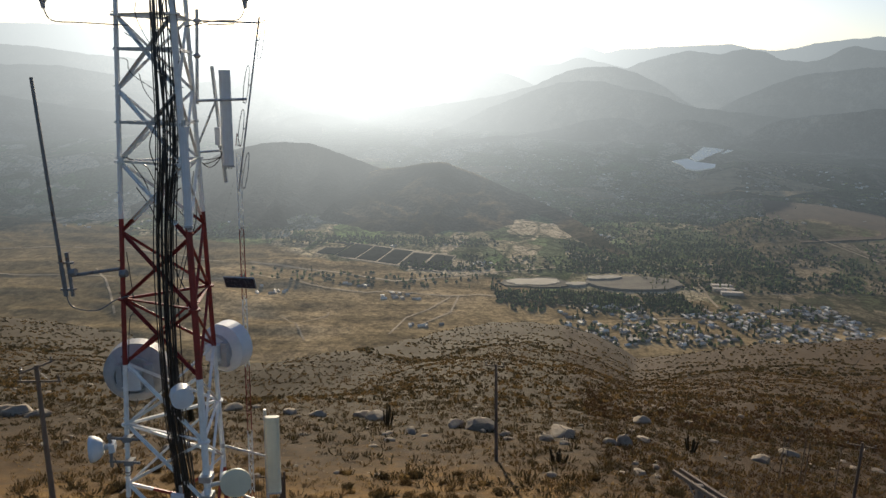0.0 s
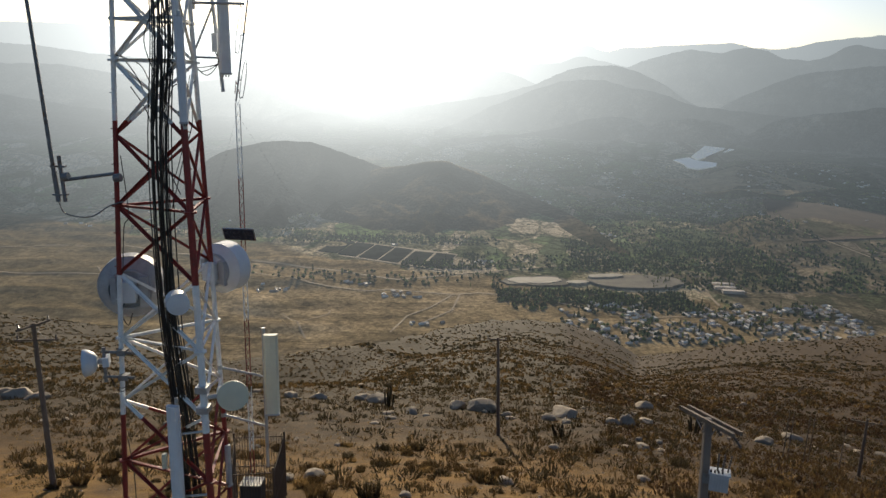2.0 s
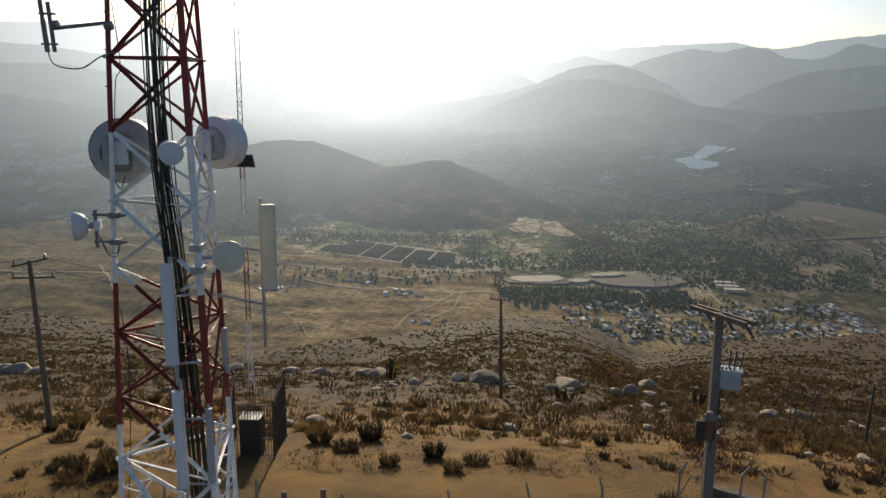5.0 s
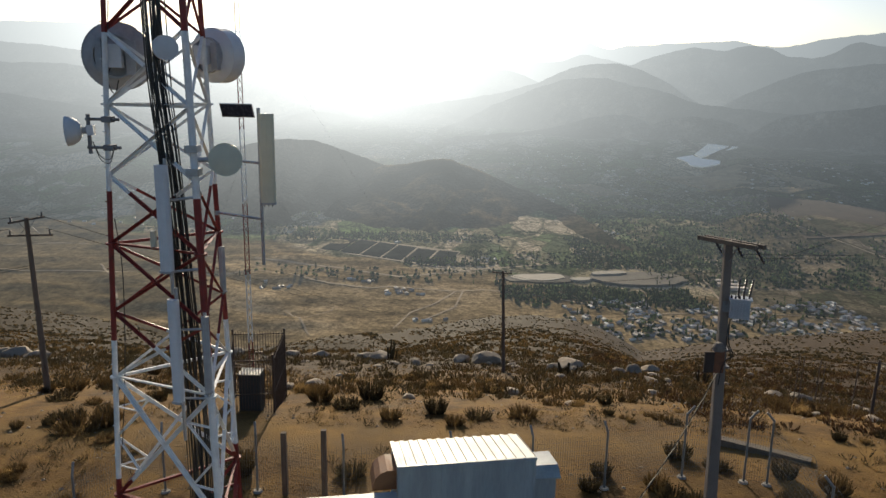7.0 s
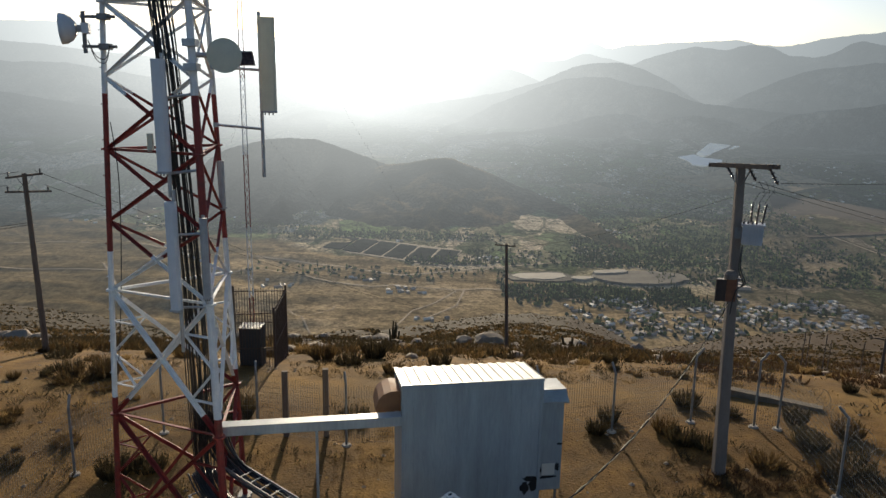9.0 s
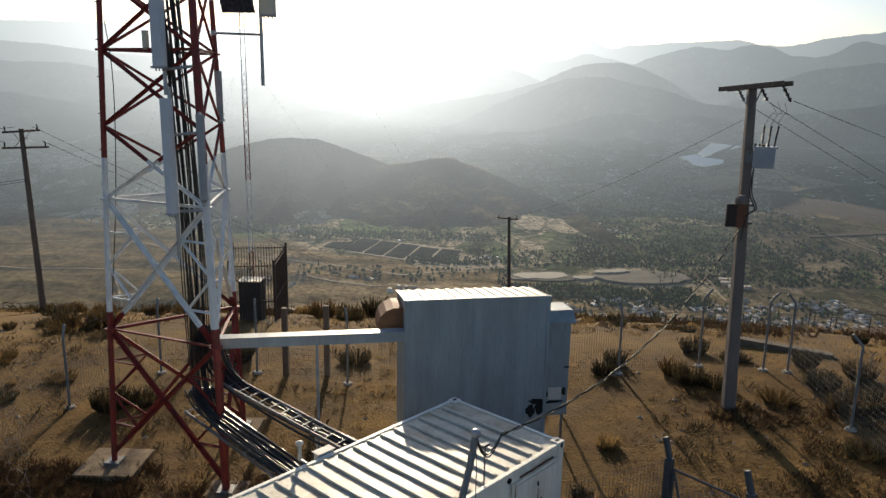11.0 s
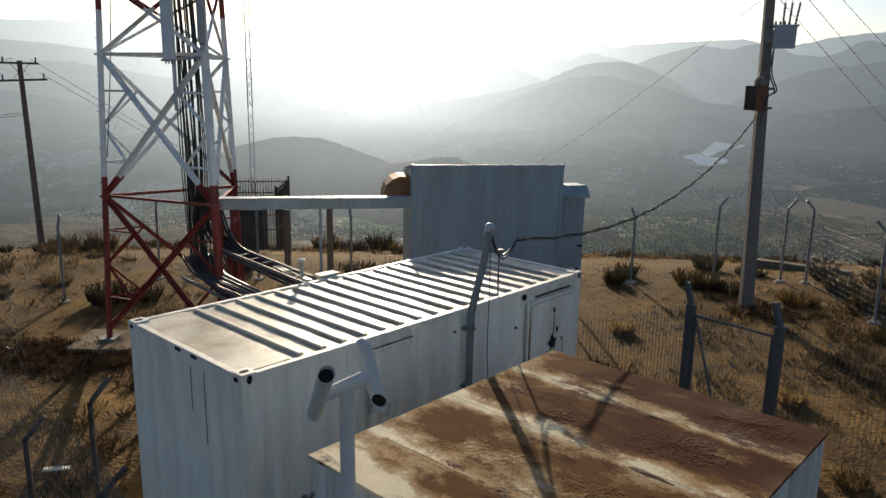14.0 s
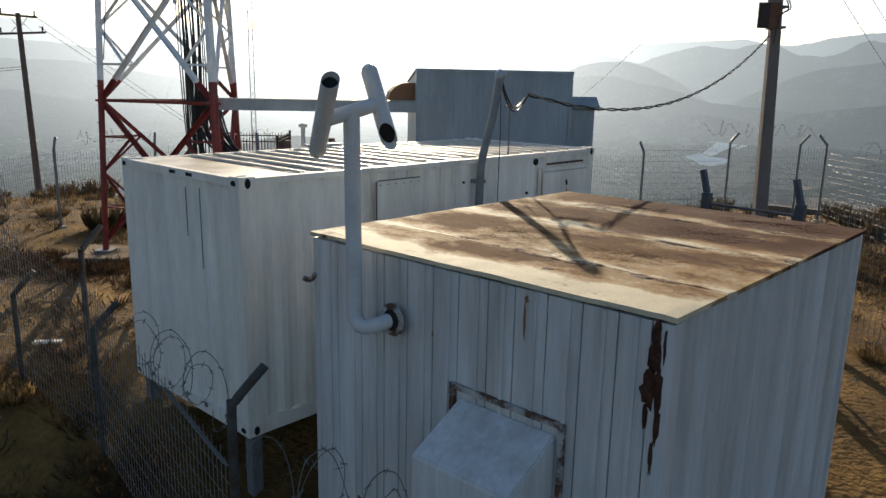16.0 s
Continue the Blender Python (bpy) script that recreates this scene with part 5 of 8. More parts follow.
def lattice_tower():
    t = thing("lattice_tower", pose(0, 0, 0), "tall red and white painted three-legged steel lattice tower on concrete pads", "tower")
    TOP = 22.6
    for k, r in enumerate((0.064, 0.085, 0.064)):
        painted("leg", node(k, 0.12), node(k, TOP), lambda bm, a, b: tube(bm, a, b, r * (1 - 0.012 * a.z), r * (1 - 0.012 * b.z), 12), t)
        for z in (3.2, 6.05, 9.05, 11.95, 14.85, 17.8, 20.7):
            part("flange", lathe(bmesh.new(), [(0, -0.02), (r + 0.045, -0.02), (r + 0.045, 0.02), (0, 0.02)], Matrix.Translation(node(k, z)), 14), band(z), t)
        z = 0.6
        while z < 21:
            if k != 1 or z > 6:
                part("step_bolt", tube(bmesh.new(), node(k, z), node(k, z) + Vector((0.10 * math.cos(LEGS[k] + 0.9), 0.10 * math.sin(LEGS[k] + 0.9), 0)), 0.011, n=6), band(z), t)
            z += 0.72
    rings = (0.3, 3.2, 6.05, 9.05, 11.95, 14.85, 17.8, 20.7)
    for k in range(3):
        j = (k + 1) % 3
        face = (node(k, 5) + node(j, 5)) / 2 - Vector((CENTRE.x, CENTRE.y, 5))

        def iron(w):
            return lambda bm, a, b: angle_iron(bm, a, b, w, 0.009, face)

        for z in rings[1:]:
            painted("strut", node(k, z), node(j, z), iron(0.062), t)
        for z0, z1 in zip(rings[:2], rings[1:3]):
            A0, B0, A1, B1 = node(k, z0), node(j, z0), node(k, z1), node(j, z1)
            painted("diagonal", A0, B1, iron(0.085), t)
            painted("diagonal", B0, A1, iron(0.085), t)
            mid = (A0 + B1 + B0 + A1) / 4
            for P0, P1, Q0, Q1 in ((A0, A1, B1, B0), (B0, B1, A1, A0)):
                h = P0.lerp(P1, 0.5)
                lowm, upm = P0.lerp(Q0, 0.25), P1.lerp(Q1, 0.25)
                painted("sub_brace", h, lowm, iron(0.045), t)
                painted("sub_brace", h, upm, iron(0.045), t)
                painted("sub_brace", P0.lerp(P1, 0.25), lowm, iron(0.04), t)
                painted("sub_brace", P0.lerp(P1, 0.75), upm, iron(0.04), t)
        for z0, z1 in zip(rings[2:], rings[3:]):
            zm = (z0 + z1) / 2
            for a, b in ((z0, zm), (zm, z1)):
                painted("diagonal", node(k, a), node(j, b), iron(0.062), t)
                painted("diagonal", node(j, a), node(k, b), iron(0.062), t)
    for z in (18.6, 20.05):
        for k in range(3):
            a, b = node(k, z), node((k + 1) % 3, z)
            part("mount_ring", bar(bmesh.new(), a - (b - a) * 0.04, b + (b - a) * 0.04, 0.05, 0.06), GALV, t)
    for k in range(3):
        p = node(k, 0)
        part("base_plate", box(bmesh.new(), p.x - 0.17, p.y - 0.17, 0.07, p.x + 0.17, p.y + 0.17, 0.12, 0.006), STEEL, t)
    return t


lattice_tower()
DUSTY_PAD = mat("dusty_concrete", (0.33, 0.25, 0.16), rough=0.95, var=0.3, scale=2.5, bump=0.4, second=(0.17, 0.115, 0.065), cover=0.48, edge=0.3, spec=0.1)
for k, (dx, dy) in enumerate(((0.66, 0.62), (0.42, 0.42), (0.42, 0.42))):
    p = node(k, 0)
    slab = box(bmesh.new(), p.x - dx, p.y - dy, -0.5, p.x + dx, p.y + dy, 0.07, 0.02)
    tagged(part("concrete_pad", slab, DUSTY_PAD), "grey concrete foundation pad under a tower leg", "foundation", "tower pads")


def cable_run(name, path, count, spread, seed, label):
    """Black feeder cables lying side by side, each with its own small wander, with straps."""
    c = thing(name, pose(0, 0, 0), label, "cables")
    rng = random.Random(seed)
    for i in range(count):
        o = (i / (count - 1) - 0.5) * spread
        d = rng.uniform(-0.07, 0.07)
        r = rng.choice((0.009, 0.012, 0.014, 0.017)) * (1.6 if name == "tray_cables" else 1)
        cut = rng.choice((0, 0, 0, 1, 1, 2)) if name == "feeder_cables" else 0
        pts = [Vector(p) + Vector((o * (1 if k < len(path) - 5 or name != "feeder_cables" else 0.75) + rng.uniform(-0.05, 0.05), d + 0.35 * o + rng.uniform(-0.02, 0.02), rng.uniform(-0.02, 0.02) + (0.5 * d if k > len(path) - 4 else 0))) for k, p in enumerate(path)][cut:]
        part("cable", pipe(bmesh.new(), pts, r, 6), BLACK, c, smooth=True)
    return c


DOWN = [(-5.40, 14.55, 22.0), (-5.42, 14.55, 20.0), (-5.42, 14.5, 18.2), (-5.62, 14.5, 15.9), (-5.62, 14.45, 12.8), (-5.46, 14.4, 10.7), (-5.28, 14.4, 7.2), (-5.2, 14.4, 4.3), (-5.2, 14.4, 2.5), (-5.0, 14.15, 1.85), (-4.4, 13.5, 1.62), (-3.3, 12.5, 1.5), (-1.6, 11.0, 1.5)]
cable_run("feeder_cables", DOWN, 23, 0.38, 3, "thick bundle of black feeder cables hanging down a tower")
cable_run("tray_cables", [(-5.25, 14.45, 2.1), (-4.9, 14.0, 1.84), (-4.2, 13.35, 1.76), (-3.0, 12.25, 1.66), (-1.7, 11.1, 1.55)], 15, 0.50, 12, "thick black feeder cables lying on a tray")
cable_run("tray_cables", [(-5.1, 14.75, 3.4), (-4.95, 14.7, 2.6), (-4.5, 14.45, 2.2), (-3.7, 13.95, 1.98), (-2.2, 13.0, 1.75), (-0.6, 11.9, 1.7)], 20, 0.40, 8, "black cables sagging along a tray to a container")


def cable_tray(a, b, w):
    t = thing("cable_tray", pose(0, 0, 0), "galvanised ladder tray carrying black cables", "cable tray", "cable trays")
    a, b = Vector(a), Vector(b)
    s = (b - a).cross(Vector((0, 0, 1))).normalized() * w / 2
    for sg in (-1, 1):
        part("rail", bar(bmesh.new(), a + s * sg, b + s * sg, 0.03, 0.06), STEEL, t)
    n = int((b - a).length / 0.3)
    for i in range(n + 1):
        p = a.lerp(b, i / n)
        part("rung", bar(bmesh.new(), p - s, p + s, 0.025, 0.02), STEEL, t)
    m = a.lerp(b, 0.55)
    part("post", tube(bmesh.new(), (m.x, m.y, -0.4), m, 0.025), GALV, t)
    return t


cable_tray((-5.3, 14.3, 1.70), (-1.6, 11.0, 1.38), 0.5)
cable_tray((-4.75, 14.6, 2.25), (-0.7, 11.95, 1.6), 0.36)


def loose_cables():
    """Thin jumper leads looping about the upper tower."""
    c = thing("jumper_cables", pose(0, 0, 0), "thin black jumper leads looping about the upper tower", "cables")
    rng = random.Random(21)
    for i in range(20):
        z = rng.uniform(16.8, 21.3)
        k = rng.randrange(3)
        a = node(k, z).lerp(Vector((-5.45, 14.6, z)), rng.uniform(0, 0.5))
        b = Vector((-5.45 + rng.uniform(-0.2, 0.2), 14.6 + rng.uniform(0, 0.4), z - rng.uniform(0.6, 2.2)))
        m = a.lerp(b, 0.5) + Vector((rng.uniform(-0.35, 0.25), rng.uniform(-0.2, 0.2), rng.uniform(-0.5, 0.1)))
        part("lead", pipe(bmesh.new(), [a, a.lerp(m, 0.5) + Vector((rng.uniform(-0.15, 0.15), 0, 0.1)), m, b], rng.choice((0.008, 0.011)), 5), BLACK, c)
    for z0, z1 in ((15.9, 13.4), (9.6, 4.0)):
        a = node(0, z0) + Vector((0.12, -0.06, 0))
        part("lead", pipe(bmesh.new(), [a, a + Vector((0.08, 0, -1.2)), a + Vector((-0.04, 0, (z1 - z0) * 0.6)), node(0, z1) + Vector((0.1, -0.05, 0))], 0.010, 5), BLACK, c)
    return c


loose_cables()


def drum_dish(name, p, way, r, depth, label, shade, back=True):
    """A microwave dish with a shroud; seen from behind it shows its ring, radio box and mount."""
    d = thing(name, facing(p, way), label, "dish antenna")
    part("shroud", lathe(bmesh.new(), [(r, 0.0), (r + 0.012, 0.0), (r + 0.012, depth), (r - 0.01, depth), (r, 0.0)], None, 40), shade, d)
    part("radome", lathe(bmesh.new(), [(r - 0.002, depth - 0.01), (r * 0.6, depth + 0.012), (0, depth + 0.02)], None, 40), shade, d, smooth=True)
    part("reflector", lathe(bmesh.new(), [(r, 0.01), (r * 0.9, -r * 0.08), (r * 0.66, -r * 0.20), (r * 0.4, -r * 0.28), (r * 0.2, -r * 0.31), (0, -r * 0.32)], None, 40), shade, d, smooth=True)
    if back:
        part("back_ring", lathe(bmesh.new(), [(r * 0.66, -r * 0.2), (r * 0.66, -r * 0.36), (r * 0.60, -r * 0.36), (r * 0.60, -r * 0.2)], None, 32), DULL, d)
        part("radio_box", box(bmesh.new(), -r * 0.26, -r * 0.34, -r * 0.72, r * 0.26, r * 0.34, -r * 0.32, 0.015), RADOME, d)
        part("mount_plate", box(bmesh.new(), -r * 0.62, -r * 0.55, -r * 0.50, -r * 0.34, r * 0.45, -r * 0.30, 0.01), DULL, d)
        part("mount_plate", box(bmesh.new(), r * 0.34, -r * 0.45, -r * 0.46, r * 0.52, r * 0.45, -r * 0.30, 0.01), DULL, d)
        part("lead", pipe(bmesh.new(), [(0.05, -r * 0.3, -r * 0.6), (0.12, -r * 0.7, -r * 0.7), (0.02, -r * 1.1, -r * 0.6), (-0.08, -r * 0.7, -r * 0.6)], 0.012, 6), BLACK, d)
    return d


drum_dish("microwave_dish", (-6.90, 15.62, 12.92), (-0.22, 1, 0.02), 0.69, 0.36, "large round grey microwave dish seen from its ribbed back", DULL)
drum_dish("microwave_dish", (-5.36, 17.05, 13.02), (0.42, 1, 0.02), 0.60, 0.40, "round white microwave dish with a deep shroud", RADOME)
drum_dish("drum_antenna", (-5.36, 14.25, 13.05), (0.5, -1, -0.05), 0.215, 0.30, "small pale drum antenna beside the cables", RADOME, False)
drum_dish("disc_antenna", (-4.34, 14.40, 10.93), (0.30, -1, 0.06), 0.315, 0.05, "flat round olive-grey disc antenna on a short arm", CREAM, False)
m = thing("antenna_mount", pose(0, 0, 0), "galvanised clamps and a radio unit on a tower leg", "mount")
for z in (10.7, 11.15):
    part("clamp", box(bmesh.new(), -5.03, 14.06, z - 0.07, -4.78, 14.34, z + 0.07, 0.01), GALV, m)
part("arm", tube(bmesh.new(), (-4.9, 14.22, 10.93), (-4.40, 14.50, 10.93), 0.05, n=12), GALV, m)
part("radio_unit", lathe(bmesh.new(), [(0, -0.14), (0.12, -0.14), (0.13, 0), (0.1, 0.14), (0, 0.14)], facing((-4.60, 14.52, 10.93), (0.3, -1, 0)), 18), RADOME, m)

h = thing("horn_antenna", facing((-7.40, 14.9, 11.42), (-0.92, -0.30, -0.05)), "small grey parabolic antenna with a radio box and twin brackets", "dish antenna")
part("reflector", lathe(bmesh.new(), [(0.0, 0.0), (0.12, 0.02), (0.22, 0.09), (0.285, 0.20), (0.30, 0.30), (0.29, 0.30), (0.2, 0.10), (0.0, 0.03)], None, 32), RADOME, h, smooth=True)
part("hub", tube(bmesh.new(), (0, 0, -0.10), (0, 0, 0.02), 0.07, n=16), DULL, h)
part("radio_box", box(bmesh.new(), -0.16, -0.10, -0.22, 0.16, 0.10, -0.09, 0.01), RADOME, h)
hb = thing("antenna_bracket", pose(0, 0, 0), "dark steel pipe brackets holding a small dish", "bracket")
for z in (11.65, 11.08):
    part("pipe", tube(bmesh.new(), (-7.32, 14.9, z), (-6.62, 14.86, z), 0.032, n=10), STEEL, hb)
    part("clamp", box(bmesh.new(), -6.96, 14.80, z - 0.06, -6.76, 15.0, z + 0.06, 0.01), STEEL, hb)
part("upright", tube(bmesh.new(), (-7.27, 14.9, 10.95), (-7.27, 14.9, 11.75), 0.04, n=10), STEEL, hb)
for o in (0.0, 0.07):
    part("lead", pipe(bmesh.new(), [(-7.2, 14.88, 11.2), (-7.05, 14.86, 10.9 - o), (-6.85, 14.84, 10.85 - o), (-6.75, 14.84, 11.1)], 0.009, 5), BLACK, hb)


def panel_antenna(x, y, z0, z1, w, d, turn, pole, shade, label, arms=()):
    """A tall sector panel on a pole, with tilt brackets and connectors below."""
    a = thing("panel_antenna", pose(x, y, z0, 0, 0, turn), label, "panel antenna")
    h = z1 - z0
    bm = bmesh.new()
    prof = [(-w / 2, 0.0), (-w / 2, -d * 0.55), (-w * 0.36, -d * 0.93), (0, -d), (w * 0.36, -d * 0.93), (w / 2, -d * 0.55), (w / 2, 0.0)]
    lo = [bm.verts.new((u, v, 0)) for u, v in prof]
    hi = [bm.verts.new((u, v, h)) for u, v in prof]
    for i in range(len(prof)):
        j = (i + 1) % len(prof)
        bm.faces.new((lo[i], lo[j], hi[j], hi[i]))
    bm.faces.new(lo[::-1]), bm.faces.new(hi)
    part("radome", bm, shade, a)
    part("end_cap", box(bmesh.new(), -w / 2 - 0.004, -d - 0.004, -0.015, w / 2 + 0.004, 0.004, 0.03, 0.006), DULL, a)
    for u in (-w * 0.25, 0, w * 0.25):
        part("connector", tube(bmesh.new(), (u, -d / 2, -0.06), (u, -d / 2, 0), 0.014, n=8), STEEL, a)
    if pole:
        p0, p1, off = pole
        part("pole", tube(bmesh.new(), (off[0], off[1], p0 - z0), (off[0], off[1], p1 - z0), 0.038, n=12), GALV, a)
        for z in (0.12 * h, 0.9 * h):
            part("bracket", bar(bmesh.new(), (off[0], off[1], z), (0, -0.02, z), 0.07, 0.05), GALV, a)
    for p, q in arms:
        part("arm", tube(bmesh.new(), p, q, 0.028, n=8), GALV, a)
        part("clamp", lathe(bmesh.new(), [(0, -0.05), (0.065, -0.05), (0.065, 0.05), (0, 0.05)], Matrix.Translation(p), 10), GALV, a)
    return a


def rel(x, y, z, turn, P):
    return pose(x, y, z, 0, 0, turn).inverted() @ Vector(P)


panel_antenna(-3.90, 15.95, 9.82, 11.78, 0.33, 0.14, 8, (8.40, 11.9, (-0.17, 0.08)), CREAM, "tall cream panel antenna on a pole beside a tower",
              [(rel(-3.90, 15.95, 9.82, 8, node(2, z)), rel(-3.90, 15.95, 9.82, 8, (-4.07, 16.0, z - 0.05))) for z in (10.75, 9.5)])
panel_antenna(-5.48, 14.06, 8.70, 10.84, 0.27, 0.13, -12, (8.2, 10.95, (0.0, 0.10)), RADOME, "long pale grey panel antenna on a tower face",
              [(rel(-5.48, 14.06, 8.70, -12, node(1, z)), rel(-5.48, 14.06, 8.70, -12, (-5.46, 14.16, z - 0.08))) for z in (10.2, 8.75)])
panel_antenna(-5.40, 14.02, 5.92, 8.14, 0.235, 0.12, -12, (5.0, 8.35, (0.0, 0.10)), RADOME, "long pale grey panel antenna on a tower face",
              [(rel(-5.40, 14.02, 5.92, -12, node(1, z)), rel(-5.40, 14.02, 5.92, -12, (-5.38, 14.12, z - 0.05))) for z in (7.5, 6.0)])
panel_antenna(-4.72, 13.82, 6.26, 7.86, 0.15, 0.10, 20, (6.1, 7.9, (0.0, 0.09)), DULL, "narrow grey panel antenna clamped to a tower leg")
panel_antenna(-5.20, 16.45, 7.62, 8.70, 0.13, 0.09, 60, None, DULL, "narrow grey panel antenna clamped to a tower leg")
panel_antenna(-4.98, 14.22, 16.62, 18.58, 0.16, 0.11, 15, (16.5, 18.7, (0.0, 0.08)), RADOME, "narrow pale panel antenna high on a tower")
panel_antenna(-4.86, 16.55, 17.58, 19.70, 0.24, 0.13, 30, None, RADOME, "pale panel antenna high on an outrigger pole")
rb = thing("radio_box", pose(-5.98, 14.62, 9.05), "small cream radio box on a tower brace", "radio unit")
part("case", box(bmesh.new(), -0.05, -0.05, 0, 0.05, 0.05, 0.36, 0.008), CREAM, rb)

o = thing("antenna_outrigger", pose(0, 0, 0), "galvanised pole and arms holding antennas off the tower top", "outrigger")
part("pole", tube(bmesh.new(), (-4.94, 16.6, 17.2), (-5.14, 16.6, 19.78), 0.04, n=10), GALV, o)
part("upright", tube(bmesh.new(), (-5.51, 16.6, 18.95), (-5.41, 16.6, 20.98), 0.036, n=10), GALV, o)
part("arm", tube(bmesh.new(), node(2, 19.03), (-4.40, 16.6, 19.08), 0.03, n=8), GALV, o)
part("arm", tube(bmesh.new(), node(2, 17.92), (-4.95, 16.6, 17.93), 0.024, n=8), GALV, o)
part("arm", tube(bmesh.new(), (-5.55, 16.5, 17.95), (-5.08, 16.6, 19.05), 0.024, n=8), GALV, o)
part("boom", tube(bmesh.new(), (-5.44, 16.6, 20.74), (-4.02, 16.6, 20.72), 0.02, n=8), GALV, o)
part("boom", tube(bmesh.new(), (-5.2, 16.62, 20.66), (-4.6, 16.62, 20.69), 0.014, n=8), GALV, o)
part("hub", lathe(bmesh.new(), [(0.02, -0.1), (0.07, 0), (0.02, 0.1)], facing((-5.42, 16.6, 20.74), (1, 0, 0)), 12), GALV, o)
part("hub", lathe(bmesh.new(), [(0.03, -0.06), (0.1, 0), (0.03, 0.06)], facing((-5.46, 16.6, 20.0), (0, 0, 1)), 12), GALV, o)
part("radio_unit", box(bmesh.new(), -5.12, 16.5, 18.05, -5.0, 16.62, 18.45, 0.01), RADOME, o)
for q in range(3):
    part("lead", pipe(bmesh.new(), [(-5.06, 16.55, 18.05), (-5.0, 16.5, 17.8), (-5.25 - 0.1 * q, 16.5, 17.55 + 0.08 * q), (-5.45, 16.3, 17.75)], 0.011, 5), BLACK, o)
for a in ((-7.86, 14.9, 20.8), (-4.05, 15.5, 20.93)):
    e = thing("stub_antenna", pose(*a), "dark stub antenna hanging on an outrigger at the tower top", "antenna", "stub antennas")
    part("sleeve", lathe(bmesh.new(), [(0, -0.02), (0.035, -0.02), (0.05, 0.1), (0.075, 0.14), (0.075, 0.5), (0.06, 1.3), (0, 1.3)], None, 14), DULL, e)
    part("lead", pipe(bmesh.new(), [(0, 0, 0), (0.15 if a[0] < -6 else -0.15, 0, -0.24), (0.7 if a[0] < -6 else -0.6, 0, -0.27), Vector((-6.25 if a[0] < -6 else -5.1, 15.0, 20.5)) - Vector(a)], 0.011, 5), BLACK, e)
    tip = node(0 if a[0] < -6 else 2, 21.6) - Vector(a)
    part("arm", tube(bmesh.new(), (0, 0, 0.75), tip, 0.03, n=8), GALV, e)

dp = thing("dipole_array", pose(0, 0, 0), "slender mast with four folded dipole loops", "antenna")
lo, hi = Vector((-4.66, 16.6, 17.0)), Vector((-4.05, 16.6, 20.85))
part("mast", tube(bmesh.new(), lo, hi, 0.02, n=8), DULL, dp)
for i in range(4):
    c = lo.lerp(hi, 0.12 + 0.25 * i)
    s = 1 if i in (0, 3) else -1
    q = [(0.12 * s, -0.36), (0.07 * s, -0.38), (0.06 * s, 0), (0.09 * s, 0.38), (0.14 * s, 0.38), (0.16 * s, 0), (0.14 * s, -0.36), (0.12 * s, -0.37)]
    part("dipole_loop", pipe(bmesh.new(), [c + Vector((u + v * 0.158, 0, v)) for u, v in q], 0.009, 6), DULL, dp)
    part("spacer", tube(bmesh.new(), c, c + Vector((0.07 * s, 0, 0)), 0.014, n=6), DULL, dp)

w = thing("whip_antenna", pose(0, 0, 0), "long dark fibreglass whip antenna on a horizontal arm", "antenna")
part("whip", tube(bmesh.new(), (-7.93, 14.87, 14.95), (-8.22, 14.87, 19.46), 0.042, 0.034, 12), STEEL, w)
part("ferrule", tube(bmesh.new(), (-7.925, 14.87, 14.93), (-7.965, 14.87, 15.55), 0.05, n=12), STEEL, w)
part("bracket_pole", tube(bmesh.new(), (-7.78, 14.87, 14.93), (-7.84, 14.87, 15.88), 0.04, n=12), STEEL, w)
for z in (15.08, 15.66):
    part("clamp", box(bmesh.new(), -8.02, 14.82, z - 0.02, -7.72, 14.92, z + 0.02, 0.005), STEEL, w)
part("arm", tube(bmesh.new(), (-7.78, 14.87, 15.38), node(0, 15.52), 0.036, n=12), STEEL, w)
for px in (-7.74, -6.66):
    part("clamp_block", tube(bmesh.new(), (px - 0.07, 14.87, 15.44), (px + 0.07, 14.87, 15.46), 0.085, n=12), STEEL, w)
part("lead", pipe(bmesh.new(), [(-7.92, 14.87, 14.94), (-7.80, 14.87, 14.68), (-7.3, 14.88, 14.62), (-6.9, 14.9, 14.85), (-6.6, 14.9, 14.95)], 0.014, 6), STEEL, w)


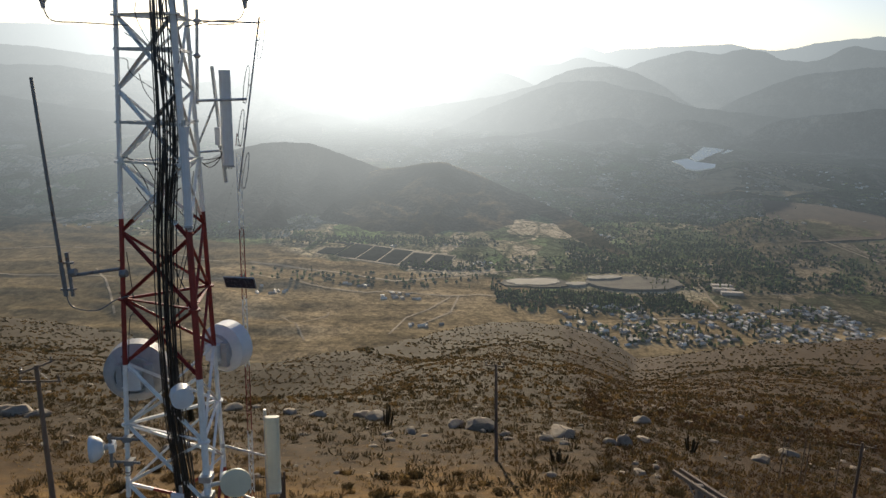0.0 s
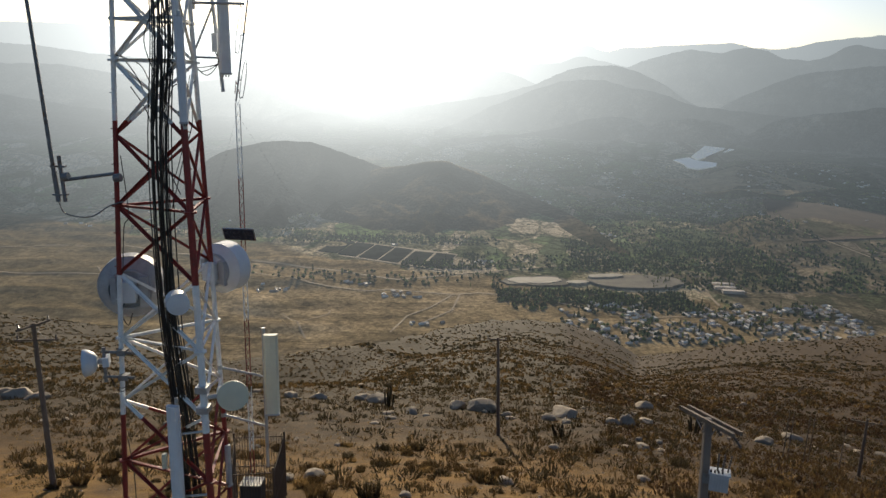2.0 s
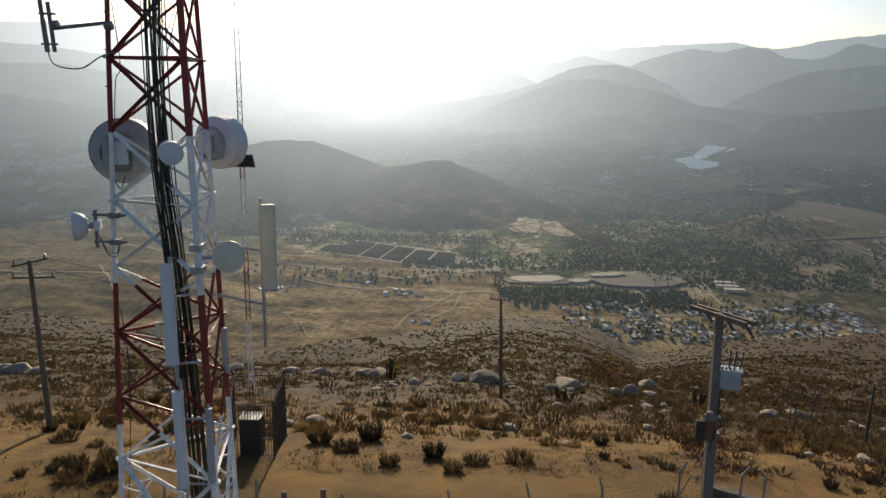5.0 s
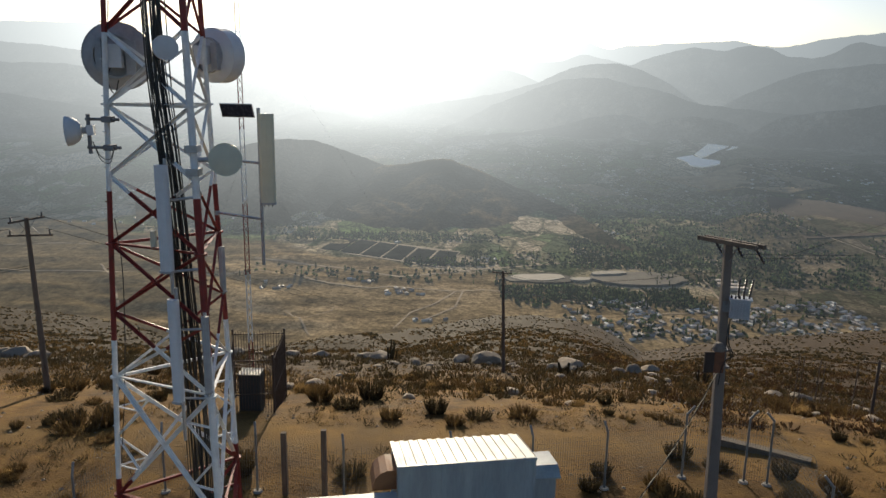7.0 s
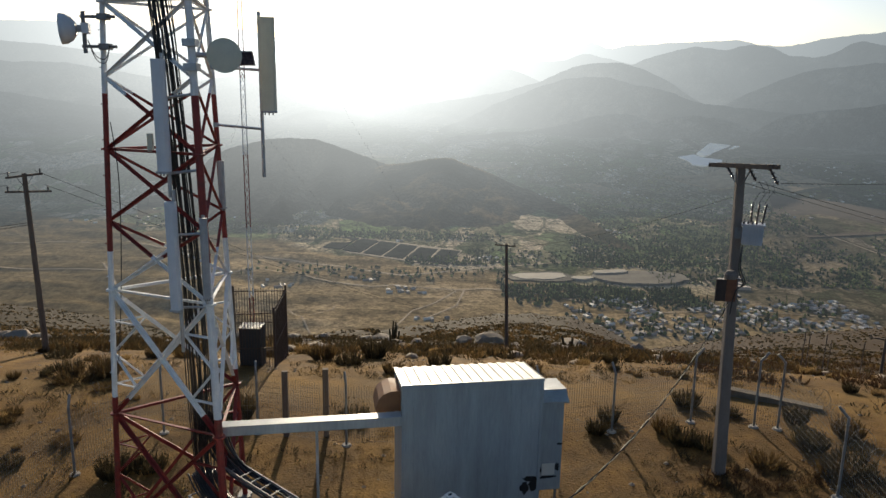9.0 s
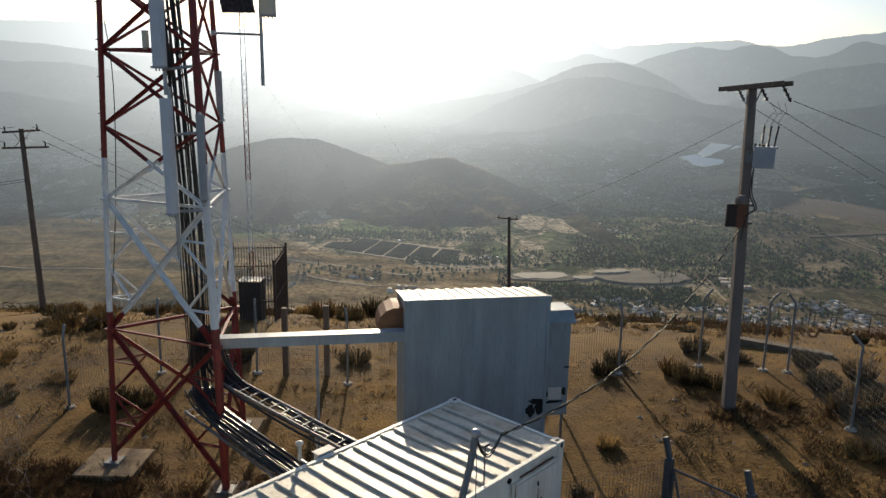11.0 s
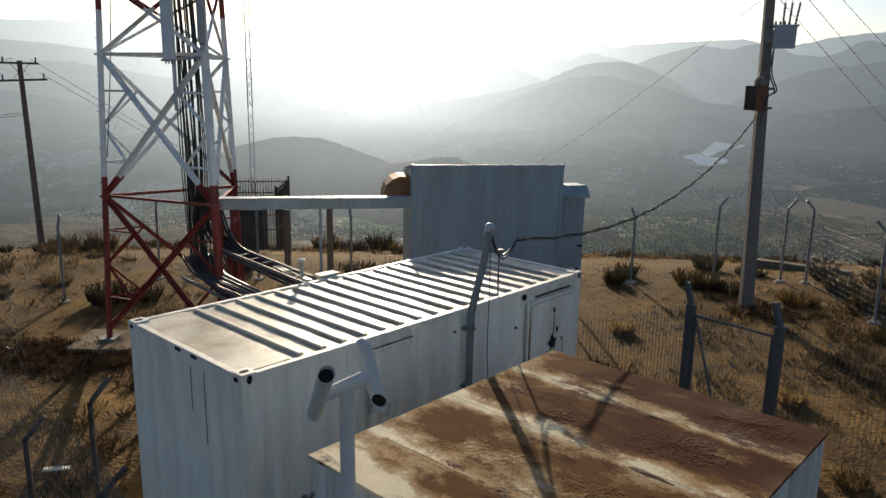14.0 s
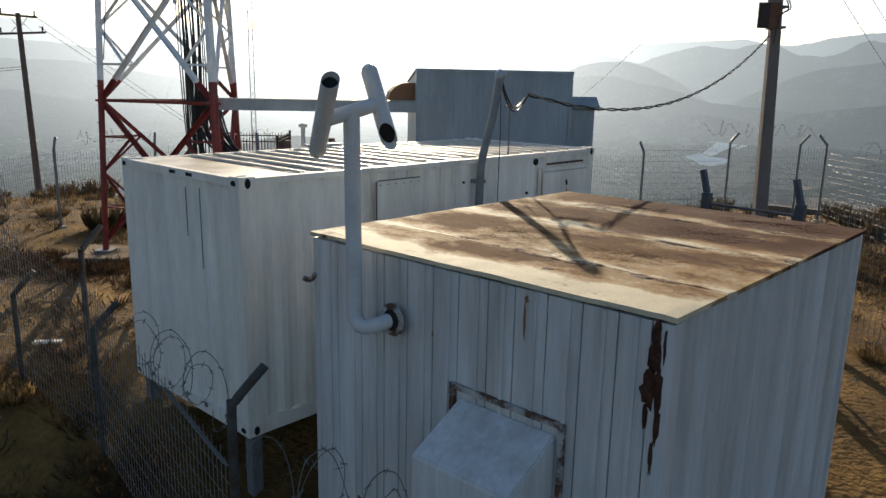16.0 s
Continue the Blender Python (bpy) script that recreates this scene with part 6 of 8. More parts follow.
# ---- slim guyed mast in its cage ----
def slim_mast():
    x, y, z0, z1 = -8.42, 29.5, -1.4, 17.0
    m = thing("guyed_mast", pose(0, 0, 0), "slim red and white guyed lattice mast with a small solar panel", "mast")
    T = [(x + 0.115 * math.cos(a), y + 0.115 * math.sin(a)) for a in (2.4, 4.5, 0.3)]
    sec = 3.0
    k = 0
    z = z0
    while z < z1 - 0.6:
        zt = min(z + sec, z1)
        c = TOWER_WHITE if k % 2 else RED
        for px, py in T:
            part("leg", tube(bmesh.new(), (px, py, z), (px, py, zt), 0.018, n=6), c, m)
        bm = bmesh.new()
        q, s = z, 0
        while q < zt - 0.2:
            for i in range(3):
                a, b = T[i], T[(i + 1) % 3]
                bar(bm, (*a, q), (*b, q + 0.35), 0.012, 0.012)
            q += 0.35
            s += 1
        part("lacing", bm, c, m)
        z, k = zt, k + 1
    for px, py in T:
        part("top_bar", tube(bmesh.new(), (px, py, z1 - 0.02), (x, y, z1 + 0.5), 0.014, n=6), RED, m)
    sp = part("solar_panel", box(bmesh.new(), -0.62, -0.03, -0.26, 0.62, 0.03, 0.26, 0.006, pose(x - 0.05, y - 0.28, 11.36, 28, 0, -4)), SOLAR, m, "dark blue solar panel in a metal frame")
    part("frame", box(bmesh.new(), -0.66, -0.02, -0.30, 0.66, 0.024, 0.30, 0.006, pose(x - 0.05, y - 0.262, 11.36, 28, 0, -4)), GALV, sp)
    for i in range(3):
        a = (2.4, 4.5, 0.3)[i]
        for zt, rr in ((16.2, 11.0), (9.5, 8.5)):
            gx, gy = x + rr * math.cos(a), y + rr * math.sin(a)
            part("guy_wire", tube(bmesh.new(), (x, y, zt), (gx, gy, ground_z(gx, gy)), 0.0014, n=4), STEEL, m)
    return m


SOLAR = mat("solar_cells", (0.035, 0.045, 0.07), rough=0.25, var=0.2, scale=8, bump=0.0)
slim_mast()


def cage():
    c = thing("bar_cage", pose(0, 0, 0), "dark rusty steel bar cage with a wire coil round a mast", "cage")
    pts = [(-8.75, 27.6), (-7.05, 27.9), (-7.35, 31.2), (-9.6, 30.9)]
    h0, h1 = -1.6, 1.55
    for (ax, ay), (bx, by) in zip(pts, pts[1:] + pts[:1]):
        d = math.hypot(bx - ax, by - ay)
        n = int(d / 0.115)
        part("corner_bar", box(bmesh.new(), ax - 0.04, ay - 0.04, h0, ax + 0.04, ay + 0.04, h1 + 0.12), RUSTY_BAR, c)
        for z in (h0 + 0.25, h1 - 0.12, (h0 + h1) / 2):
            part("rail", bar(bmesh.new(), (ax, ay, z), (bx, by, z), 0.04, 0.04), RUSTY_BAR, c)
        for i in range(1, n):
            t = i / n
            part("upright_bar", tube(bmesh.new(), (ax + (bx - ax) * t, ay + (by - ay) * t, h0), (ax + (bx - ax) * t, ay + (by - ay) * t, h1 + 0.04 * math.sin(i * 2.3)), 0.013, n=5), RUSTY_BAR, c)
    return c


RUSTY_BAR = mat("dark_rusty_bar", (0.075, 0.05, 0.035), rough=0.8, var=0.4, scale=9)
cage()
CASE_DARK = mat("dark_cabinet_paint", (0.055, 0.05, 0.045), rough=0.7, var=0.3, scale=5)
bx = thing("equipment_box", pose(-8.1, 28.35, -1.6), "dark equipment cabinet with a slatted pale top inside a cage", "cabinet")
part("case", box(bmesh.new(), -0.45, -0.3, 0, 0.45, 0.35, 2.28, 0.015), CASE_DARK, bx)
for i in range(6):
    part("top_slat", box(bmesh.new(), -0.46 + 0.155 * i, -0.36, 2.30, -0.33 + 0.155 * i, 0.40, 2.34, 0.005), WHITE_ROOF, bx)

# ---- poles, wires, fences ----
WOOD = mat("weathered_pole_wood", (0.15, 0.115, 0.085), rough=0.85, var=0.3, scale=4, bump=0.5, grain=30, second=(0.09, 0.065, 0.05), cover=0.4, stretch=(1, 1, 0.15))
POLE_CONCRETE = mat("grey_pole_concrete", (0.19, 0.158, 0.132), rough=0.9, var=0.2, scale=3, bump=0.3, second=(0.11, 0.09, 0.075), cover=0.4, stretch=(1, 1, 0.3))
PORCELAIN = mat("brown_porcelain", (0.07, 0.06, 0.055), rough=0.3, var=0.2, bump=0)
LINE = mat("matt_black_line", (0.03, 0.029, 0.028), rough=0.95, var=0.2, bump=0, spec=0.05)
DARK_POST = mat("dark_post", (0.085, 0.078, 0.070), rough=0.8, var=0.3, scale=6, second=(0.06, 0.042, 0.03), cover=0.45, spec=0.2)
WIRE = mat("dull_wire", (0.17, 0.16, 0.14), rough=0.6, metal=0.2, var=0.2, bump=0)
TANK = mat("transformer_grey", (0.46, 0.48, 0.50), rough=0.45, var=0.12, scale=5, second=(0.33, 0.32, 0.30), cover=0.3)


BOX_RUST = mat("rusty_box", (0.17, 0.075, 0.04), rough=0.8, var=0.35, scale=8, second=(0.09, 0.04, 0.025), cover=0.4)
BOX_DARK = mat("brown_black_door", (0.05, 0.035, 0.028), rough=0.8, var=0.3, scale=8)


def insulator(parent, a, b, r=0.045, sheds=5):
    """A ribbed insulator from a to b."""
    a, b = Vector(a), Vector(b)
    L = (b - a).length
    prof = [(0, 0), (r * 0.5, 0)]
    for i in range(sheds):
        z = L * (i + 0.3) / sheds
        prof += [(r * 0.5, z), (r, z + L * 0.12 / sheds), (r * 0.5, z + L * 0.4 / sheds)]
    prof += [(r * 0.4, L), (0, L)]
    return part("insulator", lathe(bmesh.new(), prof, facing(a, b - a), 12), PORCELAIN, parent)


def transformer_pole():
    p = thing("transformer_pole", pose(0, 0, 0), "grey concrete power pole with a wooden crossarm", "utility pole")
    bm = bmesh.new()
    lo, hi = Vector((7.68, 18.78, -0.4)), Vector((7.41, 18.80, 8.62))
    a = [bm.verts.new(lo + Vector((sx * 0.165, sy * 0.135, 0))) for sx, sy in ((-1, -1), (1, -1), (1, 1), (-1, 1))]
    b = [bm.verts.new(hi + Vector((sx * 0.10, sy * 0.085, 0))) for sx, sy in ((-1, -1), (1, -1), (1, 1), (-1, 1))]
    for i in range(4):
        bm.faces.new((a[i], a[(i + 1) % 4], b[(i + 1) % 4], b[i]))
    bm.faces.new(a[::-1]), bm.faces.new(b)
    bmesh.ops.bevel(bm, geom=list(bm.edges), offset=0.02, segments=1, affect="EDGES")
    part("shaft", bm, POLE_CONCRETE, p)
    L, R = Vector((7.06, 19.78, 8.50)), Vector((7.82, 17.75, 8.66))
    n = (R - L).cross(Vector((0, 0, 1))).normalized() * 0.13
    for s in (-1, 1):
        part("crossarm", bar(bmesh.new(), L + n * s, R + n * s, 0.085, 0.11), WOOD, p, "weathered timber crossarm")
    m = (L + R) / 2
    for e in (0.28, 0.72):
        part("brace", bar(bmesh.new(), L.lerp(R, e) + n, Vector((7.44, 18.8, 7.95)), 0.035, 0.01), STEEL, p)
    for e, d in ((0.98, (0.30, 0.10, -0.42)), (0.66, (0.26, 0.10, -0.36)), (0.30, (0.25, 0.1, -0.34))):
        s = L.lerp(R, e)
        insulator(p, s + n, s + n + Vector(d), 0.055, 4)
    for z in (5.15, 5.62):
        part("band", box(bmesh.new(), 7.34, 18.64, z - 0.03, 7.72, 18.94, z + 0.03, 0.004), STEEL, p)
    t = thing("transformer", pose(7.80, 18.62, 6.58, 0, 0, -18), "grey pole-mounted transformer with three tall bushings", "transformer")
    part("tank", box(bmesh.new(), -0.24, -0.17, 0, 0.26, 0.17, 0.50, 0.02), TANK, t)
    part("lid", box(bmesh.new(), -0.28, -0.21, 0.50, 0.30, 0.21, 0.54, 0.01), TANK, t)
    for i in range(7):
        part("cooling_fin", box(bmesh.new(), -0.22 + 0.072 * i, -0.21, 0.05, -0.205 + 0.072 * i, -0.165, 0.44), TANK, t)
    for i, u in enumerate((-0.05, 0.08, 0.22)):
        bush = insulator(t, (u, 0.0, 0.54), (u + 0.03 * i, 0.0, 1.06), 0.042, 6)
    for i in range(4):
        part("low_bushing", lathe(bmesh.new(), [(0, 0), (0.022, 0), (0.03, 0.05), (0, 0.1)], pose(-0.22 + 0.1 * i, -0.13, 0.54), 8), PORCELAIN, t)
    part("bracket", box(bmesh.new(), -0.42, -0.05, 0.12, -0.23, 0.05, 0.42, 0.01), STEEL, t)
    for i in range(3):
        part("jumper", pipe(bmesh.new(), [(-0.05 + 0.14 * i, 0, 1.07), (0.1 + 0.14 * i, 0.05, 1.35), (0.2 + 0.12 * i, 0.1, 1.35), (0.05 + 0.16 * i, 0.2, 1.62)], 0.006, 5), BLACK, t)
    k = thing("meter_box", pose(7.28, 18.62, 5.08), "rusty open switch box with a dark door on a pole", "switch box")
    part("case", box(bmesh.new(), -0.06, -0.20, 0, 0.20, 0.02, 0.62, 0.01), BOX_RUST, k)
    part("door", box(bmesh.new(), -0.34, -0.24, 0.02, -0.08, -0.18, 0.60, 0.008), BOX_DARK, k)
    part("cowl", lathe(bmesh.new(), [(0, -0.12), (0.16, -0.12), (0.16, 0.0), (0.1, 0.09), (0, 0.11)], pose(0.06, -0.1, 0.72), 16), POLE_CONCRETE, k)
    for o in (0.0, 0.05):
        part("lead", pipe(bmesh.new(), [(0.25, -0.16, 1.5), (0.20 + o, -0.2, 0.9), (0.36 + o, -0.2, 0.5), (0.22, -0.2, 0.35), (0.14, -0.2, 0.1), (0.1, -0.2, -0.3 - o)], 0.016, 6), BLACK, k)
    return p


transformer_pole()


def wire(name, pts, r, label, m=None):
    return tagged(part(name, pipe(bmesh.new(), pts, r, 5), m or LINE), label, "wire")


head = pose(-2.01, 6.66, 0.16, 0, 0, 48.6) @ Vector((4.28, -0.06, 3.36))
TWIST = mat("pale_insulation", (0.20, 0.165, 0.10), rough=0.7, var=0.25, scale=20, bump=0)
line = sag((7.38, 18.60, 5.0), head, 0.80, 80)
service = thing("service_cable", pose(0, 0, 0), "twisted yellowish service cable sagging from a pole to a container mast", "cable")
for k in range(2):
    part("strand", pipe(bmesh.new(), [p + 0.016 * Vector((math.cos(i * 0.9 + math.pi * k), 0, math.sin(i * 0.9 + math.pi * k))) for i, p in enumerate(line)], 0.012, 5), (TWIST, LINE)[k], service)
for s, e in (((8.1, 17.95, 8.25), (74, 106.6, -0.5)), ((7.78, 18.6, 8.2), (75, 104, -9)), ((7.5, 19.3, 8.15), (74, 108, -9.5))):
    wire("power_line", sag(s, e, 0.5, 14), 0.008, "thin overhead power line falling down the slope")
wire("power_line", sag((7.30, 18.9, 7.75), (3.3, 51, -0.5), 0.5, 14), 0.006, "thin overhead power line falling down the slope")


def wood_pole(base, top, arms, label):
    p = thing("wooden_pole", pose(0, 0, 0), label, "utility pole", "wooden poles")
    base, top = Vector(base), Vector(top)
    part("shaft", tube(bmesh.new(), base, top, 0.15, 0.10, 14), WOOD, p)
    for a, b, w in arms:
        a, b = Vector(a), Vector(b)
        part("crossarm", bar(bmesh.new(), a, b, w, w), WOOD, p)
        c = (a + b) / 2
        for e in (0.06, 0.94):
            q = a.lerp(b, e)
            insulator(p, q, q + Vector((0, 0, 0.26)), 0.06, 3)
            part("brace", bar(bmesh.new(), a.lerp(b, 0.25 if e < 0.5 else 0.75), c - Vector((0, 0, -0.5 if a.z < top.z - 0.5 else 0.55)), 0.03, 0.01), STEEL, p)
    return p


wood_pole((-19.0, 32.2, -2.2), (-19.16, 32.2, 6.32), [((-20.1, 32.2, 5.45), (-18.02, 32.2, 5.54), 0.09), ((-19.5, 31.4, 6.2), (-18.8, 33.0, 6.22), 0.09)], "leaning brown wooden power pole with two crossarms")
wood_pole((4.12, 51, -9.2), (3.80, 51, -0.42), [((2.98, 51, -0.52), (4.45, 51, -0.62), 0.09)], "slim dark wooden power pole on the slope")
wood_pole((33.95, 55, -14.4), (34.0, 55, -8.0), [((32.9, 55.4, -8.3), (35.0, 54.6, -8.3), 0.09)], "dark wooden power pole among thin posts on the slope")
for s, e in (((-20.0, 32.2, 5.75), (-60, 21, 3)), ((-19.3, 32.0, 6.4), (-60, 20, 3.6)), ((-19.1, 32.1, 4.1), (-60, 19, 1)), ((-19.1, 32.1, 4.0), (-60, 18.4, 0.5)), ((-18.9, 32.6, 6.4), (-7.0, 120, -26)), ((-18.4, 32.4, 5.8), (-6, 120, -26.5))):
    wire("power_line", sag(s, e, 0.6, 14), 0.010, "thin overhead power line from a wooden pole")
for x, y in ((29.3, 55), (29.0, 57), (31.3, 58), (32.4, 55.2), (28.3, 56.4)):
    g = ground_z(x, y)
    tagged(part("thin_post", tube(bmesh.new(), (x, y, g - 0.3), (x + 0.12, y, g + 4.2), 0.05, 0.04, 8), WOOD), "thin dark wooden post standing in scrub", "post", "thin posts")


# ---- security fence ----
def fence_post(x, y, h, lean, group, shade=None, bend=None):
    """A steel post with its head bent over; lean: the way the head points."""
    g = ground_z(x, y)
    h = bend - g if bend is not None else h
    p = thing("fence_post", pose(x, y, g), "grey steel fence post with a bent head", "fence post", group)
    d = Vector((lean[0], lean[1], 0)).normalized()
    part("shaft", pipe(bmesh.new(), [(0, 0, -0.3), (0, 0, h * 0.5), (0, 0, h - 0.06), d * 0.03 + Vector((0, 0, h + 0.04)), d * 0.25 + Vector((0, 0, h + 0.29))], 0.036, 10), shade or POST_GREY, p, smooth=True)
    if shade is None:
        part("footing", lathe(bmesh.new(), [(0, 0.05), (0.12, 0.05), (0.17, -0.02), (0.17, -0.2)], None, 12), CONCRETE, p)
    return p


def fence_panel(a, b, h):
    """Welded wire mesh between two posts, with spikes along its top edge and one strand above."""
    a, b = Vector((*a, ground_z(*a))), Vector((*b, ground_z(*b)))
    d = b - a
    L = math.hypot(d.x, d.y)
    vs, fs = [], []
    side = Vector((-d.y, d.x, 0)).normalized()

    def strip(p, q, r):
        u = (q - p).normalized()
        e = u.cross(side).normalized()
        k = len(vs)
        for c in (p, q):
            vs.extend([c + e * r, c - e * r * 0.5 + side * r * 0.87, c - e * r * 0.5 - side * r * 0.87])
        fs.extend([(k, k + 1, k + 4, k + 3), (k + 1, k + 2, k + 5, k + 4), (k + 2, k, k + 3, k + 5)])

    n = int(L / 0.075)
    for i in range(n + 1):
        p = a + d * (i / n)
        strip(p + Vector((0, 0, 0.05)), p + Vector((0, 0, h + (0.05 if i % 2 else 0.0))), 0.0038)
    z = 0.1
    while z < h - 0.02:
        strip(a + Vector((0, 0, z)), b + Vector((0, 0, z)), 0.0032)
        z += 0.16
    me = bpy.data.meshes.new("fence_mesh")
    me.from_pydata(vs, [], fs)
    me.materials.append(WIRE)
    return tagged(new("fence_mesh", me), "grey welded wire fence mesh between steel posts", "fence", "fence panels", "stuff")


def razor_coil(a, b, r, turns, seed, label="loose coil of barbed razor wire along a fence top"):
    """A slack coil of barbed wire from a to b."""
    a, b = Vector(a), Vector(b)
    d = (b - a).normalized()
    u = d.cross(Vector((0, 0, 1))).normalized()
    w = u.cross(d)
    rng = random.Random(seed)
    pts, k = [], 14
    for i in range(turns * k + 1):
        t = i / (turns * k)
        an = 2 * math.pi * i / k
        rr = r * (1 + 0.25 * math.sin(an * 0.37 + seed) + rng.uniform(-0.06, 0.06))
        pts.append(a.lerp(b, t) + u * rr * math.cos(an) * 0.55 + w * rr * math.sin(an) + d * r * 0.7 * math.sin(an * 0.5 + seed))
    c = thing("razor_wire", pose(0, 0, 0), label, "razor wire", "razor wire coils")
    part("coil", pipe(bmesh.new(), pts, 0.0035, 4), WIRE, c)
    bm = bmesh.new()
    for i in range(0, len(pts) - 1, 2):
        q = pts[i]
        for s in (-1, 1):
            o = Vector((rng.uniform(-1, 1), rng.uniform(-1, 1), rng.uniform(-1, 1))).normalized() * 0.028
            bar(bm, q - o, q + o, 0.004, 0.004)
    tagged(part("barbed_edge", bm, WIRE, c), kind="stuff")
    return c


BACK = [(-10.04, 17.86), (-8.6, 20.4), (-5.74, 20.5), (-2.94, 19.9), (0.3, 20.3), (2.8, 20.8), (5.21, 21.31)]
RIGHT = [(5.21, 21.31), (7.95, 22.19), (9.91, 21.97), (10.6, 21.81), (10.38, 17.6), (10.2, 13.6)]
LEFT = [(-1.62, 5.0), (-3.85, 7.35), (-5.45, 8.55), (-10.6, 12.6), (-10.04, 17.86)]
for x, y in BACK:
    fence_post(x, y, 1.95, (-0.3, 1), "back fence posts")
for (x, y), l in zip(RIGHT[1:-1], ((1, 0.2), (1, 0.1), (-1, 0), (-0.4, 0.2))):
    fence_post(x, y, 2.25, l, "right fence posts")
for x, y in LEFT[:-1]:
    fence_post(x, y, 2.12, (0.9, 0.35), "left fence posts", DARK_POST, 1.28 if y < 6 else 1.0)
fence_post(4.2, 6.2, 2.1, (0.9, -0.3), "front fence posts")
fence_post(-4.45, 8.35, 2.1, (0.6, 0.5), "left fence posts", DARK_POST, 1.62)
for line, h in ((BACK, 1.85), (RIGHT, 2.15), (LEFT, 1.9)):
    for a, b in zip(line, line[1:]):
        fence_panel(a, b, h)
for x, y, hh in ((-4.84, 20.36, 2.1), (-3.63, 20.43, 2.2)):
    tagged(part("timber_post", box(bmesh.new(), x - 0.08, y - 0.07, ground_z(x, y) - 0.3, x + 0.08, y + 0.07, ground_z(x, y) + hh, 0.015), WOOD), "thick brown timber fence post", "post", "timber posts")
g0 = ground_z(-1.62, 5.0)
razor_coil((-3.0, 6.45, 1.30), (-1.75, 5.2, 1.25), 0.22, 6, 1)
razor_coil((-1.2, 4.55, 1.08), (0.1, 3.75, 1.0), 0.24, 6, 4)
razor_coil((10.45, 19.4, 2.1), (10.3, 14.6, 1.9), 0.30, 12, 6)
razor_coil((-9.4, 14.4, 1.75), (-5.7, 8.9, 1.3), 0.25, 10, 9)
razor_coil((7.0, 21.9, 2.55), (10.4, 21.9, 2.5), 0.18, 9, 11)
razor_coil((-9.8, 18.4, 2.15), (-8.7, 20.2, 2.2), 0.15, 6, 13)
razor_coil((-8.5, 27.6, 1.75), (-7.2, 27.9, 1.75), 0.18, 5, 15)


def gate():
    """A wire gate between two square posts with slanted heads."""
    g = thing("wire_gate", pose(0, 0, 0), "dark steel framed wire gate between square posts", "gate")
    A, B = Vector((4.07, 12.15, 0)), Vector((5.10, 11.02, 0))
    d = (B - A).normalized()
    n = Vector((-d.y, d.x, 0))
    for P in (A, B):
        ang = math.degrees(math.atan2(d.y, d.x))
        part("post", box(bmesh.new(), -0.065, -0.065, -0.5, 0.065, 0.065, 1.98, 0.01, pose(P.x, P.y, 0, 0, 0, ang)), GATE_STEEL, g)
        part("post_head", bar(bmesh.new(), P + Vector((0, 0, 1.95)), P + Vector((-0.07, 0.10, 2.34)), 0.08, 0.08), GATE_STEEL, g)
    a, b = A + d * 0.10, B - d * 0.10
    for p, q in (((a, 1.80), (b, 1.80)), ((a, 0.18), (b, 0.18)), ((a, 0.18), (a, 1.80)), ((b, 0.18), (b, 1.80)), ((a, 1.78), (a + d * 0.5, 0.2))):
        part("gate_bar", tube(bmesh.new(), p[0] + Vector((0, 0, p[1])), q[0] + Vector((0, 0, q[1])), 0.024, n=8), GATE_STEEL, g)
    bm = bmesh.new()
    L = (b - a).length
    for i in range(int(L / 0.06)):
        p = a + d * (0.06 * i + 0.03)
        tube(bm, p + Vector((0, 0, 0.2)), p + Vector((0, 0, 1.78)), 0.0026, n=3, caps=False)
    for i in range(11):
        tube(bm, a + Vector((0, 0, 0.3 + 0.14 * i)), b + Vector((0, 0, 0.3 + 0.14 * i)), 0.0026, n=3, caps=False)
    tagged(part("mesh", bm, GALV, g), kind="stuff")
    return g


GATE_STEEL = mat("dark_gate_steel", (0.075, 0.08, 0.085), rough=0.55, var=0.25, scale=7, second=(0.10, 0.07, 0.05), cover=0.35)
gate()
fence_panel((2.1, 11.3), (4.0, 12.2), 1.9)
fence_panel((5.15, 10.95), (7.4, 8.6), 1.9)
fence_panel((7.4, 8.6), (9.9, 6.0), 1.9)
fence_post(7.4, 8.6, 2.1, (0.5, 0.5), "front fence posts")

# ---- scrub, rocks and stones ----
def leaf_mat(name, a, b, light):
    """Thin dry leaves and twigs that let some light through."""
    m = mat(name, a, rough=0.8, var=0.35, scale=3, grain=30, bump=0, second=b, cover=0.45, edge=0.3, rand=0.25, spec=0.2)
    n, l = m.node_tree.nodes, m.node_tree.links
    p = n["Principled BSDF"]
    tr = n.new("ShaderNodeBsdfTranslucent")
    l.new(p.inputs["Base Color"].links[0].from_socket, tr.inputs[0])
    mix = n.new("ShaderNodeMixShader")
    mix.inputs[0].default_value = light
    l.new(p.outputs[0], mix.inputs[1]), l.new(tr.outputs[0], mix.inputs[2])
    l.new(mix.outputs[0], n["Material Output"].inputs[0])
    return m


DRY = leaf_mat("dry_brown_scrub", (0.150, 0.095, 0.038), (0.085, 0.055, 0.023), 0.30)
OLIVE = leaf_mat("dusty_olive_scrub", (0.088, 0.066, 0.031), (0.052, 0.040, 0.020), 0.25)
RUSSET = leaf_mat("russet_scrub", (0.085, 0.048, 0.023), (0.050, 0.030, 0.015), 0.22)
STRAW = leaf_mat("straw_grass", (0.29, 0.19, 0.078), (0.20, 0.128, 0.052), 0.5)
GRANITE = mat("granite", (0.30, 0.24, 0.17), rough=0.9, var=0.3, scale=1.2, bump=0.8, grain=14, second=(0.24, 0.175, 0.11), cover=0.45, edge=0.25)


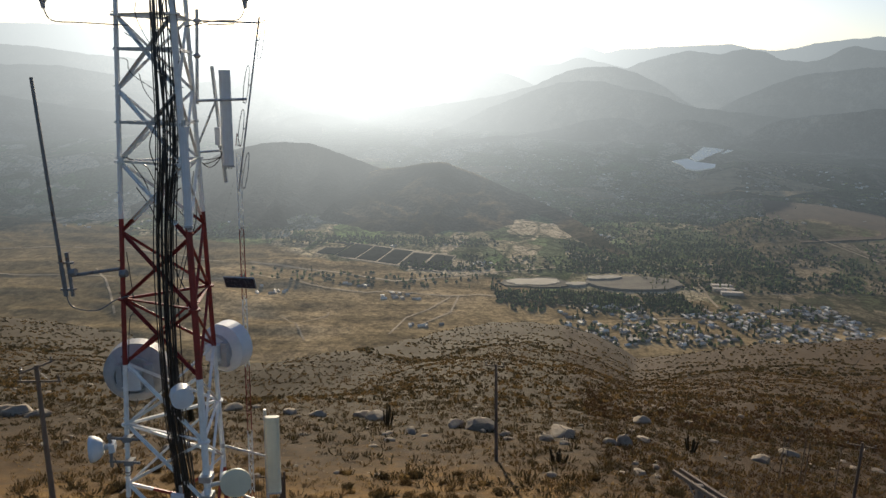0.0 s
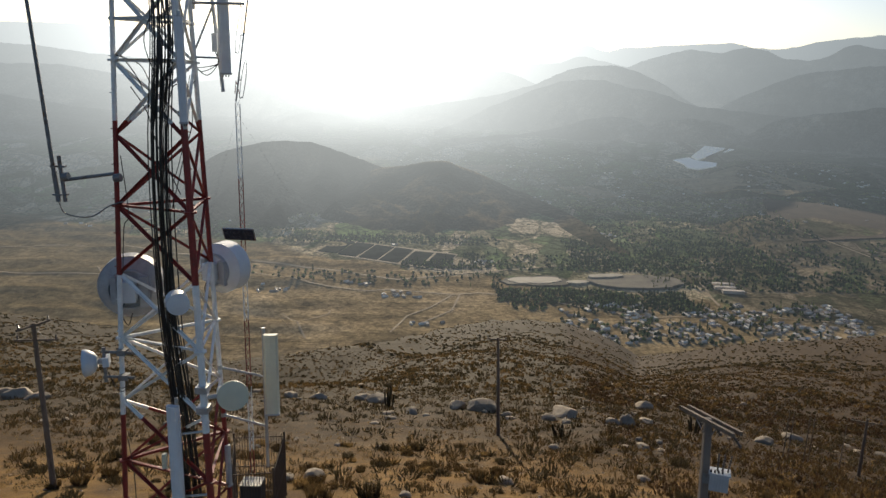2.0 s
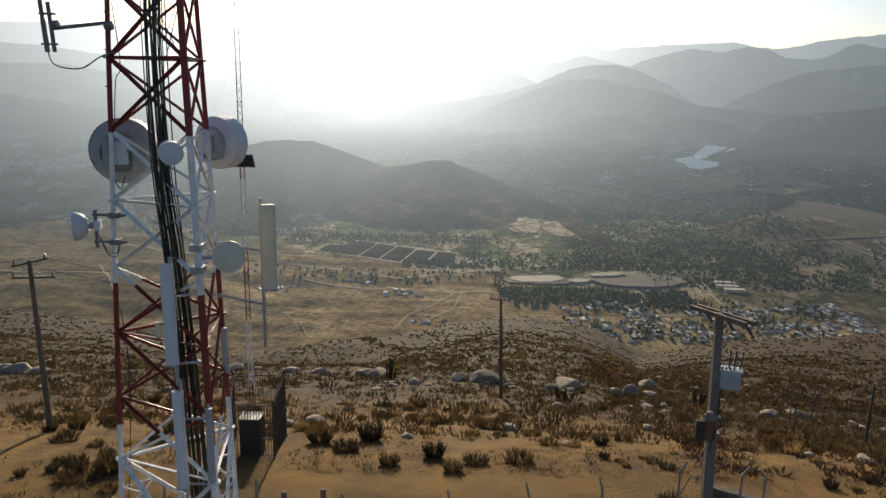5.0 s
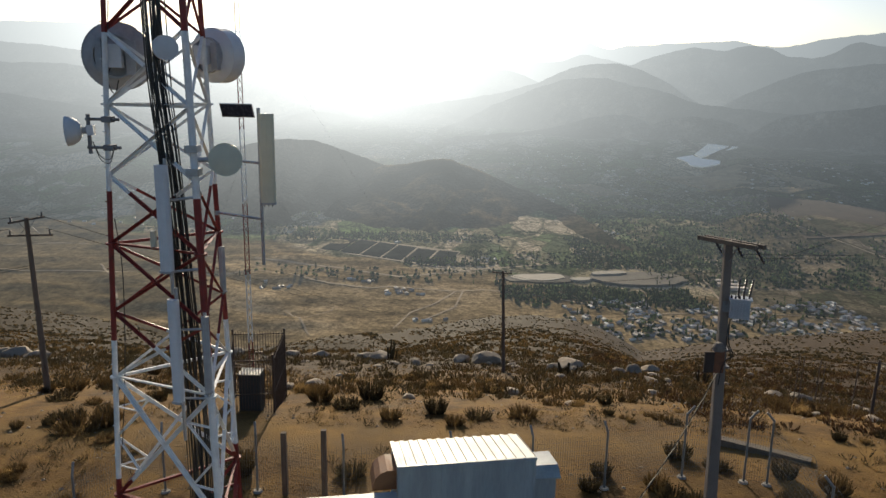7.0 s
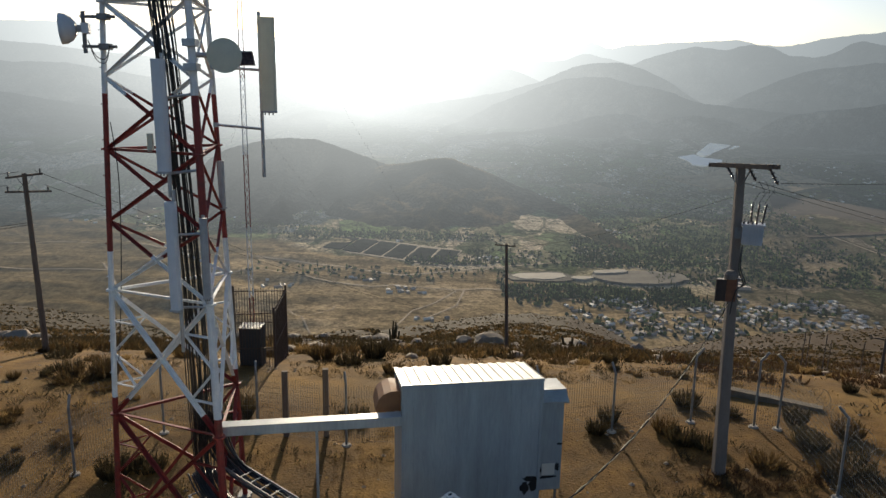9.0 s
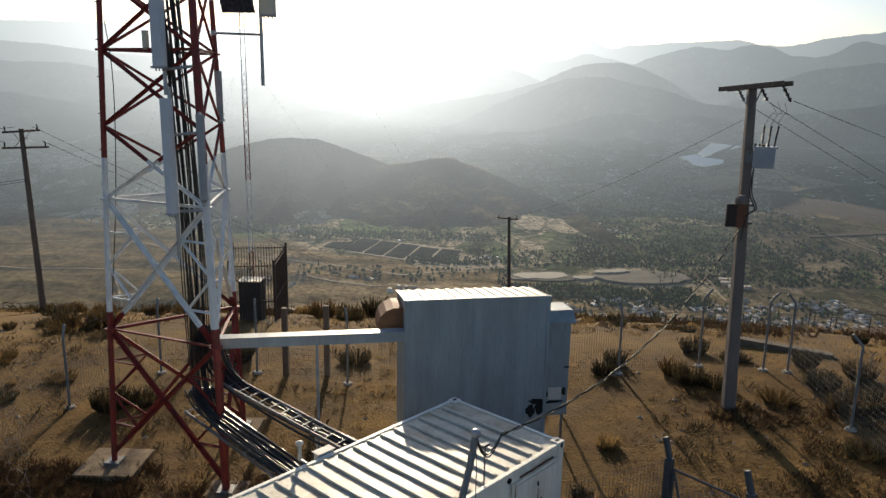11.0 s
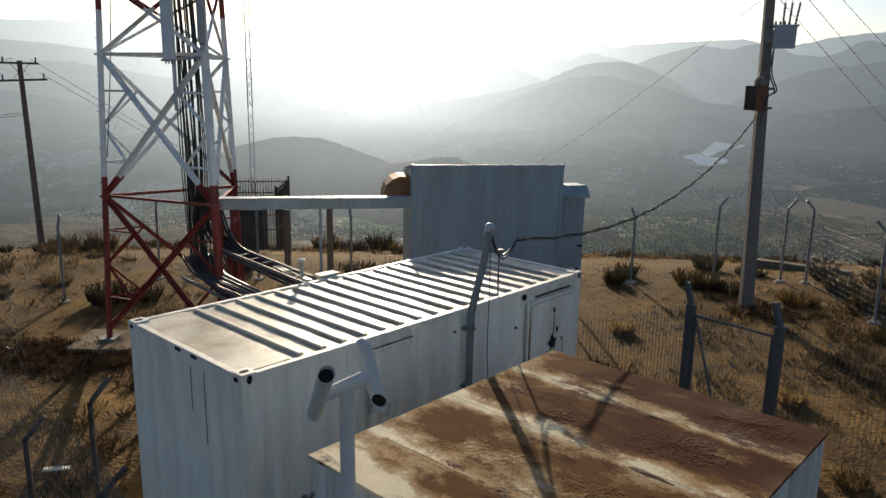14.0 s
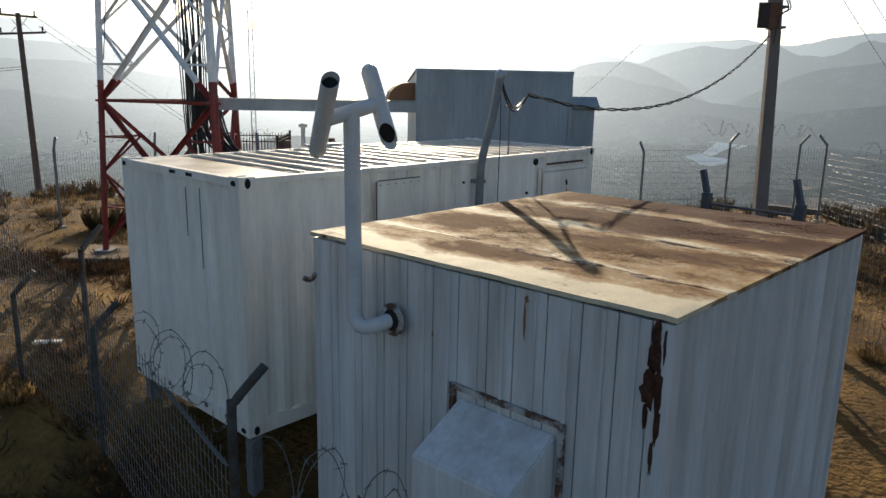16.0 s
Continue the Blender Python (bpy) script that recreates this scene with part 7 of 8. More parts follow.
def bush_geometry(seed, blades, spread, height, lean=0.55, width=0.02, leaves=3):
    """Twigs fanning out of one root, each a tapered blade with side leaves."""
    rng = random.Random(seed)
    vs, fs = [], []
    for i in range(blades):
        a = rng.uniform(0, 2 * math.pi)
        rr = spread * math.sqrt(rng.random()) * 0.45
        base = Vector((rr * math.cos(a), rr * math.sin(a), -0.03))
        tilt = lean * rng.random() ** 0.7
        L = height * rng.uniform(0.5, 1.0)
        d = Vector((math.cos(a) * tilt, math.sin(a) * tilt, 1)).normalized()
        s = d.cross(Vector((rng.uniform(-1, 1), rng.uniform(-1, 1), 0.2))).normalized()
        w = width * rng.uniform(0.7, 1.5)
        tip = base + d * L
        mid = base + d * L * 0.55 + Vector((math.cos(a), math.sin(a), 0)) * 0.04
        k = len(vs)
        vs += [base - s * w * 0.5, base + s * w * 0.5, mid - s * w * 1.3, mid + s * w * 1.3, tip]
        fs += [(k, k + 1, k + 3, k + 2), (k + 2, k + 3, k + 4)]
        for q in range(leaves):
            t = rng.uniform(0.35, 0.98)
            c = base.lerp(tip, t)
            o = Vector((rng.uniform(-1, 1), rng.uniform(-1, 1), rng.uniform(0.1, 1))).normalized() * L * rng.uniform(0.12, 0.26)
            e = o.cross(s).normalized() * w * 1.6
            k = len(vs)
            vs += [c - e * 0.5, c + e * 0.5, c + o]
            fs += [(k, k + 1, k + 2)]
    return vs, fs


def mesh_from(name, vs, fs, m):
    me = bpy.data.meshes.new(name)
    me.from_pydata(vs, [], fs)
    me.materials.append(m)
    return me


BUSHES = [mesh_from("shrub", *bush_geometry(200 + i, 160, (0.9, 0.7, 1.1, 0.6)[i % 4], (0.55, 0.75, 0.6, 0.45)[i % 4], (1.1, 0.7, 1.3, 0.8)[i % 4], 0.017, 2), (DRY, OLIVE, DRY, STRAW, OLIVE, DRY)[i]) for i in range(6)]
BUSH_NAMES = ["dry brown twiggy shrub on sandy soil", "dusty olive scrub bush on dry soil", "low spreading brown shrub on sandy soil", "pale straw-coloured grass tuft on dry soil", "dark olive thorn bush on dry soil", "rust-brown dry shrub on sandy soil"]
rng = random.Random(77)


def blocked(x, y):
    """Whether a place lies under a building, a pad or the track."""
    u, v = (Matrix.Rotation(-radians(48.6), 2) @ Vector((x + 2.01, y - 6.66)))
    if -0.3 < u < 6.4 and -0.5 < v < 2.8:
        return True
    u, v = (Matrix.Rotation(-radians(48.8), 2) @ Vector((x - 1.09, y - 3.65)))
    if -0.3 < u < 4.0 and -0.3 < v < 3.4:
        return True
    if -1.3 < x < 3.5 and 14.6 < y < 17.6:
        return True
    return abs(y - 24.9) < 1.1 and abs(x) < 12 or math.hypot(x + 0.0, y) < 2.0


def shrub(x, y, k, s, rz):
    ob = new("shrub", BUSHES[k])
    ob.matrix_basis = Matrix.Translation((x, y, ground_z(x, y) - 0.02)) @ Matrix.Rotation(rz, 4, "Z") @ Matrix.Diagonal((s, s, s * rng.uniform(0.8, 1.15), 1))
    return tagged(ob, BUSH_NAMES[k], "shrub", "shrubs")


BIG = [(-13.9, 25.2, 2, 2.0), (-13.0, 25.8, 5, 1.7), (-14.6, 26.2, 1, 1.6), (-8.9, 17.8, 1, 1.6), (-8.2, 18.3, 4, 1.5), (-4.2, 29.0, 4, 1.7), (-3.4, 31.0, 1, 2.0), (-5.6, 30.4, 5, 1.8), (5.3, 22.2, 1, 1.2), (7.2, 20.6, 1, 1.5), (7.9, 20.4, 4, 1.4), (8.3, 23.8, 1, 1.6),
       (9.4, 23.0, 4, 1.3), (11.0, 20.4, 1, 1.6), (11.6, 19.2, 4, 1.8), (10.8, 18.6, 5, 1.3), (6.9, 21.4, 5, 1.2), (4.7, 21.2, 1, 1.1), (1.4, 27.6, 4, 1.5), (-0.4, 28.4, 1, 1.6), (0.4, 26.6, 5, 1.3), (3.2, 28.0, 2, 1.5), (-2.2, 27.2, 5, 1.4), (-17.2, 30.2, 4, 1.8), (-6.6, 21.6, 1, 1.6), (-3.0, 21.8, 4, 1.4),
       (-6.8, 22.4, 5, 1.3), (3.0, 12.0, 5, 0.8), (3.4, 13.2, 4, 0.9), (2.9, 14.0, 1, 0.8), (10.0, 16.2, 4, 1.4), (12.4, 17.2, 1, 1.6), (9.3, 19.4, 2, 1.2), (11.4, 22.4, 1, 1.4), (12.6, 21.4, 5, 1.5)]
for x, y, k, s in BIG:
    shrub(x, y, k, 0.62 * s, rng.uniform(0, 6.28))
count = 0
while count < 210:
    x, y = rng.uniform(-24, 22), rng.uniform(5, 46)
    if abs(x) > 4 + y * 0.72 or blocked(x, y):
        continue
    d = fbm(x, y, 7, 3, 12.0) + 0.25 * step(27, 33, y) + (0.1 if x < -7 and y < 16 else 0) + (0.1 if x > 8 and y < 21 else 0)
    if d < rng.uniform(-0.05, 0.35):
        continue
    shrub(x, y, rng.choice((0, 0, 1, 2, 3, 3, 4, 5)), rng.uniform(0.4, 1.0) * (1.0 if y > 30 else 0.75), rng.uniform(0, 6.28))
    count += 1


def scatter(name, n, place, size, seed, material, label, category, shapes=5, blades=10, width=0.07, leaves=2):
    """Countless small plants in one mesh."""
    r = random.Random(seed)
    kinds = [bush_geometry(seed * 10 + i, blades, 0.9, 0.6, 1.0, width, leaves) for i in range(shapes)]
    kinds = [(np.array([tuple(v) for v in vs]), fs) for vs, fs in kinds]
    V, F, base, made = [], [], 0, 0
    while made < n:
        p = place(r)
        if p is None:
            continue
        x, y = p
        vs, fs = kinds[r.randrange(shapes)]
        a, s = r.uniform(0, 6.28), size(r, x, y)
        c, q = math.cos(a) * s, math.sin(a) * s
        w = np.empty_like(vs)
        w[:, 0], w[:, 1], w[:, 2] = vs[:, 0] * c - vs[:, 1] * q + x, vs[:, 0] * q + vs[:, 1] * c + y, vs[:, 2] * s + ground_z(x, y)
        V.append(w)
        F.extend([tuple(i + base for i in f) for f in fs])
        base += len(vs)
        made += 1
    me = mesh_from(name, np.concatenate(V).tolist(), F, material)
    return tagged(new(name, me), label, category, kind="stuff")


def slope_place(lo, hi, cover, seed):
    def place(r):
        y = lo + (hi - lo) * r.random() ** 0.85
        x = r.uniform(-0.66, 0.66) * y
        if fbm(x, y, 9 + 0.05 * y, 3, seed) + cover < r.uniform(-0.3, 0.5):
            return None
        return x, y
    return place


def near_place(r):
    x, y = r.uniform(-26, 24), r.uniform(2, 46)
    if x > 2.5 and y < 12 and r.random() < 0.75:
        return None
    if abs(x) > 5 + y * 0.72 or blocked(x, y) or fbm(x, y, 5, 3, 30.0) + 0.02 < r.uniform(-0.1, 0.35):
        return None
    return x, y


def yard_place(r):
    x, y = r.uniform(-13, 14), r.uniform(4, 30)
    if x > 2.5 and y < 12 and r.random() < 0.6:
        return None
    if abs(x) > 5 + y * 0.62 or blocked(x, y) or fbm(x, y, 2.2, 3, 33.0) + 0.12 < r.uniform(-0.2, 0.35):
        return None
    return x, y


scatter("dry_grass", 3000, near_place, lambda r, x, y: r.uniform(0.12, 0.34), 3, STRAW, "short pale dry grass tufts on sandy soil", "grass", blades=14, width=0.016, leaves=1)
scatter("dry_weeds", 1500, near_place, lambda r, x, y: r.uniform(0.18, 0.5), 4, OLIVE, "small olive weeds on sandy soil", "weeds", blades=18, width=0.016, leaves=2)
scatter("dry_grass", 4600, yard_place, lambda r, x, y: r.uniform(0.05, 0.15), 14, DRY, "short brown dead grass on trampled soil", "grass", blades=8, width=0.03, leaves=1)


def dark_yard(r):
    x, y = (r.uniform(-13, -2.5), r.uniform(4, 15)) if r.random() < 0.75 else (r.uniform(7, 14), r.uniform(9, 19))
    if abs(x) > 5 + y * 0.62 or blocked(x, y) or fbm(x, y, 3, 3, 37.0) + 0.1 < r.uniform(-0.1, 0.4):
        return None
    return x, y


scatter("dry_weeds", 2600, dark_yard, lambda r, x, y: r.uniform(0.12, 0.42), 16, RUSSET, "dark brown dead weeds on shaded soil", "weeds", blades=15, width=0.02, leaves=1)
def right_slope(lo, hi):
    def place(r):
        y = lo + (hi - lo) * r.random() ** 1.3
        x = 11 + r.random() * (0.64 * y - 6)
        return None if x < 9 + 0.15 * (y - 26) or fbm(x, y, 6 + 0.03 * y, 3, 90.0) < r.uniform(-0.5, 0.1) else (x, y)
    return place


scatter("slope_scrub", 2100, slope_place(31, 96, 0.2, 40.0), lambda r, x, y: 0.25 + 0.75 * r.random() ** 2, 5, DRY, "dry brown scrub covering a hillside", "scrub", blades=16, width=0.032, leaves=1)
scatter("slope_scrub", 1900, slope_place(32, 100, 0.2, 50.0), lambda r, x, y: 0.3 + 0.9 * r.random() ** 2, 6, OLIVE, "dark olive scrub covering a hillside", "scrub", blades=16, width=0.034, leaves=1)
scatter("slope_grass", 2200, slope_place(31, 110, 0.2, 60.0), lambda r, x, y: r.uniform(0.15, 0.4), 7, STRAW, "straw-coloured grass tufts covering a hillside", "grass", blades=7, width=0.05, leaves=1)
scatter("belt_scrub", 3000, slope_place(58, 150, 0.35, 45.0), lambda r, x, y: 0.3 + 0.7 * r.random() ** 2, 17, OLIVE, "dense dark scrub belt among boulders", "scrub", blades=11, width=0.06, leaves=1)
scatter("slope_scrub", 3600, right_slope(27, 125), lambda r, x, y: 0.2 + 0.5 * r.random() ** 2, 15, RUSSET, "russet scrub tufts on a dark slope", "scrub", blades=11, width=0.045, leaves=1)
scatter("slope_scrub", 4200, right_slope(90, 340), lambda r, x, y: r.uniform(0.4, 1.0), 18, RUSSET, "russet scrub tufts on a dark slope", "scrub", blades=6, width=0.12, leaves=1)
scatter("slope_grass", 2600, right_slope(36, 330), lambda r, x, y: r.uniform(0.3, 0.8), 19, DRY, "rust-brown dry grass in patches on a dark slope", "grass", blades=6, width=0.08, leaves=1)
scatter("far_scrub", 7000, slope_place(90, 345, 0.6, 70.0), lambda r, x, y: r.uniform(0.5, 1.3), 8, OLIVE, "dark scrub dotting a far hillside", "scrub", blades=5, width=0.14, leaves=1)
scatter("far_scrub", 6000, slope_place(90, 345, 0.6, 80.0), lambda r, x, y: r.uniform(0.5, 1.3), 9, DRY, "brown scrub dotting a far hillside", "scrub", blades=5, width=0.14, leaves=1)
FAR_DRY, FAR_OLIVE = paint_haze(leaf_mat("far_brown_scrub", (0.125, 0.088, 0.042), (0.08, 0.055, 0.026), 0.4)), paint_haze(leaf_mat("far_olive_scrub", (0.066, 0.054, 0.028), (0.045, 0.036, 0.018), 0.4))


def flank_place(r):
    y = 320 + 760 * r.random() ** 1.2
    x = r.uniform(-0.68, 0.68) * y
    return (x, y) if fbm(x, y, 60, 3, 21.0) + 0.35 > r.uniform(-0.3, 0.5) else None


scatter("far_scrub", 6000, flank_place, lambda r, x, y: r.uniform(1.1, 2.6), 20, FAR_OLIVE, "dark scrub dotting hazy hill flanks", "scrub", blades=4, width=0.30, leaves=1)
scatter("far_scrub", 4000, flank_place, lambda r, x, y: r.uniform(1.2, 2.6), 22, FAR_DRY, "brown scrub dotting hazy hill flanks", "scrub", blades=4, width=0.30, leaves=1)


def boulder_mesh(seed, flat, sub=3):
    bm = bmesh.new()
    bmesh.ops.create_icosphere(bm, subdivisions=sub, radius=1.0)
    r = random.Random(seed)
    cuts = [(Vector((r.uniform(-1, 1), r.uniform(-1, 1), r.uniform(-0.3, 1))).normalized(), r.uniform(0.6, 0.9)) for _ in range(7)]
    for v in bm.verts:
        p = v.co.normalized()
        q = p * (1 + 0.22 * fbm(p.x * 2 + seed, p.y * 2 + p.z, 1.3, 3, seed))
        for nrm, d in cuts:
            o = q.dot(nrm) - d
            if o > 0:
                q -= nrm * o * 0.85
        q += p * 0.05 * fbm(p.x * 6, p.y * 6 + p.z * 4, 1.0, 3, seed + 2)
        v.co = Vector((q.x, q.y * 0.8, q.z * flat))
    me = bpy.data.meshes.new("boulder")
    bm.to_mesh(me)
    bm.free()
    me.materials.append(GRANITE)
    return me


BOULDERS = [boulder_mesh(i * 3.3 + 1, (0.62, 0.42, 0.8, 0.35, 0.55)[i]) for i in range(5)]
STONES = [boulder_mesh(i * 2.7 + 20, (0.62, 0.42, 0.5, 0.35, 0.55)[i], 2) for i in range(5)]


def boulder(x, y, k, s, rz, label, up=0.25, kinds=BOULDERS):
    ob = new("boulder", kinds[k])
    ob.matrix_basis = Matrix.Translation((x, y, ground_z(x, y) + s * up)) @ Matrix.Rotation(rz, 4, "Z") @ Matrix.Diagonal((s, s, s, 1))
    return tagged(ob, label, "boulder", "boulders")


for x, y, k, s in ((3.6, 69.6, 0, 2.2), (1.2, 70.5, 4, 1.3), (17.2, 64.6, 2, 1.35), (15.9, 64.2, 0, 0.9), (11.6, 67.0, 1, 2.2), (9.6, 63.5, 0, 1.0), (-3.3, 66.0, 0, 0.95), (-7.8, 76.8, 1, 1.8), (-9.4, 78.5, 3, 1.5), (-14.5, 77, 1, 1.3), (-18, 79, 3, 1.4), (-26, 83, 1, 1.6), (-49.6, 78.2, 1, 2.4), (-46.5, 77.0, 3, 1.8), (-52, 80, 0, 1.9), (-6.7, 34.8, 0, 0.85), (-8.0, 34.2, 4, 0.6), (14.3, 48.5, 3, 0.8), (33, 70, 3, 1.5), (41, 80, 1, 1.6), (21.0, 71.0, 3, 1.2), (5.9, 66.0, 0, 0.8), (26, 90, 1, 1.7), (11.0, 36.5, 3, 0.6)):
    boulder(x, y, k, s * 0.82, rng.uniform(0, 6.28), "large weathered pale granite boulder in scrub", 0.2)
for i in range(90):
    y = rng.uniform(30, 120)
    x = rng.uniform(-0.66, 0.66) * y
    boulder(x, y, rng.choice((0, 1, 1, 3, 3, 4)), rng.uniform(0.16, 0.46) * (1 + y / 160), rng.uniform(0, 6.28), "pale granite stone lying in hillside scrub", 0.15, STONES)
V, F, base = [], [], 0
for i in range(1500):
    x, y = rng.uniform(-24, 22), rng.uniform(2, 60)
    if abs(x) > 5 + y * 0.72 or blocked(x, y):
        continue
    s, g = rng.uniform(0.015, 0.07) * (1 + y / 40), ground_z(x, y)
    q = [(s, 0, 0), (0.3 * s, 0.9 * s, 0), (-0.8 * s, 0.6 * s, 0), (-0.7 * s, -0.7 * s, 0), (0.4 * s, -0.8 * s, 0), (0.1 * s, 0.05 * s, 0.6 * s)]
    a = rng.uniform(0, 6.28)
    V += [(x + u * math.cos(a) - v * math.sin(a), y + u * math.sin(a) + v * math.cos(a), g - 0.005 + w) for u, v, w in q]
    F += [(base + j, base + (j + 1) % 5, base + 5) for j in range(5)]
    base += 6
tagged(new("pebbles", mesh_from("pebbles", V, F, GRANITE)), "small pale stones scattered on sandy soil", "pebbles", kind="stuff")


def cactus(x, y, h, seed):
    c = thing("cactus", pose(x, y, ground_z(x, y)), "dark clump of columnar cactus on a rocky slope", "cactus", "cacti")
    r = random.Random(seed)
    for i in range(6):
        a = r.uniform(0, 6.28)
        d = r.uniform(0.1, 0.5)
        b = Vector((d * math.cos(a), d * math.sin(a), -0.1))
        t = b + Vector((0.25 * math.cos(a), 0.25 * math.sin(a), h * r.uniform(0.55, 1)))
        bm = bmesh.new()
        tube(bm, b, t, 0.11, 0.09, 10)
        tube(bm, t, t + (t - b).normalized() * 0.08, 0.09, 0.03, 10)
        part("column", bm, OLIVE, c)
    return c


for x, y, h in ((-6.2, 72.5, 2.6), (-27.5, 74, 3.0), (9.0, 52.0, 1.2), (25.0, 68.0, 1.6)):
    cactus(x, y, h, int(abs(x) * 10))
KERB = mat("dark_kerb_concrete", (0.17, 0.14, 0.10), rough=0.95, var=0.3, scale=2, bump=0.5, second=(0.11, 0.085, 0.06), cover=0.4)
# long low stone kerb beyond the fence
k0, k1 = Vector((10.0, 25.3, -0.35)), Vector((12.9, 23.6, -0.35))
tagged(part("stone_kerb", bar(bmesh.new(), k0, k1, 0.35, 0.45), KERB), "long low concrete kerb on the hilltop edge", "kerb")

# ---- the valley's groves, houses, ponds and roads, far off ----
# far colours carry the haze as emission too
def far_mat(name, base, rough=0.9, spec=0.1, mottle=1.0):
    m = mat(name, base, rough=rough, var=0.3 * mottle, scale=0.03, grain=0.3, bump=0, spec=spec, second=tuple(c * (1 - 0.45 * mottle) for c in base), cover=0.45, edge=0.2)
    return paint_haze(m)


def far_stuff(name, V, F, m, label, category, kind="stuff"):
    return tagged(new(name, mesh_from(name, [afar(*v) for v in V], F, m)), label, category, kind=kind)


vr = random.Random(5)
TREE = [far_mat("far_tree_green", (0.055, 0.070, 0.030)), far_mat("far_tree_olive", (0.10, 0.105, 0.048)), far_mat("far_tree_light", (0.21, 0.23, 0.085))]


def crown(V, F, x, y, z, r, h, seg=5):
    """A ragged tree crown of a few tiers."""
    k = len(V)
    tiers = ((0.5, 0.0), (1.0, 0.32), (0.8, 0.65), (0.35, 0.9))
    for q, (w, t) in enumerate(tiers):
        for i in range(seg):
            a = 6.283 * (i + 0.5 * q) / seg
            s = r * w * vr.uniform(0.65, 1.2)
            V.append((x + s * math.cos(a), y + s * math.sin(a), z + h * t * vr.uniform(0.9, 1.1)))
    V.append((x, y, z + h))
    for q in range(3):
        for i in range(seg):
            j = (i + 1) % seg
            F.append((k + q * seg + i, k + q * seg + j, k + (q + 1) * seg + j, k + (q + 1) * seg + i))
    for i in range(seg):
        F.append((k + 3 * seg + i, k + 3 * seg + (i + 1) % seg, k + 4 * seg))


GROVES = (  # x range, y range, trees, patchiness
    (300, 800, 1640, 1980, 1700, 0.10), (400, 1000, 1950, 2650, 1900, 0.05), (600, 1250, 1500, 1900, 1000, -0.05), (120, 500, 1330, 1420, 300, 0.15), (200, 720, 1150, 1420, 480, -0.05), (95, 480, 1385, 1475, 900, 0.35), (-120, 430, 1640, 1720, 300, 0.1), (430, 900, 1500, 1640, 420, 0.1), (-900, -420, 1950, 2400, 900, 0.0),
    (-450, 120, 1480, 1600, 170, 0.12), (-20, 420, 1640, 1800, 240, 0.0), (-330, 0, 1930, 1990, 60, 0.3), (-470, -330, 1850, 2000, 90, 0.2), (-420, 130, 1890, 1990, 420, 0.3), (-300, 900, 2650, 3700, 900, -0.22), (700, 1700, 2250, 3500, 800, -0.22))
for c in range(3):
    V, F = [], []
    for gx0, gx1, gy0, gy1, n, cover in GROVES:
        made = 0
        while made < n // 3:
            x, y = vr.uniform(gx0, gx1), vr.uniform(gy0, gy1)
            if fbm(x, y, 90, 3, 17.0 + c) + cover < vr.uniform(-0.25, 0.35):
                made += 0.2
                continue
            tall = vr.random() < 0.15
            r = vr.uniform(2.4, 5.2) * (0.45 if tall else 1) * (1.0 if y < 2300 else 1.9)
            x, y = spread(x, y)
            crown(V, F, x, y, valley_z(x, y) - 0.5, r, vr.uniform(5, 9) * (1.9 if tall and y < 2500 else 0.8))
            made += 1
    far_stuff("valley_trees", V, F, TREE[c], "dark groves and tree rows on a valley floor", "trees")

ROOFS = [far_mat("far_roof_pale", (0.52, 0.44, 0.35), 0.7, 0.2), far_mat("far_roof_grey", (0.40, 0.35, 0.29), 0.7, 0.2), far_mat("far_roof_white", (0.78, 0.72, 0.61), 0.7, 0.2)]
TOWNS = ((210, 760, 1150, 1400, 620), (-135, -60, 1395, 1440, 14), (-70, 10, 1222, 1250, 8), (-390, -330, 1405, 1445, 9), (50, 100, 1690, 1730, 10), (-160, -130, 1865, 1880, 4), (-430, -390, 2335, 2360, 6), (-240, -170, 1480, 1500, 7), (880, 1600, 2100, 3200, 260), (-1250, -550, 2000, 2600, 110), (-250, 700, 2500, 3700, 420), (430, 480, 2040, 2100, 10))
for c in range(3):
    V, F = [], []
    for x0, x1, y0, y1, n in TOWNS:
        for i in range(max(1, n // 3)):
            x, y = vr.uniform(x0, x1), vr.uniform(y0, y1)
            if n > 100 and fbm(x, y, 120, 2, 23.0) < vr.uniform(-0.3, 0.2):
                continue
            x, y = spread(x, y)
            w, d, h, a = vr.uniform(2.8, 6.8), vr.uniform(2.4, 4.4), vr.uniform(2.2, 3.2), 0.4 + vr.choice((0, 1.57)) + vr.uniform(-0.15, 0.15)
            z, k = valley_z(x, y) - 0.3, len(V)
            ca, sa = math.cos(a), math.sin(a)
            for u, v, t in ((-w, -d, 0), (w, -d, 0), (w, d, 0), (-w, d, 0), (-w, -d, h), (w, -d, h), (w, d, h), (-w, d, h), (-w, 0, h + 1.4), (w, 0, h + 1.4)):
                V.append((x + u * ca - v * sa, y + u * sa + v * ca, z + t))
            F += [tuple(k + q for q in f) for f in ((0, 1, 5, 4), (2, 3, 7, 6), (1, 2, 6, 9, 5), (3, 0, 4, 8, 7), (4, 5, 9, 8), (6, 7, 8, 9))]
    far_stuff("valley_houses", V, F, ROOFS[c], "small low houses of a valley town", "houses")

PALE = far_mat("pale_earth", (0.23, 0.185, 0.12))
WATER = far_mat("dark_pond_liner", (0.045, 0.047, 0.040), 0.95, 0.0)


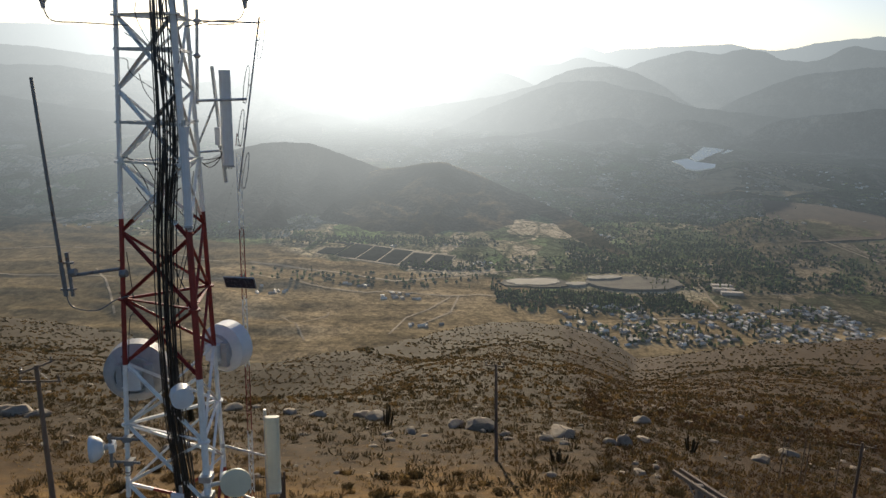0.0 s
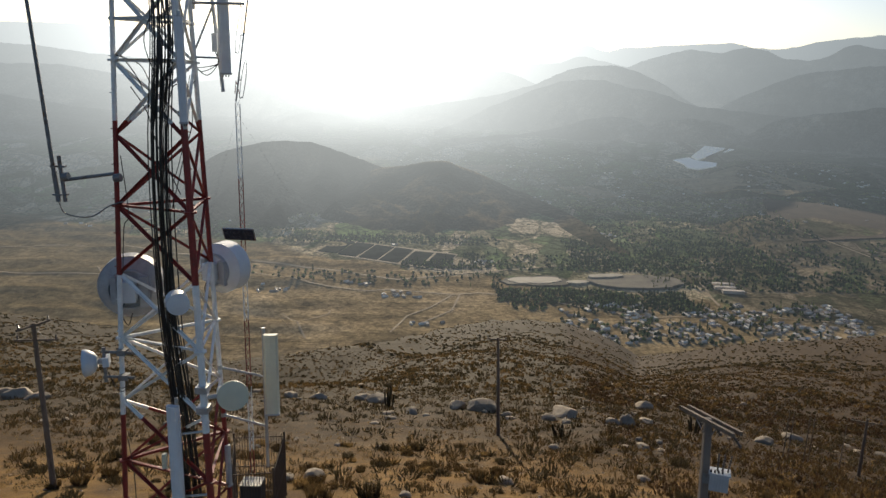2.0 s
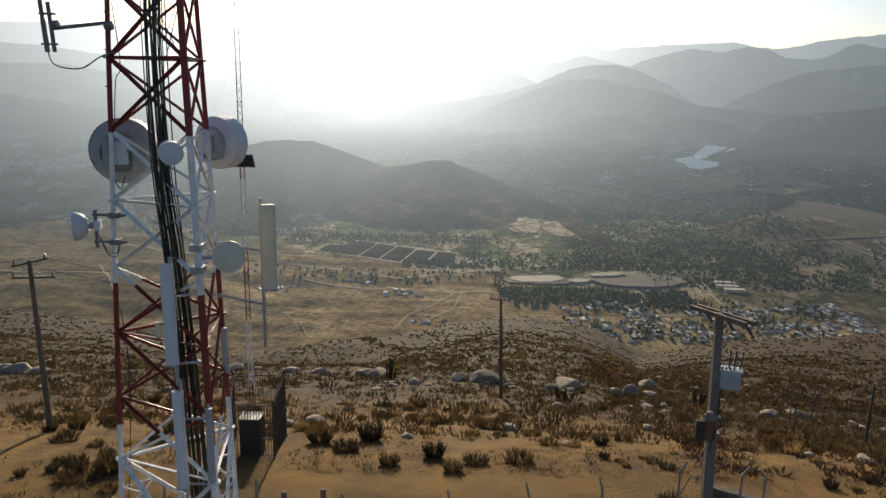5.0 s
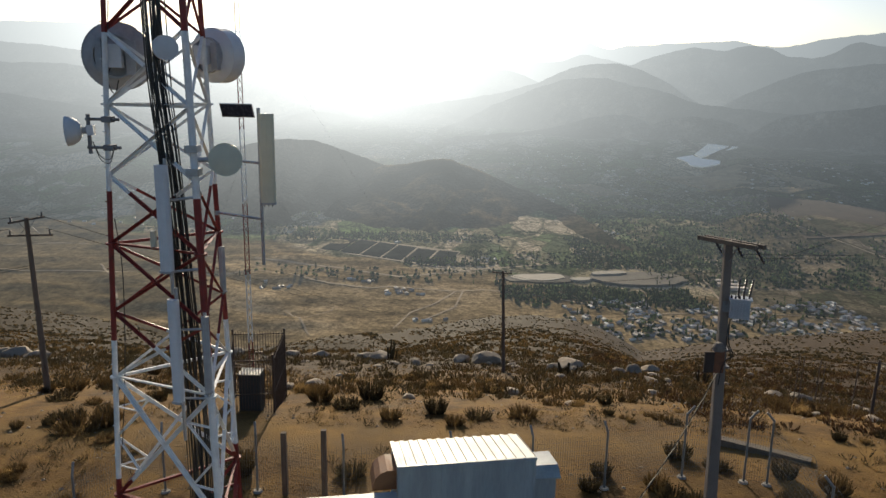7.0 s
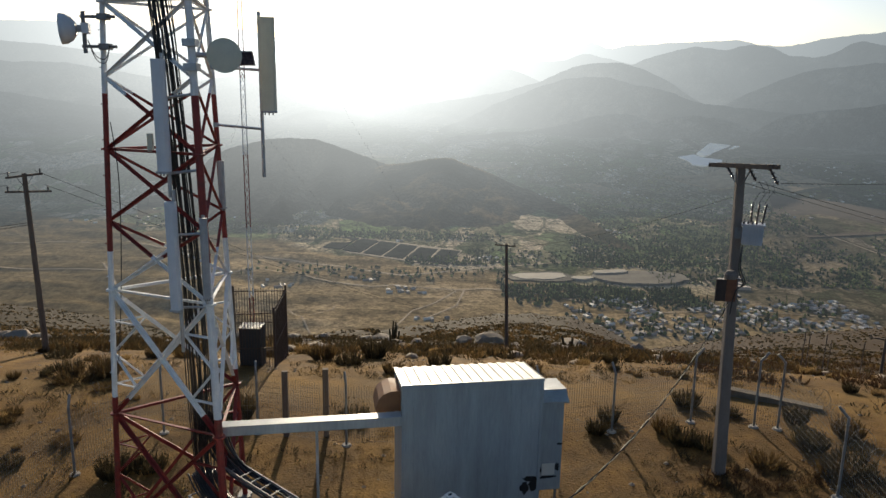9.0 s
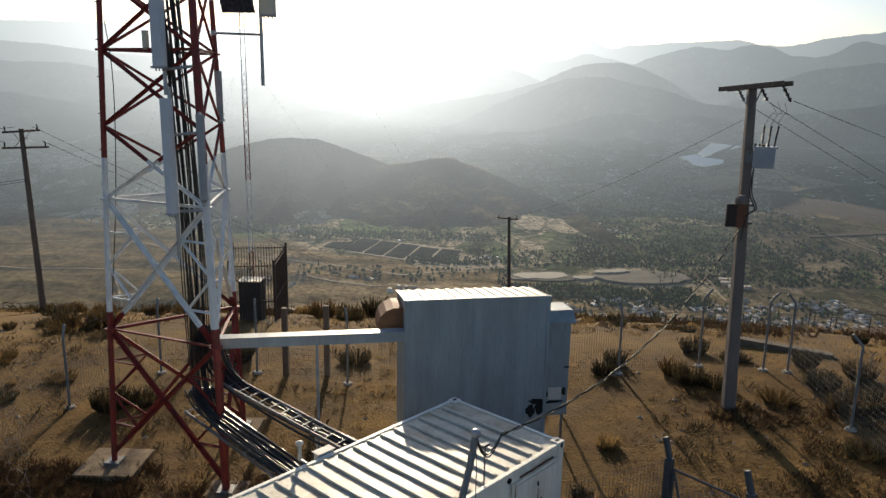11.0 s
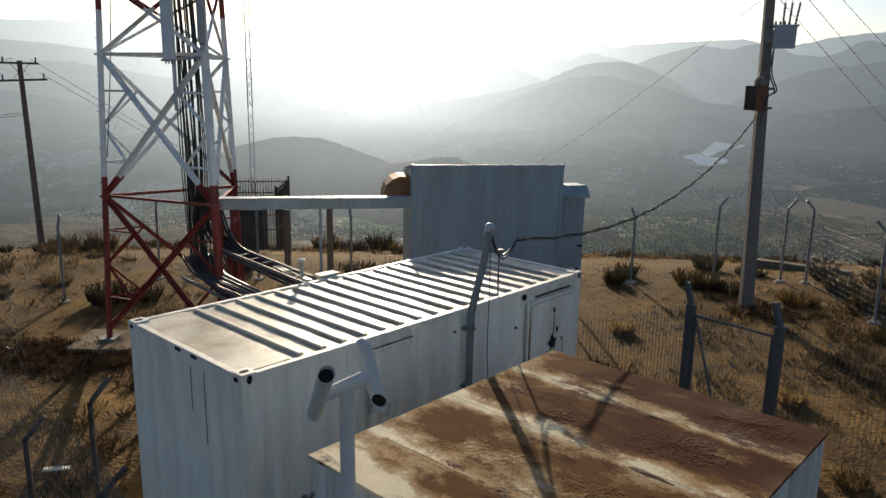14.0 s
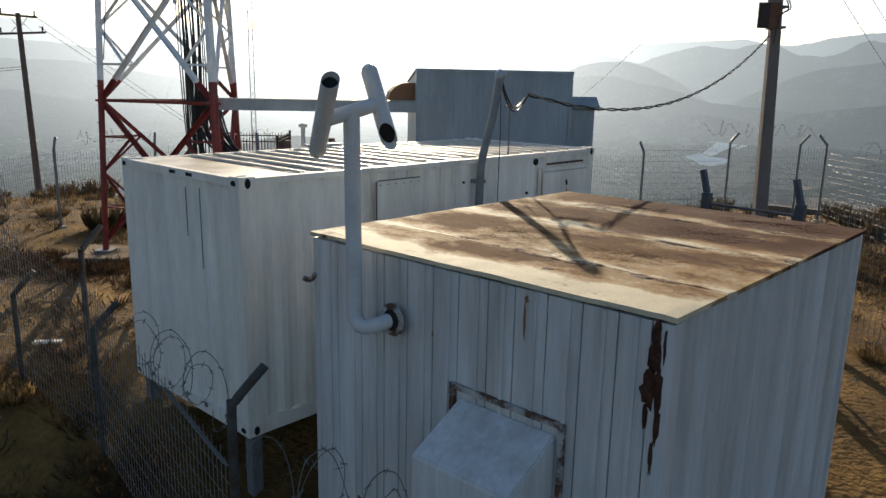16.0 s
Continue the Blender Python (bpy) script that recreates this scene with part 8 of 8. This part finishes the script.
def far_quad(name, corners, up, m, label, category, thick=2.0, level=False):
    corners = list(corners) if level else [spread(x, y) for x, y in corners]
    V = [(x, y, valley_z(x, y) + up) for x, y in corners] + [(x, y, valley_z(x, y) + up - thick - 4) for x, y in corners]
    n = len(corners)
    F = [tuple(range(n))] + [(i + n, (i + 1) % n + n, (i + 1) % n, i) for i in range(n)]
    return tagged(new(name, mesh_from(name, [afar(*v) for v in V], F, m)), label, category)


def lerp2(a, b, t):
    return a[0] + (b[0] - a[0]) * t, a[1] + (b[1] - a[1]) * t


A, B, C, D = (-304, 1915), (-334, 1768), (-16, 1628), (16, 1776)
far_quad("pond_bund", (lerp2(A, B, -0.05), lerp2(B, A, -0.05), lerp2(C, D, -0.05), lerp2(D, C, -0.05)), 1.2, PALE, "pale earth bunds round a row of ponds", "earthwork")
for i in range(6):
    t0, t1 = (i + 0.04) / 6, (i + 0.96) / 6
    q = (lerp2(A, D, t0), lerp2(B, C, t0), lerp2(B, C, t1), lerp2(A, D, t1))
    c = [sum(p[k] for p in q) / 4 for k in (0, 1)]
    q = [(c[0] + (x - c[0]) * 0.97, c[1] + (y - c[1]) * 0.93) for x, y in q]
    tagged(far_quad("drying_pond", q, 2.0, WATER, "dark rectangular pond between pale bunds", "pond"), group="ponds")


def mound(name, cx, cy, rx, ry, h, rot, m, label):
    """A flat-topped heap of spoil with a ragged rim."""
    V, F, n = [], [], 40
    for w, t in ((1.0, -3), (0.93, h), (0.6, h * 1.03)):
        for i in range(n):
            a = 6.283 * i / n
            s = w * (1 + 0.22 * fbm(math.cos(a), math.sin(a), 0.6, 4, cx * 0.1))
            u, v = rx * s * math.cos(a), ry * s * math.sin(a)
            x, y = cx + u * math.cos(rot) - v * math.sin(rot), cy + u * math.sin(rot) + v * math.cos(rot)
            V.append((x, y, valley_z(cx, cy) + t))
    V.append((cx, cy, valley_z(cx, cy) + h))
    for q in range(2):
        for i in range(n):
            F.append((q * n + i, q * n + (i + 1) % n, (q + 1) * n + (i + 1) % n, (q + 1) * n + i))
    F += [(2 * n + i, 2 * n + (i + 1) % n, 3 * n) for i in range(n)]
    return tagged(new(name, mesh_from(name, V, F, m)), label, "spoil heap", "quarry terraces")


SPOIL = far_mat("grey_spoil", (0.06, 0.055, 0.042))
PALE_SPOIL = far_mat("pale_spoil", (0.15, 0.132, 0.10))
BRIGHT = far_mat("bright_gravel", (0.34, 0.30, 0.23), 0.8, 0.1, 0.6)
mound("quarry_terrace", 405, 1548, 112, 62, 4, 0.05, PALE_SPOIL, "broad pale grey spoil terrace above a river")
mound("quarry_terrace", 190, 1541, 86, 42, 2.5, 0.1, SPOIL, "dark grey bank round a gravel pad")
mound("quarry_terrace", 186, 1543, 66, 29, 3.5, 0.1, BRIGHT, "bright pale gravel pad beside a terrace")
mound("quarry_terrace", 345, 1582, 48, 16, 6.5, 0.25, BRIGHT, "pale gravel heap on a spoil terrace")
mound("quarry_terrace", 276, 1534, 26, 14, 4, 0.25, BRIGHT, "pale gravel heap on a spoil terrace")
ROADM = far_mat("pale_track", (0.36, 0.28, 0.18), 0.9)


def road(pts, w, label="pale dirt road crossing a valley"):
    """A strip of road laid on the valley floor."""
    P = [Vector((x, y, 0)) for x, y in pts]
    Q = []
    for a, b in zip(P, P[1:]):
        n = max(2, int((b - a).length / 25))
        Q += [a.lerp(b, i / n) for i in range(n)]
    Q.append(P[-1])
    V, F = [], []
    for i, q in enumerate(Q):
        d = (Q[min(i + 1, len(Q) - 1)] - Q[max(i - 1, 0)]).normalized()
        s = Vector((-d.y, d.x, 0)) * w * 0.3
        o = 3.0 * math.sin(i * 0.7)
        for p in (q - s, q + s):
            x, y = spread(p.x + s.x * 0.3 * math.sin(i), p.y + o * 0.3)
            V.append((x, y, valley_z(x, y) + 1.0))
    F = [(2 * i, 2 * i + 1, 2 * i + 3, 2 * i + 2) for i in range(len(Q) - 1)]
    return tagged(new("valley_road", mesh_from("valley_road", [afar(*v) for v in V], F, ROADM)), label, "road", kind="structure")


for pts, w in (([(-1100, 1500), (-477, 1498), (-424, 1526), (-290, 1468), (-168, 1434), (-124, 1451), (3, 1427), (61, 1440), (183, 1401), (321, 1318)], 9), ([(3, 1419), (-38, 1326), (-77, 1271), (-100, 1175)], 6), ([(20, 1428), (4, 1312), (-55, 1224)], 6), ([(-304, 1271), (-265, 1209), (-221, 1271), (-220, 1295)], 5), ([(-265, 1209), (-236, 1138)], 5),
               ([(548, 1561), (534, 1449), (530, 1388)], 9), ([(401, 2515), (410, 2440), (380, 2313)], 16), ([(815, 2696), (887, 2273), (996, 1953), (1057, 1764)], 9), ([(-1110, 1743), (-994, 1788), (-851, 1789), (-683, 1722), (-520, 1640)], 10), ([(-789, 1570), (-710, 1455), (-644, 1336), (-600, 1250)], 7), ([(-460, 1640), (-247, 1585), (-116, 1530), (3, 1590), (266, 1690), (664, 1700)], 12),
               ([(-60, 2900), (120, 3100), (300, 3500)], 12), ([(120, 1730), (90, 1650)], 6), ([(330, 1290), (520, 1330), (760, 1290)], 7)):
    road(pts, w)
GLASS = far_mat("greenhouse_film", (0.92, 0.88, 0.74), 0.4, 0.5, 0.1)
for i in range(14):
    t0, t1 = i / 14, (i + 0.78) / 14
    a, b, c, d = (1522, 4719), (1940, 5715), (2064, 5422), (1487, 4485)
    q = (lerp2(a, d, t0), lerp2(b, c, t0), lerp2(b, c, t1), lerp2(a, d, t1))
    tagged(far_quad("greenhouse", q, 8, GLASS, "long pale plastic greenhouse glinting in the sun", "greenhouse", level=True), group="greenhouses")
far_quad("plastic_field", ((1331, 4454), (1495, 4674), (1470, 4447), (1550, 4325), (1484, 4152), (1414, 4078), (1328, 3975), (1292, 4056), (1330, 4250)), 6, GLASS, "bright plastic-covered field beside greenhouses", "field", level=True)
TAN = far_mat("tan_stubble", (0.30, 0.22, 0.12))
REDDISH = far_mat("reddish_plough", (0.062, 0.041, 0.027))
for m, up, q in ((TAN, 3, ((860, 3076), (1040, 3120), (1223, 3201), (1310, 2980), (1415, 2704), (1280, 2650), (1159, 2542), (1060, 2690), (975, 2817))), (TAN, 3, ((423, 2910), (542, 2947), (634, 2741), (515, 2673))), (TAN, 3, ((32, 3366), (242, 3403), (245, 3261), (69, 3229))),
                 (REDDISH, 2, ((1060, 2491), (1200, 2390), (1332, 2233), (1250, 2060), (1169, 1945), (937, 1926), (960, 2200)))):
    far_quad("bare_field", q, up, m, "bare dry field on a valley floor", "field")
for x, y in ((590, 1540), (584, 1512), (592, 1486)):
    tagged(far_quad("barn", ((x - 22, y - 6), (x + 22, y - 9), (x + 23, y + 4), (x - 21, y + 7)), 6, ROOFS[0], "long low barn with a pale roof", "barn", 6), group="barns")
GREEN = far_mat("bright_green_field", (0.085, 0.14, 0.03))
far_quad("green_field", ((438, 1860), (447, 2007), (492, 2069), (485, 1935)), 1.0, GREEN, "small bright green field among groves", "field")

# ---- scraps lying below the container ----
plank = bar(bmesh.new(), (-5.86, 9.5, ground_z(-5.86, 9.5) + 0.03), (-5.5, 9.58, ground_z(-5.5, 9.58) + 0.03), 0.09, 0.03)
tagged(part("scrap_plank", plank, ROOF_SHEET), "short pale scrap plank lying in weeds", "plank")
for x, y, r in ((-3.60, 8.55, 0.5), (-3.56, 8.70, 1.2), (-3.32, 8.62, 2.0), (-3.02, 8.58, 0.2)):
    bm = box(bmesh.new(), -0.06, -0.035, 0.0, 0.06, 0.035, 0.03, 0.006, Matrix.Translation((x, y, ground_z(x, y) - 0.004)) @ Matrix.Rotation(r, 4, "Z"))
    tagged(part("rubble_piece", bm, ROOF_SHEET), "small pale rubble piece on dark soil", "rubble", "rubble pieces")
